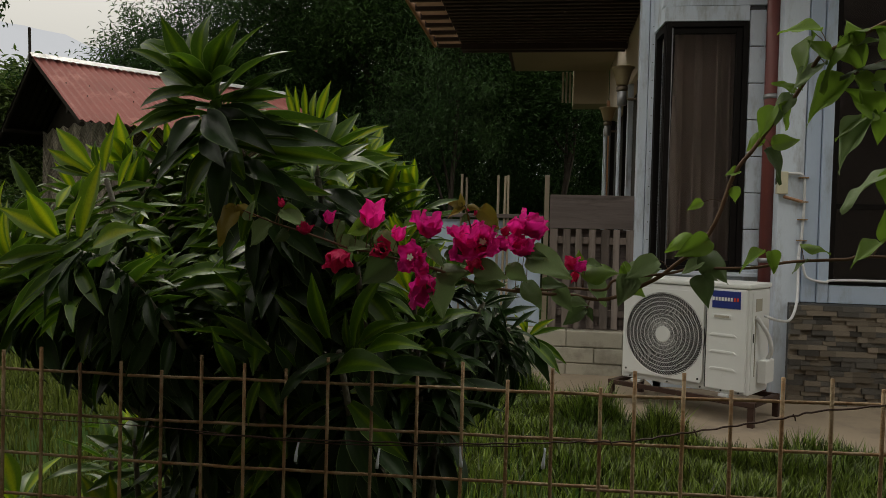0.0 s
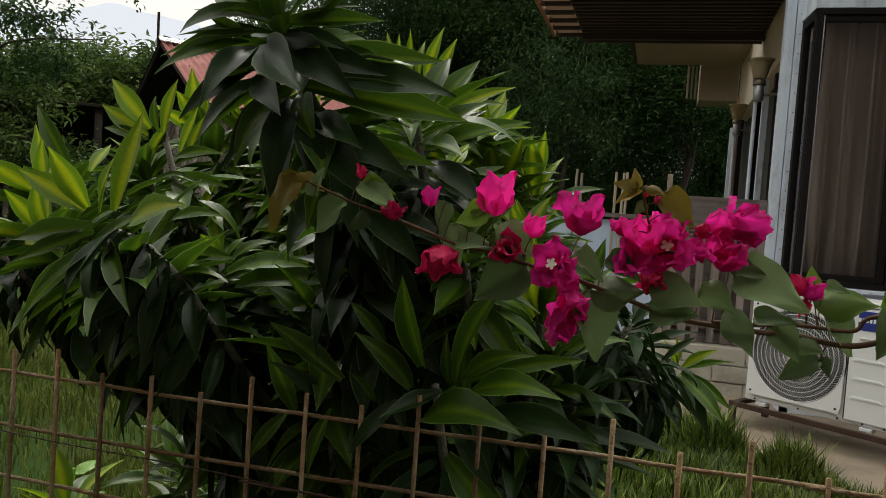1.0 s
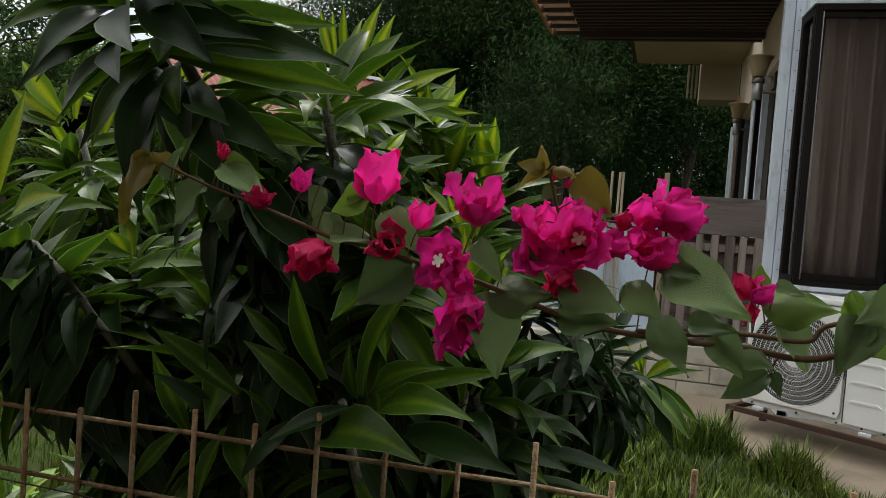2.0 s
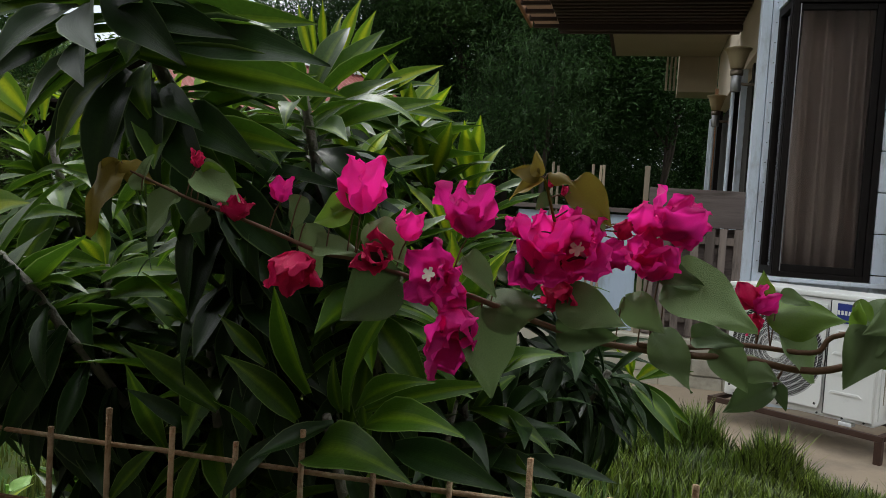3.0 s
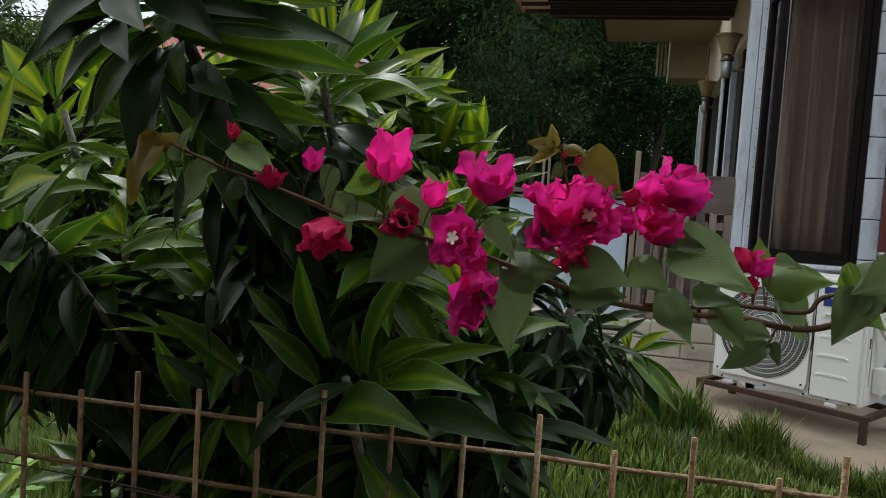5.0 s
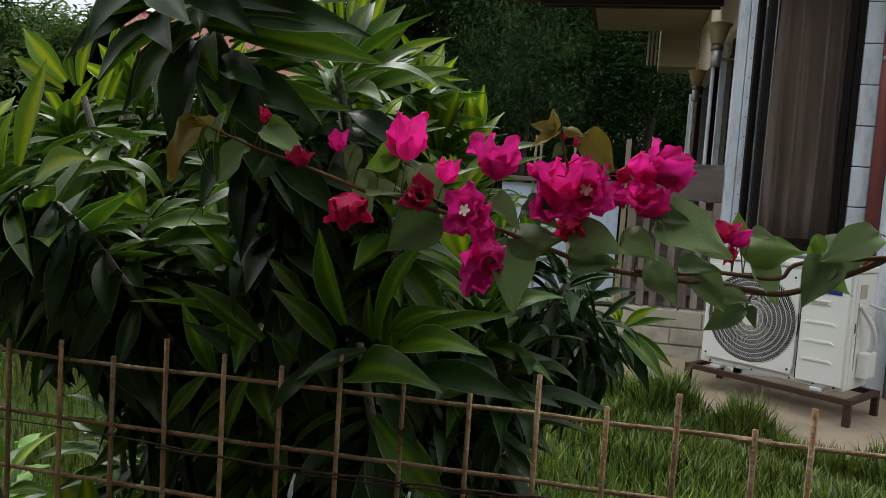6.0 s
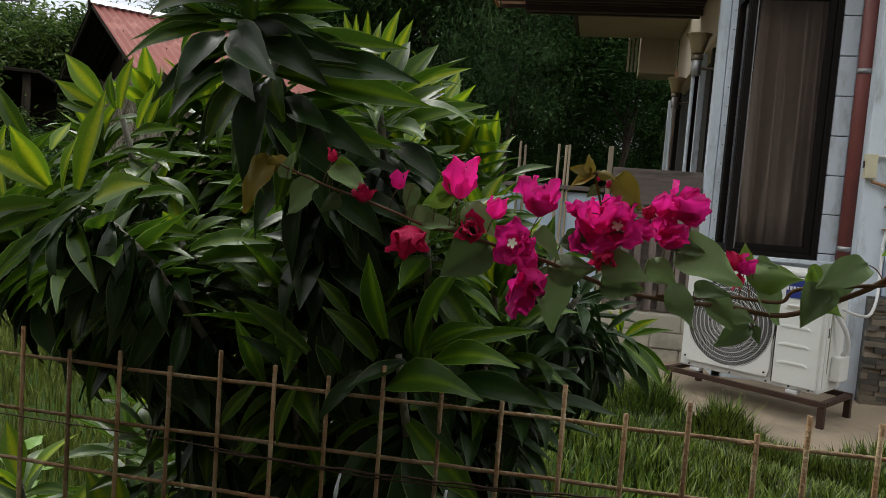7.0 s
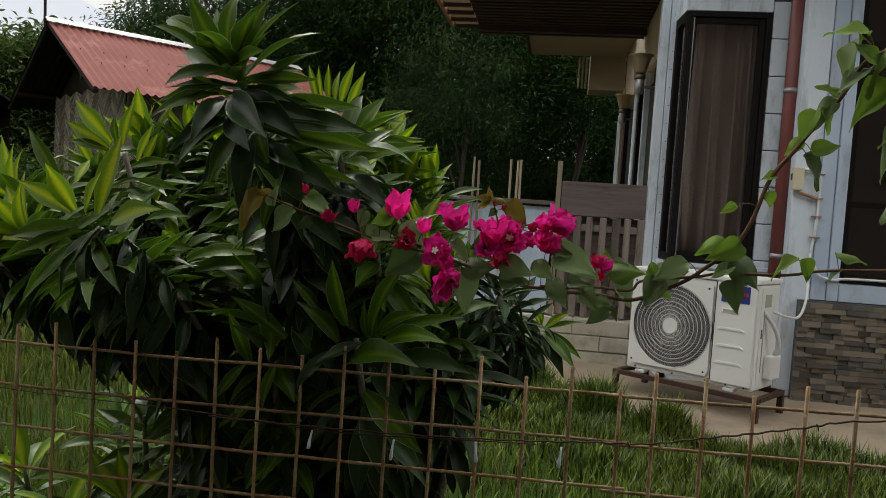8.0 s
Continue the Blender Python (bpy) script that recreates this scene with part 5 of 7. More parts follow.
def cane(plant, base, tip, leafy, n, length, young=0.25, open_=1.0, lean=(0, 0, 0), hang=0.6, width=1.0, power=0.62, green=0.48, skip=0.0):
    """A cane that rises from base to tip with a head of spiralled leaves: upright and pale at the top, hanging and dark below."""
    b, t = Vector(base), Vector(tip)
    mid = b.lerp(t, 0.55) + Vector((0, 0, -0.06)) * (t - b).xy.length + Vector(lean)
    line = bend([b, mid, t], 20)
    stem = part("cane", tube(line, [0.0095 - 0.006 * (i / 20) ** 2 for i in range(21)], 8), M["cane"], plant, smooth=True)
    arc = [0.0]
    back = line[::-1]
    for p, q in zip(back, back[1:]):
        arc.append(arc[-1] + (q - p).length)
    a0 = rnd.uniform(0, 6.28)
    n = int(n * 1.18)
    for i in range(n):
        f = skip + (1 - skip) * (i + 0.5) / n
        s = min(leafy * f ** 1.15, arc[-1] * 0.95)
        k = max(j for j in range(len(arc)) if arc[j] <= s)
        k = min(k, len(back) - 2)
        u = (s - arc[k]) / max(arc[k + 1] - arc[k], 1e-6)
        p = back[k].lerp(back[k + 1], u)
        axis = (back[k] - back[k + 1]).normalized()
        az = a0 + i * 2.39996 + rnd.uniform(-0.5, 0.5)
        e1 = axis.orthogonal().normalized()
        e2 = axis.cross(e1)
        rad = e1 * math.cos(az) + e2 * math.sin(az)
        th = radians((8 + 140 * f ** power * open_) + rnd.uniform(-20, 20) * min(1, 0.3 + 2 * f))
        d = axis * math.cos(th) + rad * math.sin(th)
        d = (d - UP * hang * 0.7 * max(0.0, f - 0.2)).normalized()
        nrm = axis * math.sin(th) - rad * math.cos(th)
        nrm = nrm + e1 * rnd.uniform(-0.5, 0.5) + e2 * rnd.uniform(-0.5, 0.5)
        kind = "new" if f < young else ("mid" if f < young + green else "old")
        size = length * (0.82 + 0.18 * min(1, f * 5)) * (1 - 0.15 * f) * rnd.uniform(0.62, 1.08)
        place_leaf(stem, kind, p + rad * 0.006, d, nrm, size, width * rnd.uniform(0.72, 0.95) * (1.2 if kind == "new" else 1.0))
    return stem


def shrub(label="dracaena shrub with glossy striped strap leaves by the fence"):
    return thing("dracaena_shrub", label, "shrub", "dracaena shrubs along the wire fence", pose(0, 0, 0))


CENTRE_LEAVES = [
    (0.198, 0.020, 0.951, 0.190, -0.030, 1.029, "mid", 1.25),
    (0.227, 0.020, 0.941, 0.270, -0.010, 1.029, "mid", 1.2),
    (0.221, 0.020, 0.940, 0.221, 0.000, 0.985, "mid", 0.9),
    (0.188, 0.020, 0.931, 0.150, -0.020, 0.979, "mid", 1.25),
    (0.162, 0.020, 0.967, 0.135, 0.000, 1.003, "mid", 1.2),
    (0.126, 0.020, 0.930, 0.069, -0.010, 0.977, "mid", 1.15),
    (0.156, 0.020, 0.915, 0.146, -0.020, 0.948, "mid", 1.1),
    (0.232, 0.020, 0.943, 0.294, -0.010, 0.976, "mid", 1.1),
    (0.239, 0.020, 0.944, 0.330, 0.020, 0.971, "mid", 0.75),
    (0.239, 0.020, 0.933, 0.320, -0.030, 0.950, "mid", 1.2),
    (0.200, 0.020, 0.905, 0.297, -0.060, 0.929, "mid", 1.25),
    (0.216, 0.020, 0.932, 0.180, -0.030, 0.916, "old", 1.1),
]
CENTRE_LOW_LEAVES = [
    (0.085, 0.020, 0.896, 0.062, 0.000, 0.959, "mid", 1.1),
    (0.112, 0.020, 0.910, 0.072, -0.010, 0.946, "old", 1.0),
    (0.261, 0.020, 0.921, 0.348, -0.030, 0.919, "old", 1.1),
    (0.178, 0.020, 0.918, 0.150, -0.010, 0.878, "old", 1.1),
    (0.228, 0.020, 0.906, 0.271, -0.000, 0.862, "old", 1.1),
    (0.119, 0.020, 0.904, 0.109, 0.000, 0.848, "mid", 1.0),
    (0.080, 0.020, 0.898, 0.050, 0.000, 0.852, "mid", 1.0),
]
SIDE_LEAVES = [
    (-0.028, 0.100, 0.991, 0.093, 0.080, 1.005, "mid", 1.0),
    (-0.039, 0.100, 1.002, 0.063, 0.080, 1.018, "mid", 1.1),
    (-0.000, 0.100, 0.979, 0.087, 0.080, 0.977, "mid", 1.1),
    (-0.113, 0.100, 1.015, -0.019, 0.080, 1.021, "mid", 1.1),
    (0.079, 0.100, 0.998, 0.124, 0.080, 1.044, "mid", 1.2),
    (0.072, 0.100, 0.999, 0.093, 0.100, 1.035, "new", 1.1),
    (0.063, 0.100, 0.978, 0.126, 0.100, 0.999, "mid", 0.7),
    (-0.051, 0.100, 0.979, 0.034, 0.080, 0.965, "old", 1.2),
    (-0.008, 0.100, 0.958, 0.065, 0.100, 0.956, "old", 1.1),
    (-0.066, 0.100, 0.990, -0.039, 0.060, 0.945, "old", 1.2),
    (-0.051, 0.100, 0.979, -0.001, 0.050, 0.943, "old", 1.0),
]
CROWN_LEAVES = [
    (0.083, -0.085, 1.221, 0.051, -0.105, 1.286, "mid", 1.35),
    (0.085, -0.085, 1.234, 0.058, -0.055, 1.283, "mid", 0.9),
    (0.087, -0.085, 1.230, 0.093, -0.075, 1.296, "mid", 1.3),
    (0.098, -0.085, 1.226, 0.133, -0.095, 1.284, "mid", 1.5),
    (0.095, -0.085, 1.220, 0.145, -0.135, 1.227, "mid", 1.3),
    (0.084, -0.085, 1.223, 0.078, -0.135, 1.236, "mid", 1.4),
    (0.080, -0.085, 1.220, 0.011, -0.095, 1.255, "mid", 0.75),
    (0.078, -0.085, 1.227, 0.003, -0.055, 1.270, "mid", 1.2),
    (0.104, -0.085, 1.214, 0.112, -0.065, 1.228, "mid", 1.0),
    (0.083, -0.085, 1.198, 0.020, -0.105, 1.176, "mid", 1.0),
    (0.080, -0.085, 1.191, 0.023, -0.115, 1.162, "mid", 1.2),
]
CROWN_SIDE_LEAVES = [
    (0.086, -0.085, 1.188, 0.080, -0.145, 1.135, "old", 1.1),
    (0.094, -0.085, 1.191, 0.164, -0.165, 1.145, "old", 1.15),
    (0.105, -0.085, 1.195, 0.185, -0.125, 1.148, "old", 1.2),
    (0.109, -0.085, 1.199, 0.164, -0.085, 1.186, "old", 1.1),
    (0.103, -0.085, 1.205, 0.175, -0.065, 1.213, "mid", 1.0),
    (0.113, -0.085, 1.187, 0.189, -0.085, 1.170, "old", 1.2),
    (0.093, -0.085, 1.170, 0.142, -0.145, 1.133, "old", 1.2),
    (0.084, -0.085, 1.172, 0.052, -0.125, 1.130, "old", 1.1),
    (0.081, -0.085, 1.195, 0.043, -0.085, 1.211, "mid", 1.0),
    (0.114, -0.085, 1.178, 0.213, -0.035, 1.191, "mid", 1.0),
    (0.123, -0.085, 1.170, 0.227, -0.045, 1.165, "old", 1.2),
    (0.127, -0.085, 1.161, 0.238, -0.045, 1.146, "mid", 1.0),
]
HANGING_LEAVES = [
    (0.104, -0.060, 1.155, 0.114, -0.100, 1.077, "old", 1.2),
    (0.094, -0.060, 1.166, 0.069, -0.090, 1.099, "old", 1.2),
    (0.116, -0.060, 1.149, 0.155, -0.100, 1.078, "old", 1.1),
    (0.129, -0.060, 1.137, 0.193, -0.100, 1.079, "old", 1.2),
    (0.123, -0.060, 1.143, 0.181, -0.100, 1.118, "old", 1.2),
    (0.138, -0.060, 1.131, 0.213, -0.090, 1.099, "old", 1.2),
    (0.142, -0.060, 1.125, 0.221, -0.060, 1.112, "mid", 1.1),
    (0.084, -0.060, 1.172, 0.025, -0.060, 1.117, "old", 1.2),
    (0.110, -0.060, 1.137, 0.118, -0.090, 1.060, "old", 1.1),
    (0.145, -0.060, 1.114, 0.178, -0.090, 1.050, "old", 1.1),
    (0.065, -0.060, 1.178, 0.040, -0.060, 1.166, "old", 1.1),
]
LEFT_LEAVES = [
    (-0.151, 0.030, 1.060, -0.164, -0.010, 1.113, "new", 1.7),
    (-0.167, 0.030, 1.085, -0.215, 0.030, 1.157, "mid", 0.9),
    (-0.154, 0.030, 1.057, -0.205, 0.000, 1.093, "new", 1.7),
    (-0.136, 0.030, 1.057, -0.100, 0.000, 1.108, "new", 1.7),
    (-0.119, 0.030, 1.058, -0.095, 0.030, 1.154, "new", 1.7),
    (-0.103, 0.030, 1.047, -0.023, 0.000, 1.070, "new", 1.7),
    (-0.059, 0.030, 1.053, -0.002, 0.030, 1.061, "mid", 1.0),
    (-0.150, 0.030, 1.094, -0.154, 0.060, 1.123, "new", 1.7),
    (-0.123, 0.030, 1.032, -0.050, -0.030, 0.972, "mid", 0.8),
    (-0.130, 0.030, 1.028, -0.163, -0.020, 0.977, "mid", 1.0),
    (-0.135, 0.030, 1.024, -0.198, 0.000, 0.942, "mid", 0.95),
    (-0.141, 0.030, 1.035, -0.220, 0.010, 1.001, "mid", 0.95),
    (-0.145, 0.030, 1.043, -0.240, 0.030, 1.021, "mid", 1.1),
]
LEFT_BACK_LEAVES = [
    (-0.214, 0.200, 1.155, -0.272, 0.200, 1.212, "new", 1.4),
    (-0.217, 0.200, 1.146, -0.285, 0.200, 1.181, "new", 1.4),
    (-0.195, 0.200, 1.151, -0.179, 0.200, 1.214, "new", 1.4),
    (-0.202, 0.200, 1.151, -0.209, 0.200, 1.194, "mid", 1.2),
    (-0.171, 0.200, 1.129, -0.151, 0.200, 1.183, "new", 1.4),
    (-0.160, 0.200, 1.125, -0.142, 0.200, 1.173, "new", 1.4),
    (-0.216, 0.200, 1.142, -0.279, 0.200, 1.154, "mid", 1.0),
    (-0.178, 0.200, 1.121, -0.113, 0.200, 1.130, "mid", 1.0),
    (-0.169, 0.200, 1.103, -0.104, 0.200, 1.092, "mid", 1.0),
    (-0.178, 0.200, 1.090, -0.120, 0.180, 1.061, "mid", 1.1),
    (-0.202, 0.200, 1.094, -0.159, 0.200, 1.103, "mid", 1.0),
]
TOP_LEAVES = [
    (0.070, 0.270, 1.227, 0.051, 0.270, 1.288, "new", 0.9),
    (0.075, 0.270, 1.231, 0.066, 0.270, 1.286, "new", 0.8),
    (0.085, 0.270, 1.231, 0.086, 0.250, 1.286, "new", 1.0),
    (0.094, 0.270, 1.231, 0.092, 0.290, 1.283, "new", 0.9),
    (0.101, 0.270, 1.229, 0.120, 0.270, 1.294, "new", 1.0),
    (0.113, 0.270, 1.219, 0.136, 0.270, 1.281, "new", 1.1),
    (0.120, 0.270, 1.217, 0.139, 0.240, 1.245, "mid", 1.0),
    (0.072, 0.270, 1.225, 0.028, 0.270, 1.245, "mid", 1.0),
    (0.081, 0.270, 1.219, 0.130, 0.250, 1.222, "mid", 1.0),
]
TOP_SIDE_LEAVES = [
    (0.115, 0.300, 1.192, 0.208, 0.280, 1.228, "new", 1.0),
    (0.118, 0.300, 1.189, 0.177, 0.300, 1.223, "new", 1.2),
    (0.126, 0.300, 1.184, 0.225, 0.300, 1.187, "new", 0.8),
    (0.122, 0.300, 1.178, 0.224, 0.280, 1.171, "mid", 0.9),
    (0.112, 0.300, 1.197, 0.152, 0.300, 1.247, "mid", 1.2),
    (0.125, 0.300, 1.192, 0.192, 0.320, 1.214, "mid", 0.8),
    (0.104, 0.300, 1.182, 0.180, 0.260, 1.146, "mid", 1.1),
    (0.099, 0.300, 1.173, 0.209, 0.280, 1.148, "mid", 1.1),
    (0.090, 0.300, 1.194, 0.072, 0.300, 1.216, "mid", 1.2),
    (0.108, 0.300, 1.182, 0.149, 0.250, 1.129, "old", 1.2),
]
PALE_TIP_LEAVES = [
    (0.412, 0.420, 0.910, 0.408, 0.400, 0.949, "new", 1.0),
    (0.414, 0.420, 0.909, 0.393, 0.400, 0.944, "new", 1.0),
    (0.419, 0.420, 0.907, 0.459, 0.400, 0.939, "new", 1.2),
    (0.420, 0.420, 0.905, 0.480, 0.420, 0.923, "mid", 0.8),
    (0.419, 0.420, 0.902, 0.479, 0.390, 0.867, "mid", 1.0),
    (0.417, 0.420, 0.899, 0.468, 0.360, 0.856, "mid", 1.2),
    (0.414, 0.420, 0.897, 0.454, 0.380, 0.837, "old", 1.2),
    (0.410, 0.420, 0.898, 0.407, 0.370, 0.855, "old", 1.1),
    (0.407, 0.420, 0.902, 0.314, 0.340, 0.934, "old", 0.9),
    (0.405, 0.420, 0.905, 0.325, 0.340, 0.893, "old", 1.2),
    (0.408, 0.420, 0.896, 0.393, 0.370, 0.830, "old", 1.1),
]

# tall head that leans over the fence, and its neighbours on the same stool
p1 = shrub("tall dracaena with big dark leaves leaning over fence")
crown = cane(p1, (0.24, 0.30, -0.02), (0.089, -0.084, 1.232), 0.30, 120, 0.098, 0.0, 1.0, (0.06, 0.10, 0.1), 0.6, 1.1, 0.48, 0.55, 0.02)
lay_leaves(crown, (0.0, -1.0, 0.55), CROWN_LEAVES)
lay_leaves(crown, (0.0, -1.0, 0.3), CROWN_SIDE_LEAVES + HANGING_LEAVES)
cane(p1, (0.26, 0.32, -0.02), (0.165, 0.05, 1.165), 0.24, 90, 0.100, 0.0, 1.0, (0.0, 0.06, 0.05), 0.7, 0.95, 0.45, 0.2, 0.04)
cane(p1, (0.20, 0.34, -0.02), (0.115, 0.03, 1.09), 0.28, 76, 0.096, 0.0, 1.05, (0.02, 0.05, 0), 0.7, 1.2, 0.45, 0.2, 0.1)
cane(p1, (0.22, 0.34, -0.02), (0.125, 0.13, 1.18), 0.24, 70, 0.100, 0.0, 0.95, (0.0, 0.05, 0), 0.4, 1.2, 0.45, 0.4, 0.12)
cane(p1, (0.30, 0.26, -0.02), (0.215, 0.06, 1.055), 0.22, 80, 0.088, 0.0, 1.05, (0, 0.03, 0), 0.35, 1.1, 0.45)
p2 = shrub("dracaena with yellow-green centre leaves and grey stem")
left = cane(p2, (0.10, 0.30, -0.02), (-0.128, 0.035, 1.035), 0.30, 92, 0.118, 0.0, 1.0, (0.12, 0.04, 0.06), 0.4, 1.08, 0.5, 0.40, 0.16)
lay_leaves(left, (0.0, -1.0, 0.6), LEFT_LEAVES)
arch = bend([(-0.128, 0.042, 1.038), (-0.089, 0.035, 1.028), (-0.050, 0.035, 1.000), (-0.018, 0.05, 0.955), (0.04, 0.14, 0.82)], 24)
old_stem = part("cane", tube([p + Vector((0.0008 * math.sin(i * 2.1), 0, 0.0008 * math.cos(i * 1.7))) for i, p in enumerate(arch)], [0.0036 + 0.0006 * (i % 2) for i in range(25)], 9), M["cane"], p2, "grey arching cane ringed with leaf scars", True)
for i in range(2, 42):
    foot = arch[i // 2] + Vector((rnd.uniform(-0.005, 0.005), -0.005, 0.005))
    tip = foot + Vector((rnd.uniform(-0.05, 0.04), rnd.uniform(-0.05, 0.0), -rnd.uniform(0.045, 0.10)))
    lay_leaves(old_stem, (rnd.uniform(-0.8, 0.8), -1.0, 0.3), [(*foot, *tip, "old", rnd.uniform(0.8, 1.15))])
side = cane(p2, (0.12, 0.32, -0.02), (0.0, 0.11, 0.985), 0.2, 30, 0.11, 0.0, 1.0, (0.03, 0.05, 0), 0.3, 1.1, 0.5, 0.3, 0.35)
lay_leaves(side, (0.1, -0.9, 0.8), SIDE_LEAVES)
back = cane(p2, (0.0, 0.34, -0.02), (-0.195, 0.205, 1.14), 0.2, 40, 0.10, 0.0, 1.0, (0.03, 0.02, 0.03), 0.3, 1.1, 0.5, 0.5, 0.25)
lay_leaves(back, (0.0, -1.0, 0.5), LEFT_BACK_LEAVES)
cane(p2, (-0.02, 0.32, -0.02), (-0.09, 0.17, 1.01), 0.22, 80, 0.09, 0.02, 1.1, (0, 0, 0), 0.35, 1.1, 0.45)
cane(p2, (0.02, 0.36, -0.02), (-0.30, 0.14, 1.02), 0.22, 76, 0.115, 0.09, 1.05, (0.14, 0.05, 0.1), 0.3, 1.1, 0.5)
cane(p2, (0.0, 0.40, -0.02), (-0.40, 0.24, 1.07), 0.22, 76, 0.112, 0.09, 1.05, (0.17, 0.05, 0.1), 0.3, 1.1, 0.5)
cane(p2, (0.05, 0.30, -0.02), (0.02, 0.14, 1.01), 0.24, 84, 0.092, 0.0, 0.95, (0.02, 0, 0), 0.2, 1.1, 0.45, 0.7)
cane(p2, (0.08, 0.28, -0.02), (0.08, 0.08, 0.97), 0.22, 54, 0.098, 0.0, 0.8, (0.02, 0, 0), 0.12, 1.05, 0.5, 0.8)
cane(p2, (0.04, 0.32, -0.02), (-0.05, 0.12, 0.95), 0.22, 66, 0.095, 0.0, 0.9, (0.02, 0, 0), 0.15, 1.1, 0.45, 0.7)
p3 = shrub("dracaena with upright bright yellow-green young leaves")
top = cane(p3, (0.20, 0.46, -0.02), (0.090, 0.27, 1.220), 0.20, 50, 0.100, 0.0, 0.8, (0, 0.05, 0), 0.3, 0.95, 0.5, 0.7, 0.3)
lay_leaves(top, (0.0, -1.0, 0.4), TOP_LEAVES)
wing = cane(p3, (0.26, 0.48, -0.02), (0.114, 0.30, 1.185), 0.20, 44, 0.096, 0.0, 0.9, (0, 0.05, 0), 0.3, 0.95, 0.5, 0.7, 0.3)
lay_leaves(wing, (0.2, -0.8, 0.8), TOP_SIDE_LEAVES)
cane(p3, (0.24, 0.48, -0.02), (0.160, 0.33, 1.18), 0.22, 84, 0.096, 0.08, 1.05, (-0.04, 0, 0), 0.3, 1.05, 0.5)
cane(p3, (0.26, 0.45, -0.02), (0.185, 0.33, 1.12), 0.22, 80, 0.092, 0.07, 1.0, (0, 0, 0), 0.3, 1.05, 0.5)
cane(p3, (0.22, 0.42, -0.02), (0.15, 0.20, 1.12), 0.24, 90, 0.088, 0.08, 1.05, (0, 0, 0), 0.35, 1.1, 0.45)
cane(p3, (0.24, 0.44, -0.02), (0.235, 0.26, 1.06), 0.24, 80, 0.088, 0.06, 1.05, (0, 0, 0), 0.35, 1.1, 0.45)
cane(p3, (0.30, 0.48, -0.02), (0.222, 0.38, 1.12), 0.18, 46, 0.088, 0.12, 0.75, (0, 0, 0), 0.3, 0.95)
cane(p3, (0.28, 0.34, -0.02), (0.275, 0.13, 1.00), 0.22, 40, 0.105, 0.10, 0.55, (0, 0.08, 0), 0.2, 0.95, 0.6, 0.6)
p4 = shrub()
cane(p4, (0.02, 0.55, -0.02), (-0.265, 0.38, 1.175), 0.24, 84, 0.11, 0.09, 0.95, (0.12, 0, 0.05), 0.35, 1.05, 0.55)
cane(p4, (-0.02, 0.55, -0.02), (-0.205, 0.42, 1.18), 0.24, 76, 0.105, 0.10, 0.85, (0.05, 0, 0.05), 0.35, 1.05, 0.55)
cane(p4, (-0.05, 0.45, -0.02), (-0.06, 0.30, 1.14), 0.26, 90, 0.095, 0.04, 1.0, (0, 0, 0), 0.35, 1.1, 0.5)
cane(p4, (-0.10, 0.50, -0.02), (-0.13, 0.40, 1.185), 0.26, 84, 0.10, 0.06, 0.95, (0, 0, 0), 0.35, 1.1, 0.5)
cane(p4, (0.02, 0.40, -0.02), (0.02, 0.22, 1.10), 0.26, 90, 0.09, 0.08, 1.0, (0, 0, 0), 0.35, 1.1, 0.45)
cane(p4, (-0.10, 0.46, -0.02), (-0.20, 0.28, 1.05), 0.24, 80, 0.09, 0.03, 1.0, (0, 0, 0), 0.35, 1.1, 0.5)
cane(p4, (-0.10, 0.50, -0.02), (-0.34, 0.36, 1.12), 0.26, 84, 0.10, 0.05, 1.0, (0.06, 0, 0), 0.35, 1.1, 0.5)
p5 = shrub("low dracaena with drooping dark leaves and pale tip")
pale = cane(p5, (0.15, 0.48, -0.02), (0.408, 0.42, 0.906), 0.10, 30, 0.088, 0.0, 1.1, (-0.07, 0, 0.08), 0.4, 0.9, 0.5, 0.05, 0.3)
lay_leaves(pale, (0.1, -0.9, 0.7), PALE_TIP_LEAVES)
cane(p5, (0.14, 0.50, -0.02), (0.37, 0.38, 0.945), 0.12, 44, 0.092, 0.0, 1.1, (-0.07, 0, 0.08), 0.35, 0.85, 0.5, 0.0)
cane(p5, (0.13, 0.44, -0.02), (0.355, 0.26, 0.975), 0.12, 44, 0.092, 0.0, 1.1, (-0.07, 0, 0.08), 0.35, 0.9, 0.45, 0.0)
cane(p5, (0.15, 0.46, -0.02), (0.39, 0.33, 0.93), 0.11, 38, 0.09, 0.0, 1.1, (-0.07, 0, 0.09), 0.4, 0.9, 0.45, 0.0)
cane(p5, (0.14, 0.44, -0.02), (0.31, 0.28, 1.01), 0.15, 52, 0.092, 0.0, 1.1, (-0.05, 0, 0.05), 0.35, 0.95, 0.5, 0.15)
for tx, ty, tz, reach in ((0.345, 0.36, 0.905, 0.12), (0.285, 0.34, 0.88, 0.18), (0.235, 0.30, 0.77, 0.2)):
    cane(p5, (0.12, 0.46, -0.02), (tx, ty, tz), reach, 44, 0.10, 0.0, 1.05, (-0.06, 0, 0.08), 0.7, 1.05, 0.45, 0.0)
p6 = shrub("low dark dracaena growth close behind the wires")
heart = cane(p6, (0.24, 0.30, -0.02), (0.208, 0.025, 0.935), 0.22, 34, 0.115, 0.0, 1.0, (0, 0.1, 0), 0.4, 1.05, 0.5, 0.4, 0.35)
lay_leaves(heart, (0.0, -0.8, 0.7), CENTRE_LEAVES)
lay_leaves(heart, (0.0, -0.8, 0.6), CENTRE_LOW_LEAVES)
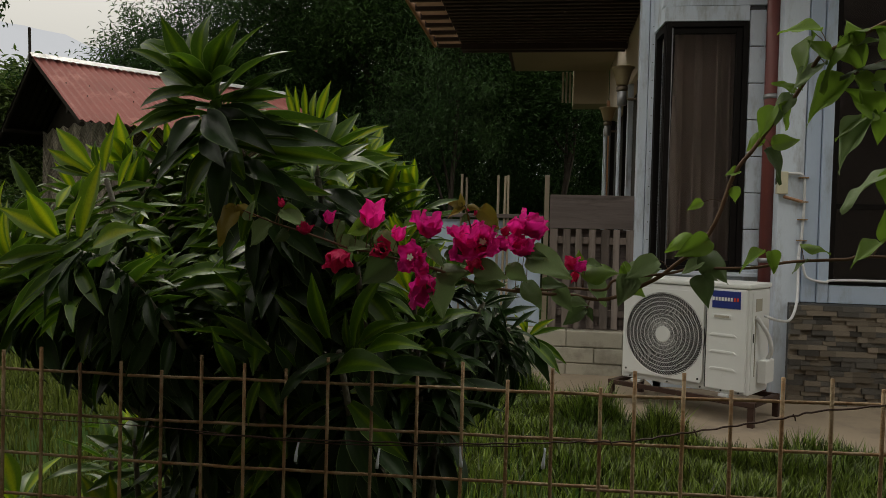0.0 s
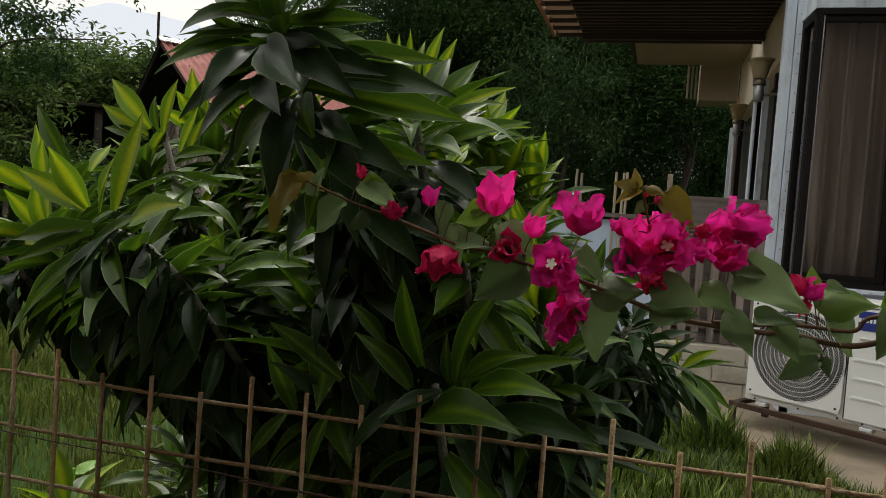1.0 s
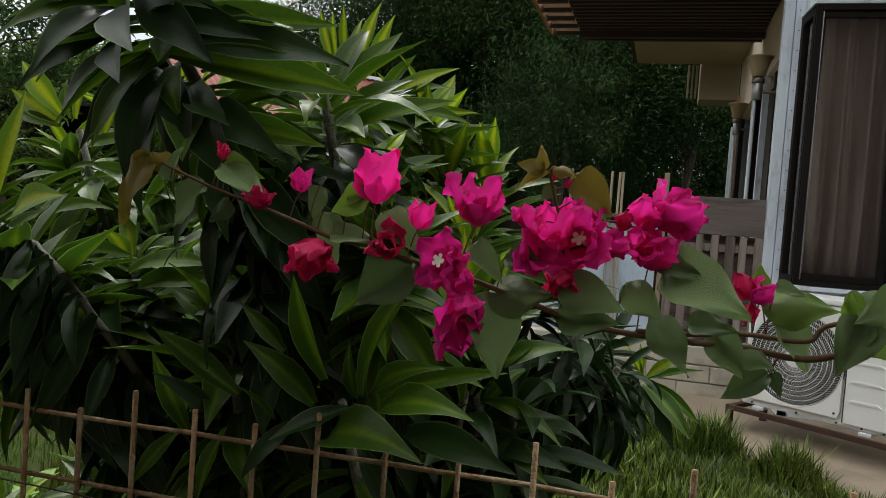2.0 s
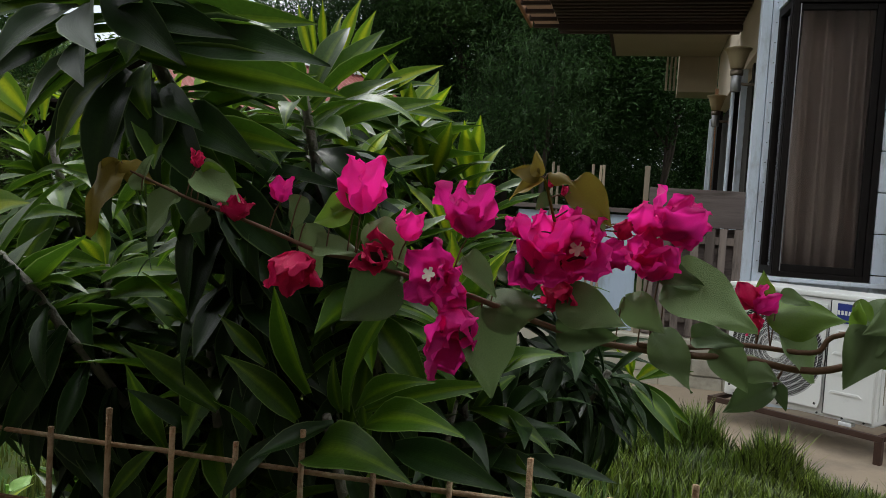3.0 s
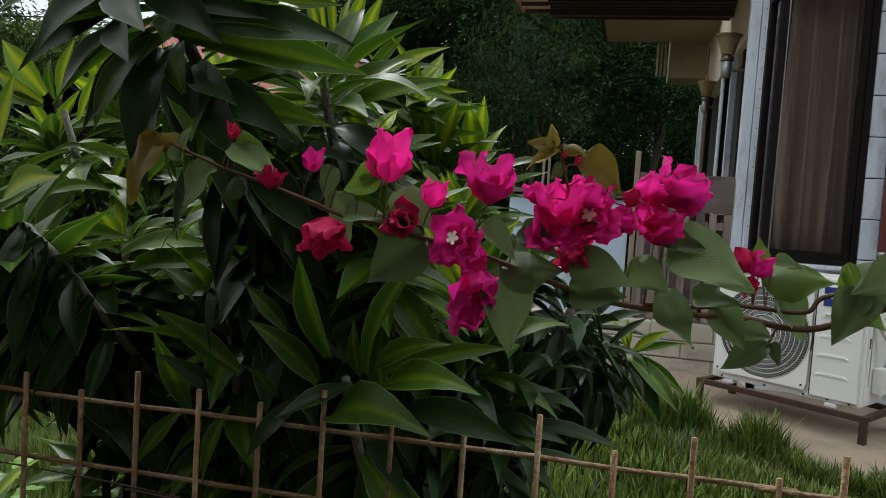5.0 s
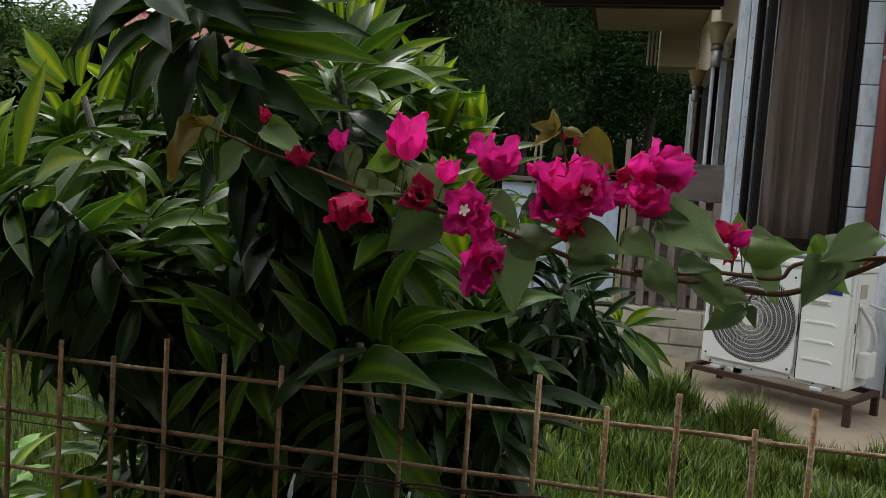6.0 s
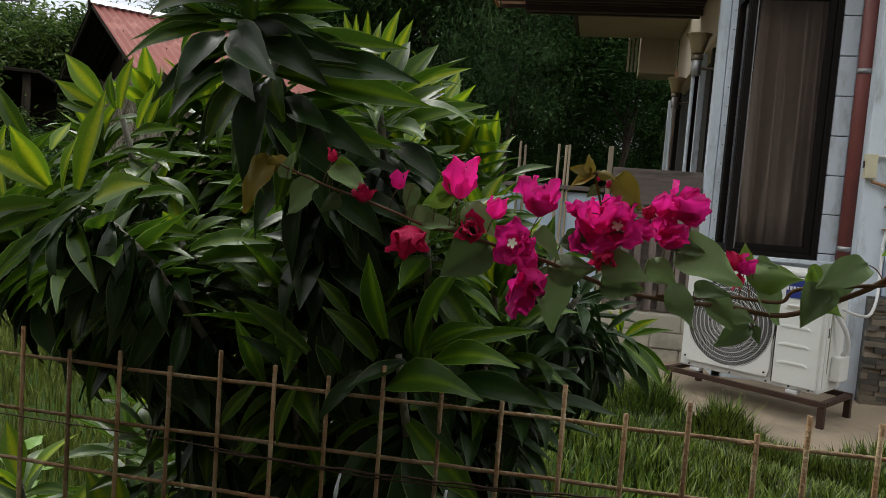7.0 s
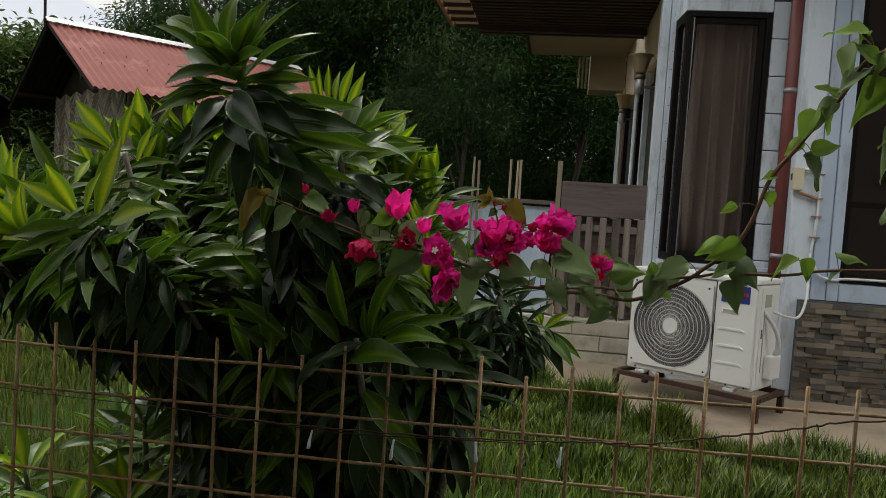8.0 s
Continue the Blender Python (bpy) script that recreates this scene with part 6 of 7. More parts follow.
cane(p6, (0.22, 0.28, -0.02), (0.11, 0.12, 0.90), 0.26, 40, 0.11, 0.0, 0.9, (0.05, 0, 0), 0.35, 1.0, 0.5, 0.5, 0.1)
cane(p6, (0.22, 0.30, -0.02), (0.275, 0.13, 0.93), 0.24, 44, 0.11, 0.0, 0.9, (-0.06, 0.06, 0), 0.6, 0.95, 0.55, 0.05)
cane(p6, (0.24, 0.30, -0.02), (0.215, 0.15, 0.97), 0.22, 44, 0.10, 0.0, 0.9, (0, 0.05, 0), 0.5, 0.95, 0.5, 0.15)
cane(p6, (0.24, 0.30, -0.02), (0.31, 0.18, 0.92), 0.18, 44, 0.10, 0.0, 0.9, (0, 0, 0), 0.6, 0.95, 0.5, 0.0)
cane(p6, (0.18, 0.32, -0.02), (0.21, 0.2, 0.72), 0.28, 60, 0.105, 0.0, 1.0, (0, 0, 0), 0.6, 1.0, 0.5, 0.0)
cane(p6, (0.14, 0.30, -0.02), (0.10, 0.10, 0.80), 0.26, 36, 0.11, 0.0, 1.0, (0.03, 0.05, 0), 0.4, 1.0, 0.5, 0.3)
p8 = shrub("dense dark inner growth of old dracaena canes")
for bx, by, tx, ty, tz in ((0.10, 0.5, 0.05, 0.42, 1.0), (0.2, 0.55, 0.2, 0.46, 0.94), (0.1, 0.4, 0.09, 0.30, 0.90)):
    cane(p8, (bx, by, -0.02), (tx, ty, tz), 0.3, 56, 0.11, 0.0, 1.0, (0, 0, 0), 0.4, 1.1, 0.5, 0.1)
for tx, ty, tz in ((-0.46, 0.22, 1.02), (-0.38, 0.16, 0.99), (-0.29, 0.14, 0.97), (-0.20, 0.17, 0.95)):
    cane(p8, (0.04, 0.40, -0.02), (tx, ty, tz), 0.13, 38, 0.105, 0.0, 1.05, (0.45 * abs(tx), 0.03, 0.10), 0.7, 1.1, 0.4, 0.0, 0.1)
p7 = shrub("young dracaena with soft pale leaves in grass")
cane(p7, (-0.38, 0.56, -0.02), (-0.36, 0.50, 0.64), 0.2, 30, 0.12, 0.0, 1.05, (0, 0, 0), 0.3)
cane(p7, (-0.26, 0.5, -0.02), (-0.24, 0.44, 0.62), 0.2, 30, 0.115, 0.0, 1.05, (0, 0, 0), 0.3)
for bx, by, tx, ty, tz in ((-0.06, 0.36, -0.05, 0.26, 0.66), (-0.30, 0.4, -0.33, 0.30, 0.56), (-0.12, 0.34, -0.18, 0.22, 0.63), (0.06, 0.3, 0.06, 0.2, 0.68), (-0.42, 0.5, -0.48, 0.4, 0.58), (-0.22, 0.6, -0.25, 0.62, 0.70), (-0.45, 0.8, -0.5, 0.8, 0.6)):
    cane(p7, (bx, by, -0.02), (tx, ty, tz), 0.24, 32, 0.12, 0.12, 1.0, (0, 0, 0), 0.4, 1.15, 0.5, 0.6)
for bx, by, tx, ty, tz in ((-0.10, 0.34, -0.10, 0.27, 0.76), (-0.02, 0.32, 0.0, 0.25, 0.77), (-0.18, 0.38, -0.20, 0.30, 0.73), (0.06, 0.34, 0.09, 0.26, 0.80)):
    cane(p7, (bx, by, -0.02), (tx, ty, tz), 0.26, 42, 0.118, 0.0, 1.0, (0, 0, 0), 0.5, 1.05, 0.5, 0.35)
cane(p7, (-0.16, 0.42, -0.02), (-0.13, 0.34, 0.60), 0.2, 30, 0.115, 0.03, 1.05, (0, 0, 0), 0.3)


# ---- broad-leaved weeds ----
def broad_leaf(mat, seed, fold=0.35):
    """An egg-shaped leaf 1 long along +y, creased down the middle, edge wavy, tip pointed and bent down."""
    bm = bmesh.new()
    keys = ((0.0, 0.03, 0.02), (0.03, 0.21, 0.13), (0.13, 0.35, 0.29), (0.33, 0.38, 0.48), (0.56, 0.31, 0.66), (0.79, 0.16, 0.84), (1.0, 0.004, 1.0))
    prof = bend(keys, 16)
    rows = []
    for j, (edge_y, w, mid_y) in enumerate(prof):
        row, f = [], j / 16
        for i in range(9):
            u = i / 4 - 1
            a = abs(u)
            y = mid_y * (1 - a ** 1.4) + edge_y * a ** 1.4
            z = a * w * fold - 0.30 * f * f + 0.055 * math.sin(seed + 8 * f + 2 * u) * a + 0.03 * math.sin(3 * seed + 17 * f) * a ** 3 + 0.012 * math.cos(26 * (f - 0.35 * a)) * a * (1 - a)
            row.append(bm.verts.new((u * max(w, 0.003) * (1 + 0.06 * math.sin(2 * seed + 9 * f)), y, z)))
        rows.append(row)
    for r0, r1 in zip(rows, rows[1:]):
        for i in range(8):
            bm.faces.new((r0[i], r0[i + 1], r1[i + 1], r1[i]))
    return mesh_of("leaf", bm, mat, True)


WEED = [broad_leaf(M["weed"], s, fold=0.2) for s in (1, 4)]


def weed(x, y, h, n):
    w = thing("weed_plant", "light green broad-leaved weed in the grass", "plant", "weeds along the fence", pose(x, y, -0.02))
    part("stem", tube([(0, 0, 0), (0.01, 0.0, h)], 0.004, 6), M["weed"], w)
    for k in range(n):
        a, f = k * 2.4, 0.35 + 0.65 * k / n
        ob = new("leaf", WEED[k % 2])
        ob.parent = w
        s = 0.09 * (1.15 - 0.5 * f)
        ob.matrix_basis = pose(0.01 * f, 0, h * f, 0, 0, math.degrees(a)) @ pose(0, 0.01, 0, 20 + 40 * (f - 0.5), 0, 0) @ Matrix.Diagonal((s, s, s, 1))


for x, y, h, n in ((-0.80, 0.75, 0.40, 14), (-0.62, 0.62, 0.36, 12), (-0.95, 0.95, 0.42, 14), (-0.5, 0.85, 0.30, 10), (-1.15, 0.7, 0.36, 12)):
    weed(x, y, h, n)


# ================= rusty welded wire fence =================
def fence_top(x):
    return 0.899 + 0.008 * max(x, 0) + 0.009 * max(x, 0) ** 2


def wire_fence():
    """Two sheets of welded mesh that meet at x = 0.52, their upper ends cut off unevenly above the top wire."""
    fence = thing("wire_fence", "rusty welded wire mesh fence with open cut top", "fence")
    for x_first, pitch, count, y in ((-1.396, 0.05, 39, 0.0), (0.5405, 0.049, 25, -0.004)):
        for k in range(count):
            x = x_first + k * pitch
            j = rnd.uniform(-0.0012, 0.0012)
            tip = fence_top(x) + rnd.choice((0.010, 0.020, 0.026, 0.030)) + rnd.uniform(-0.004, 0.004)
            pts = [(x + j + 0.0016 * noise.noise((k * 1.7, z * 5, y)), y - 0.0026 + 0.002 * noise.noise((x * 2, z * 3, 4)), z) for z in (-0.02, 0.25, 0.5, 0.75, 0.85, tip)]
            part("upright_wire", tube(pts, 0.0021, 6), M["rust"], fence, smooth=True)
        xa, xb = x_first - (0.012 if y == 0 else 0.05), x_first + (count - 1) * pitch + 0.012
        for k in range(18):
            pts = []
            for x in np.linspace(xa, xb, 60):
                z = fence_top(x) - k * (0.0503 if y == 0 else 0.0515)
                pts.append((x, y + 0.0024 + 0.002 * noise.noise((x * 2, z * 3, 4)), z + 0.0020 * noise.noise((x * 2.2, z * 9, 7)) + 0.0011 * noise.noise((x * 16, z * 9, 2))))
            part("cross_wire", tube(pts, 0.0020, 6), M["rust"], fence, smooth=True)
    return fence


wire_fence()


def tie(x, z, lean):
    t = thing("cable_tie", "pale loose plastic tie hanging on the fence wire", "cable tie", "ties on the fence")
    part("strap", tube(bend([(x, -0.006, z), (x - lean * 0.5, -0.009, z - 0.011), (x - lean, -0.008, z - 0.022)], 6), [0.0012, 0.0013, 0.0013, 0.0016, 0.002, 0.0022, 0.002], 6), M["tie"], t, smooth=True)


tie(0.172, 0.836, 0.003)
tie(0.265, 0.834, 0.002)
tie(0.355, 0.842, -0.002)
tie(0.447, 0.846, 0.002)


def loose_wire():
    w = thing("loose_wire", "thin dark tie wire sagging along the fence", "wire")
    line = bend([(0.05, -0.008, 0.838), (0.2, -0.009, 0.84), (0.317, -0.007, 0.843), (0.409, -0.008, 0.849), (0.48, -0.008, 0.855), (0.535, -0.007, 0.859), (0.583, -0.009, 0.870), (0.638, -0.010, 0.882), (0.692, -0.009, 0.894), (0.74, -0.009, 0.905), (0.90, -0.008, 0.92), (1.2, -0.008, 0.91)], 90)
    part("strand", tube([p + Vector((0, 0.0007 * math.sin(i * 1.9), 0.0007 * math.cos(i * 1.9))) for i, p in enumerate(line)], 0.0010, 6), M["steel_dark"], w, smooth=True)
    for i in (38, 52, 67):
        p = line[i]
        part("barb", tube(bend([p + Vector((-0.002, -0.002, 0.0025)), p + Vector((0, -0.002, -0.001)), p + Vector((0.0015, 0.001, -0.005))], 6), 0.0008, 5), M["steel_dark"], w)
    part("strand", tube(bend([(-0.45, -0.006, 0.86), (-0.2, -0.008, 0.845), (0.02, -0.007, 0.842), (0.2, -0.008, 0.836), (0.42, -0.006, 0.846)], 40), 0.0007, 6), M["steel_dark"], w, smooth=True)


loose_wire()


# ================= bougainvillea spray before the fence =================
B_LEAF = {k: [broad_leaf(M[k], s, fold=f) for s, f in ((1, 0.35), (2, 0.6), (5, 0.15), (8, 0.45), (11, -0.2))] for k in ("b_leaf", "b_young", "b_bronze", "b_dark")}


def bract_mesh(mat, seed, base, turn, count):
    """Papery pointed bracts about 1 long in whorls of three, growing along +z; base: how far they lean out at the foot, turn: how they bend further on."""
    r = random.Random(seed)
    bm = bmesh.new()
    for k in range(count):
        a = k * 2 * math.pi / 3 + 0.9 * (k // 3) + r.uniform(-0.25, 0.25)
        lean, ph, size = base * (1 - 0.3 * (k // 3)) + r.uniform(-0.2, 0.2), r.uniform(0, 6), 1.0 - 0.12 * (k // 3) + r.uniform(-0.16, 0.06)
        rad, up, rows = 0.03, 0.0, []
        for j in range(15):
            h = j / 14
            w = 0.45 * math.sin(math.pi * min(1, 0.06 + 0.94 * h ** 0.82)) ** 0.72 * (1 - 0.22 * h ** 3) + 0.004
            w *= 1 + 0.06 * math.sin(ph + 19 * h) + 0.05 * math.sin(2 * ph + 34 * h)
            ang = lean + turn * h
            row = []
            for i in range(11):
                u = i / 5 - 1
                cup = -0.26 * w * u * u * (1.1 - 0.5 * h)
                ruffle = 0.075 * math.sin(ph + 11 * h + 3 * u) * abs(u) ** 1.5 + 0.045 * math.sin(3 * ph + 21 * h - 5 * u) * abs(u) ** 2
                vein = 0.014 * math.cos(10 * (h * 1.6 - abs(u))) * (1 - abs(u)) + 0.035 * (1 - abs(u)) ** 5 + 0.03 * math.sin(ph + 7 * h + 6 * u)
                off = cup + ruffle * (0.3 + h) + vein
                q = Vector((u * w + 0.03 * math.sin(ph + 15 * h) * abs(u), rad + off * math.cos(ang), up - off * math.sin(ang)))
                row.append(bm.verts.new(Matrix.Rotation(a, 3, "Z") @ (q * size)))
            rows.append(row)
            rad += math.sin(ang) / 14
            up += math.cos(ang) / 14
        for r0, r1 in zip(rows, rows[1:]):
            for i in range(10):
                bm.faces.new((r0[i], r0[i + 1], r1[i + 1], r1[i]))
    return mesh_of("bracts", bm, mat, True)


# closed, half open and open forms
BRACTS = {k: [bract_mesh(M[mat], 4 * n + i, base, turn, count) for i, (base, turn, count) in enumerate(((0.62, -0.75, 3), (0.85, -0.45, 6), (0.95, 0.15, 6)))]
          for n, (k, mat) in enumerate((("m", "bract"), ("r", "bract_red")))}


def floret_mesh():
    bm = bmesh.new()
    tube([(0, 0, 0.1), (0, 0, 0.62)], 0.045, 6, bm)
    for k in range(5):
        a = k * 2 * math.pi / 5
        c, s = math.cos(a), math.sin(a)
        v = [bm.verts.new((x * c - y * s, x * s + y * c, z)) for x, y, z in ((0.02, -0.05, 0.62), (0.16, -0.06, 0.66), (0.19, 0, 0.64), (0.16, 0.06, 0.66), (0.02, 0.05, 0.62))]
        bm.faces.new(v)
    return mesh_of("floret", bm, M["floret"], True)


FLORET = floret_mesh()
vine = thing("bougainvillea", "bougainvillea branch with magenta bracts and heart-shaped leaves", "flowering vine")
stem_main = bend([(0.141, -0.114, 1.095), (0.169, -0.114, 1.085), (0.183, -0.113, 1.080), (0.205, -0.113, 1.074), (0.231, -0.112, 1.066), (0.256, -0.112, 1.058), (0.274, -0.111, 1.056), (0.299, -0.109, 1.050), (0.330, -0.106, 1.043), (0.346, -0.103, 1.038), (0.367, -0.097, 1.031), (0.388, -0.087, 1.024), (0.413, -0.075, 1.020), (0.440, -0.059, 1.017), (0.468, -0.039, 1.015), (0.495, -0.033, 1.011), (0.515, -0.037, 1.015), (0.552, -0.046, 1.035), (0.570, -0.055, 1.051), (0.590, -0.065, 1.070), (0.604, -0.071, 1.097), (0.617, -0.073, 1.138), (0.633, -0.077, 1.162), (0.647, -0.079, 1.183), (0.661, -0.082, 1.201), (0.673, -0.084, 1.222), (0.686, -0.087, 1.246), (0.704, -0.090, 1.256), (0.721, -0.090, 1.266), (0.80, -0.09, 1.29), (0.98, -0.09, 1.26)], 140)
part("branch", tube(stem_main, [0.0008 + 0.0012 * min(1, i / 75) for i in range(141)], 7), M["branch"], vine, smooth=True)
stem_side = bend([(0.413, -0.075, 1.022), (0.442, -0.057, 1.021), (0.467, -0.039, 1.022), (0.502, -0.035, 1.021), (0.514, -0.037, 1.032), (0.563, -0.051, 1.041), (0.585, -0.062, 1.047), (0.635, -0.077, 1.050), (0.668, -0.084, 1.057), (0.715, -0.090, 1.061), (0.748, -0.090, 1.064), (0.98, -0.09, 1.06)], 60)
part("branch", tube(stem_side, 0.0014, 7), M["branch"], vine, smooth=True)
stem_right = bend([(0.704, -0.090, 1.256), (0.723, -0.090, 1.220), (0.735, -0.090, 1.197), (0.747, -0.090, 1.169), (0.79, -0.09, 1.08)], 20)
part("branch", tube(stem_right, 0.0013, 7), M["branch"], vine, smooth=True)
stem_young = bend([(0.375, -0.093, 1.053), (0.372, -0.095, 1.072), (0.367, -0.097, 1.091), (0.364, -0.098, 1.101)], 16)
part("branch", tube(stem_young, 0.0008, 6), M["b_bronze"], vine, smooth=True)


def on_branch(p):
    return min(stem_main + stem_side + stem_right + stem_young, key=lambda q: (q - p).length)


def stalk(p, radius=0.0004):
    q = on_branch(p)
    m = q.lerp(p, 0.5) + Vector((0, 0, 0.15 * (p - q).length))
    part("stalk", tube(bend([q, m, p], 6), radius, 5), M["branch"], vine, smooth=True)


def flower(x, y, z, size, kind, form, rx, rz, white=False):
    p = Vector((x, y, z))
    stalk(p)
    f = new("flower", BRACTS[kind][form])
    f.parent = vine
    f.matrix_basis = pose(x, y, z, rx, 0, rz) @ Matrix.Diagonal((size, size, size * 1.05, 1))
    if white:
        w = new("floret", FLORET)
        w.parent = f
        w.matrix_basis = Matrix.Translation((0, 0, 0.05)) @ Matrix.Diagonal((0.85, 0.85, 0.7, 1))
    return f


# x, y, z, size, colour, opening form, tilt, turn, whether a white floret shows
TIP_FLOWERS = [
    (0.185, -0.113, 1.097, 0.010, "r", 0, 5, 0, False),
    (0.209, -0.113, 1.071, 0.015, "r", 1, 10, 30, False),
    (0.233, -0.112, 1.082, 0.015, "m", 0, 12, 40, False),
    (0.276, -0.111, 1.079, 0.031, "m", 0, 4, 20, False),
    (0.243, -0.112, 1.057, 0.024, "r", 1, 150, 20, False),
    (0.287, -0.110, 1.055, 0.017, "r", 1, 60, 0, False),
    (0.300, -0.109, 1.067, 0.017, "m", 0, 15, 60, False),
    (0.330, -0.106, 1.071, 0.030, "m", 1, 4, 10, False),
    (0.319, -0.108, 1.049, 0.024, "m", 2, 75, 340, True),
    (0.315, -0.108, 1.046, 0.020, "m", 1, 100, 60, False),
    (0.327, -0.107, 1.036, 0.024, "m", 1, 150, 10, False),
    (0.317, -0.108, 1.023, 0.024, "m", 1, 140, 70, False),
]
CLUSTER_FLOWERS = [
    (0.369, -0.096, 1.061, 0.029, "m", 1, 20, 0, False),
    (0.386, -0.088, 1.064, 0.026, "m", 2, 70, 340, True),
    (0.361, -0.100, 1.057, 0.021, "m", 2, 65, 20, False),
    (0.377, -0.092, 1.069, 0.023, "m", 1, 25, 60, False),
    (0.380, -0.091, 1.053, 0.018, "m", 1, 60, 200, False),
    (0.357, -0.101, 1.072, 0.014, "m", 1, 20, 300, False),
    (0.374, -0.094, 1.052, 0.016, "r", 1, 150, 0, False),
    (0.391, -0.086, 1.062, 0.018, "m", 1, 50, 100, False),
    (0.413, -0.075, 1.075, 0.021, "m", 1, 10, 40, False),
    (0.420, -0.071, 1.077, 0.028, "m", 1, 40, 80, False),
    (0.421, -0.071, 1.079, 0.025, "m", 0, 72, 90, False),
    (0.410, -0.077, 1.064, 0.020, "m", 1, 70, 20, False),
    (0.416, -0.073, 1.055, 0.024, "m", 1, 20, 70, False),
    (0.401, -0.081, 1.074, 0.011, "r", 0, 20, 60, False),
]
OUTER_FLOWERS = [
    (0.374, -0.094, 1.093, 0.006, "r", 0, 0, 0, False),
    (0.367, -0.097, 1.097, 0.004, "r", 0, 20, 0, False),
    (0.472, -0.036, 1.042, 0.016, "r", 0, -40, 80, False),
    (0.472, -0.036, 1.040, 0.017, "m", 0, 40, 95, False),
    (0.472, -0.036, 1.039, 0.012, "r", 0, 170, 0, False),
]
for row in TIP_FLOWERS + CLUSTER_FLOWERS + OUTER_FLOWERS:
    flower(*row)


def vine_leaf(x, y, z, size, kind, ang, k, flat=False):
    """ang: how the blade points in the upright plane (0 up, 90 to +x, 180 down); its face looks up and outwards."""
    p = Vector((x, y, z))
    stalk(p)
    r = random.Random(k * 13 + 5)
    a = radians(ang + r.uniform(-8, 8))
    d = Vector((math.sin(a), -0.15 + r.uniform(-0.25, 0.2), math.cos(a))).normalized()
    up = Vector((r.uniform(-0.6, 0.6), -0.95 + r.uniform(-0.3, 0.4), 0.6 + r.uniform(-0.4, 0.3)))
    if flat:
        up = Vector((r.uniform(-0.5, 0.5), -0.2 + r.uniform(-0.35, 0.25), 1.0))
    nrm = (up - d * up.dot(d)).normalized()
    side = d.cross(nrm)
    ob = new("leaf", B_LEAF[kind][k % 5])
    ob.parent = vine
    ob.matrix_basis = Matrix.Translation(p) @ Matrix((side, d, nrm)).transposed().to_4x4() @ Matrix.Diagonal((size * (r.uniform(0.52, 0.74) if flat else r.uniform(0.68, 0.95)), size * 0.98, size, 1))


# x, y, z of each leaf's foot, its length, the way its blade points, its kind
TIP_LEAVES = [
    (0.175, -0.113, 1.082, 0.034, -130, "b_leaf"),
    (0.153, -0.114, 1.083, 0.020, 11, "b_leaf"),
    (0.138, -0.114, 1.097, 0.042, -147, "b_bronze"),
    (0.139, -0.114, 1.098, 0.019, -129, "b_bronze"),
    (0.140, -0.114, 1.098, 0.022, 120, "b_bronze"),
    (0.185, -0.113, 1.095, 0.034, 109, "b_leaf"),
    (0.188, -0.113, 1.094, 0.021, 104, "b_young"),
    (0.244, -0.112, 1.086, 0.022, -164, "b_leaf"),
    (0.273, -0.111, 1.081, 0.025, -101, "b_young"),
    (0.247, -0.112, 1.072, 0.028, 167, "b_leaf"),
    (0.252, -0.112, 1.060, 0.027, 80, "b_leaf"),
    (0.299, -0.109, 1.050, 0.044, -123, "b_dark"),
    (0.280, -0.110, 1.074, 0.030, 124, "b_leaf"),
    (0.261, -0.111, 1.078, 0.012, 55, "b_young"),
    (0.192, -0.113, 1.074, 0.019, -125, "b_dark"),
]
BLOOM_LEAVES = [
    (0.328, -0.106, 1.061, 0.025, 133, "b_leaf"),
    (0.348, -0.102, 1.060, 0.025, 130, "b_dark"),
    (0.362, -0.099, 1.102, 0.016, -75, "b_bronze"),
    (0.362, -0.099, 1.102, 0.013, -13, "b_bronze"),
    (0.366, -0.097, 1.104, 0.014, 98, "b_bronze"),
    (0.377, -0.092, 1.101, 0.028, 129, "b_bronze"),
    (0.364, -0.098, 1.100, 0.019, -115, "b_bronze"),
    (0.367, -0.097, 1.094, 0.011, -146, "b_dark"),
    (0.387, -0.088, 1.088, 0.012, 145, "b_leaf"),
    (0.338, -0.104, 1.036, 0.034, 78, "b_leaf"),
    (0.338, -0.104, 1.038, 0.046, 156, "b_leaf"),
    (0.374, -0.094, 1.027, 0.030, 92, "b_dark"),
]
MIDDLE_LEAVES = [
    (0.374, -0.094, 1.044, 0.035, 100, "b_leaf"),
    (0.387, -0.088, 1.033, 0.016, 112, "b_young"),
    (0.405, -0.079, 1.046, 0.026, 133, "b_leaf"),
    (0.424, -0.069, 1.054, 0.048, 107, "b_leaf"),
    (0.421, -0.071, 1.057, 0.024, 90, "b_dark"),
    (0.420, -0.071, 1.029, 0.036, 132, "b_leaf"),
    (0.453, -0.049, 1.023, 0.030, 147, "b_leaf"),
    (0.465, -0.041, 1.014, 0.024, 105, "b_leaf"),
    (0.485, -0.031, 1.001, 0.031, -119, "b_dark"),
    (0.486, -0.031, 1.001, 0.014, 155, "b_dark"),
    (0.478, -0.031, 1.046, 0.016, -11, "b_young"),
    (0.484, -0.031, 1.049, 0.017, 103, "b_leaf"),
    (0.478, -0.031, 1.039, 0.041, 87, "b_young"),
    (0.488, -0.032, 1.033, 0.036, 136, "b_leaf"),
    (0.529, -0.041, 1.036, 0.033, -149, "b_leaf"),
    (0.518, -0.038, 1.048, 0.015, 118, "b_young"),
    (0.439, -0.060, 1.026, 0.025, 76, "b_dark"),
]
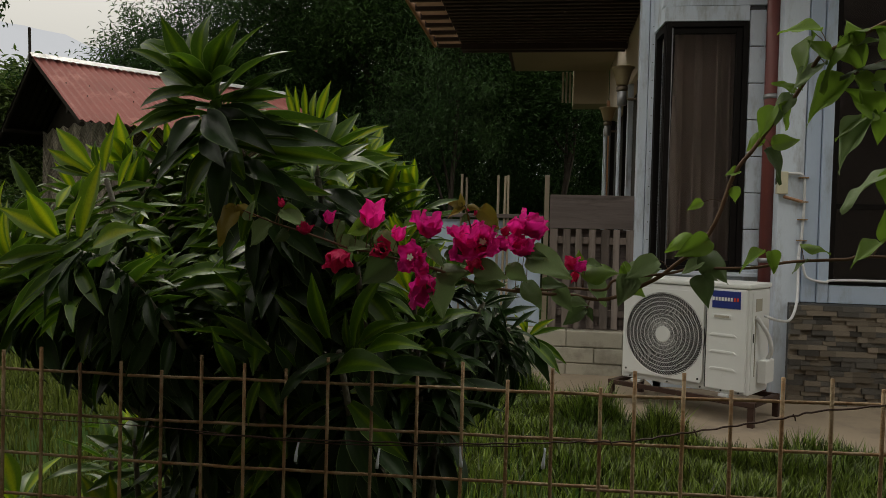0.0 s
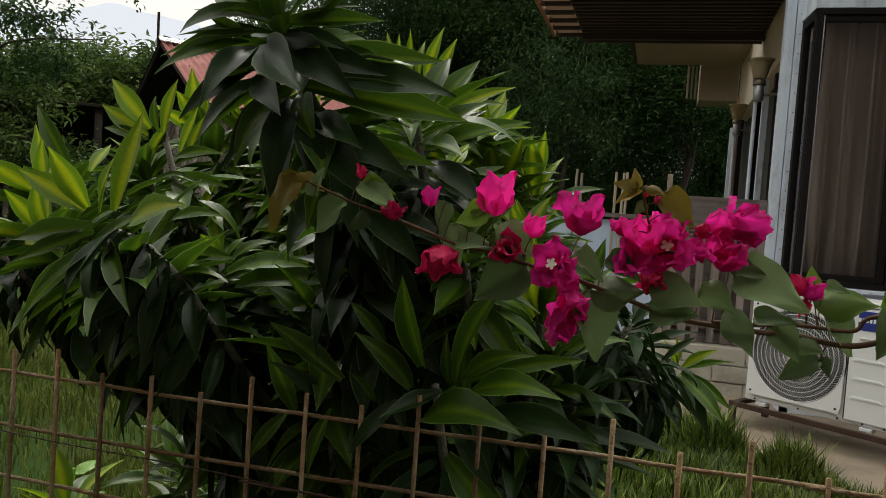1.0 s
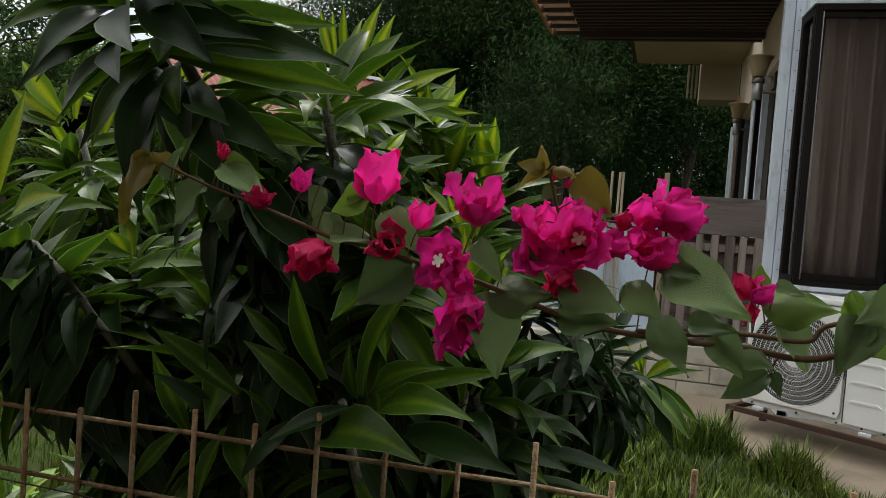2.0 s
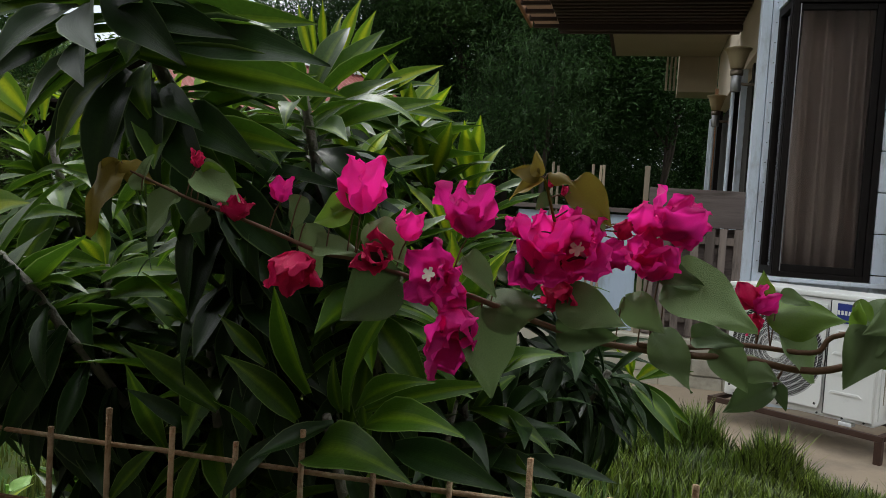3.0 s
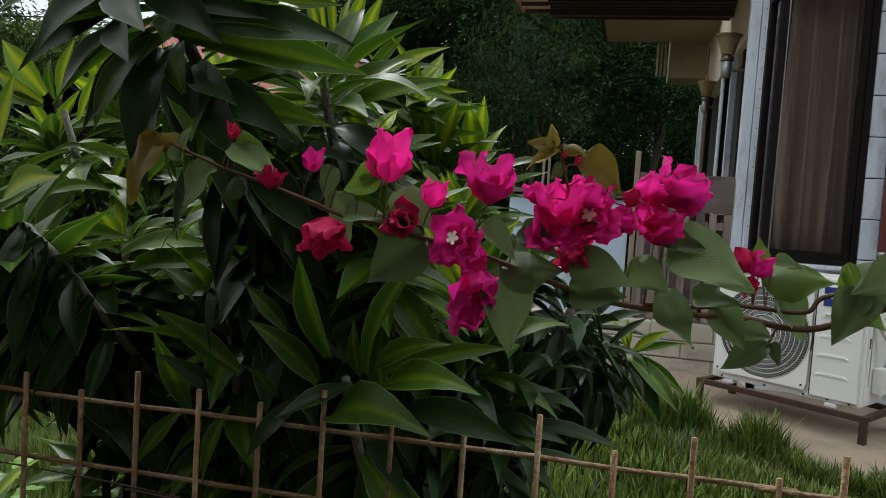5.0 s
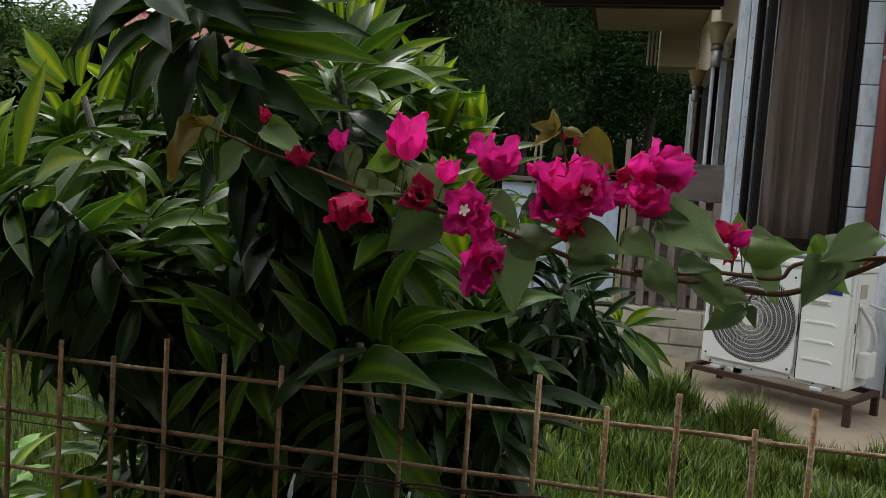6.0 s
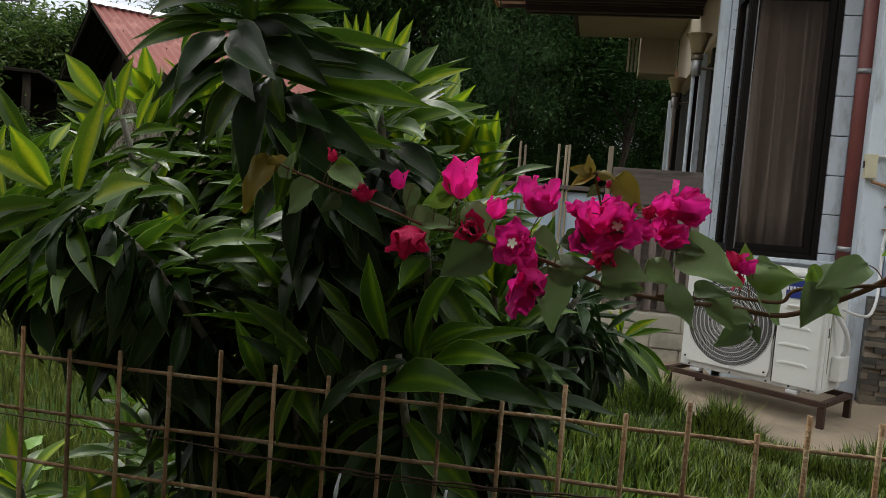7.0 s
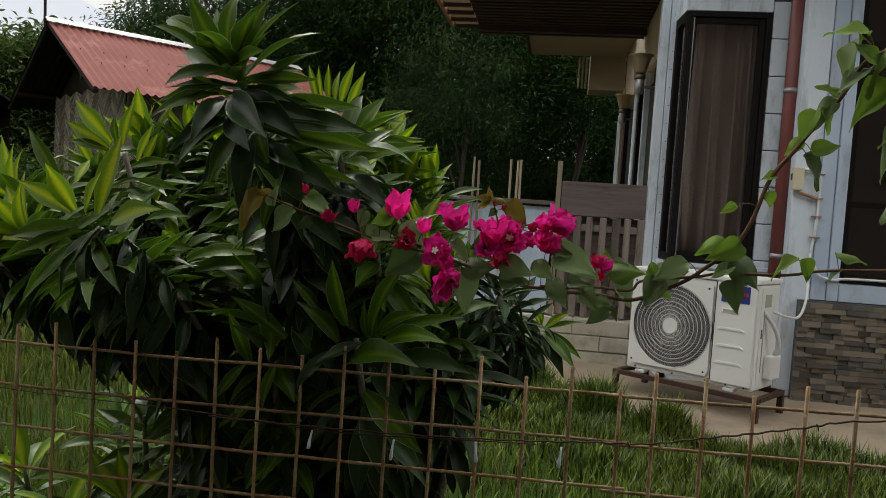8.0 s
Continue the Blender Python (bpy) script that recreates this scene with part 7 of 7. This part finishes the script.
LOWER_LEAVES = [
    (0.523, -0.039, 1.037, 0.037, 74, "b_leaf"),
    (0.520, -0.039, 1.036, 0.014, 8, "b_young"),
    (0.530, -0.041, 1.035, 0.028, -138, "b_leaf"),
    (0.524, -0.039, 1.027, 0.024, 120, "b_young"),
    (0.598, -0.069, 1.076, 0.036, -111, "b_young"),
    (0.592, -0.066, 1.064, 0.039, 132, "b_dark"),
    (0.593, -0.066, 1.055, 0.025, -117, "b_leaf"),
    (0.593, -0.067, 1.042, 0.033, 178, "b_dark"),
    (0.593, -0.066, 1.042, 0.016, 105, "b_leaf"),
]
UPPER_LEAVES = [
    (0.682, -0.086, 1.266, 0.050, -154, "b_young"),
    (0.704, -0.090, 1.263, 0.054, -135, "b_young"),
    (0.690, -0.088, 1.239, 0.040, -120, "b_leaf"),
    (0.711, -0.090, 1.226, 0.054, -128, "b_young"),
    (0.663, -0.082, 1.213, 0.032, -146, "b_leaf"),
    (0.650, -0.080, 1.202, 0.036, -142, "b_young"),
    (0.641, -0.078, 1.176, 0.021, -129, "b_young"),
    (0.644, -0.079, 1.163, 0.038, 145, "b_dark"),
    (0.622, -0.074, 1.141, 0.015, -98, "b_young"),
    (0.617, -0.073, 1.127, 0.017, 170, "b_young"),
    (0.591, -0.066, 1.112, 0.018, -117, "b_young"),
    (0.583, -0.062, 1.079, 0.030, -117, "b_young"),
    (0.554, -0.047, 1.054, 0.038, -120, "b_leaf"),
    (0.647, -0.079, 1.065, 0.030, -117, "b_young"),
]
OUTER_LEAVES = [
    (0.707, -0.090, 1.263, 0.039, 60, "b_young"),
    (0.711, -0.090, 1.252, 0.037, 61, "b_leaf"),
    (0.743, -0.090, 1.241, 0.043, -102, "b_dark"),
    (0.735, -0.090, 1.193, 0.041, -104, "b_young"),
    (0.732, -0.090, 1.189, 0.056, -133, "b_leaf"),
    (0.747, -0.090, 1.142, 0.056, -114, "b_leaf"),
    (0.744, -0.090, 1.077, 0.038, -108, "b_young"),
    (0.675, -0.085, 1.074, 0.027, 84, "b_young"),
    (0.683, -0.087, 1.059, 0.019, -115, "b_leaf"),
    (0.728, -0.090, 1.220, 0.030, 140, "b_leaf"),
]
BLADES = TIP_LEAVES + BLOOM_LEAVES + MIDDLE_LEAVES + LOWER_LEAVES + UPPER_LEAVES + OUTER_LEAVES
for k, (x, y, z, size, ang, kind) in enumerate(BLADES):
    vine_leaf(x, y, z, size, kind, ang, k, x > 0.645)
    if x > 0.60 and size > 0.028:          # the outer shoots bear smaller leaves in the same axils
        vine_leaf(x + 0.003, y - 0.004, z + 0.002, size * 0.72, "b_young", ang + (85 if k % 2 else -70), k + 200)


# ================= stone cladding of the plinth, last because it is many pieces =================
def ledgestone():
    piece = [mesh_of("stone", box(0, 1, 0, 1, 0, 1), M["stone"]), mesh_of("stone", box(0, 1, 0, 1, 0, 1), M["stone_grey"])]
    z = 0.0
    while z < 0.65:
        h = rnd.choice((0.026, 0.031, 0.036))
        x = 1.945 - rnd.uniform(0, 0.05)
        while x < 3.0:
            w = rnd.uniform(0.045, 0.14)
            xa, xb = max(x, 1.945), x + w - 0.002
            if xb - xa > 0.01:
                ob = new("stone", piece[rnd.random() < 0.45])
                ob.parent = right_wall
                dep = 0.03 + rnd.uniform(-0.012, 0.014)
                ob.matrix_basis = pose(xa, 4.149 - dep, z) @ Matrix.Diagonal((xb - xa, dep, min(h, 0.66 - z) - 0.0015, 1))
            x += w
        z += h


ledgestone()
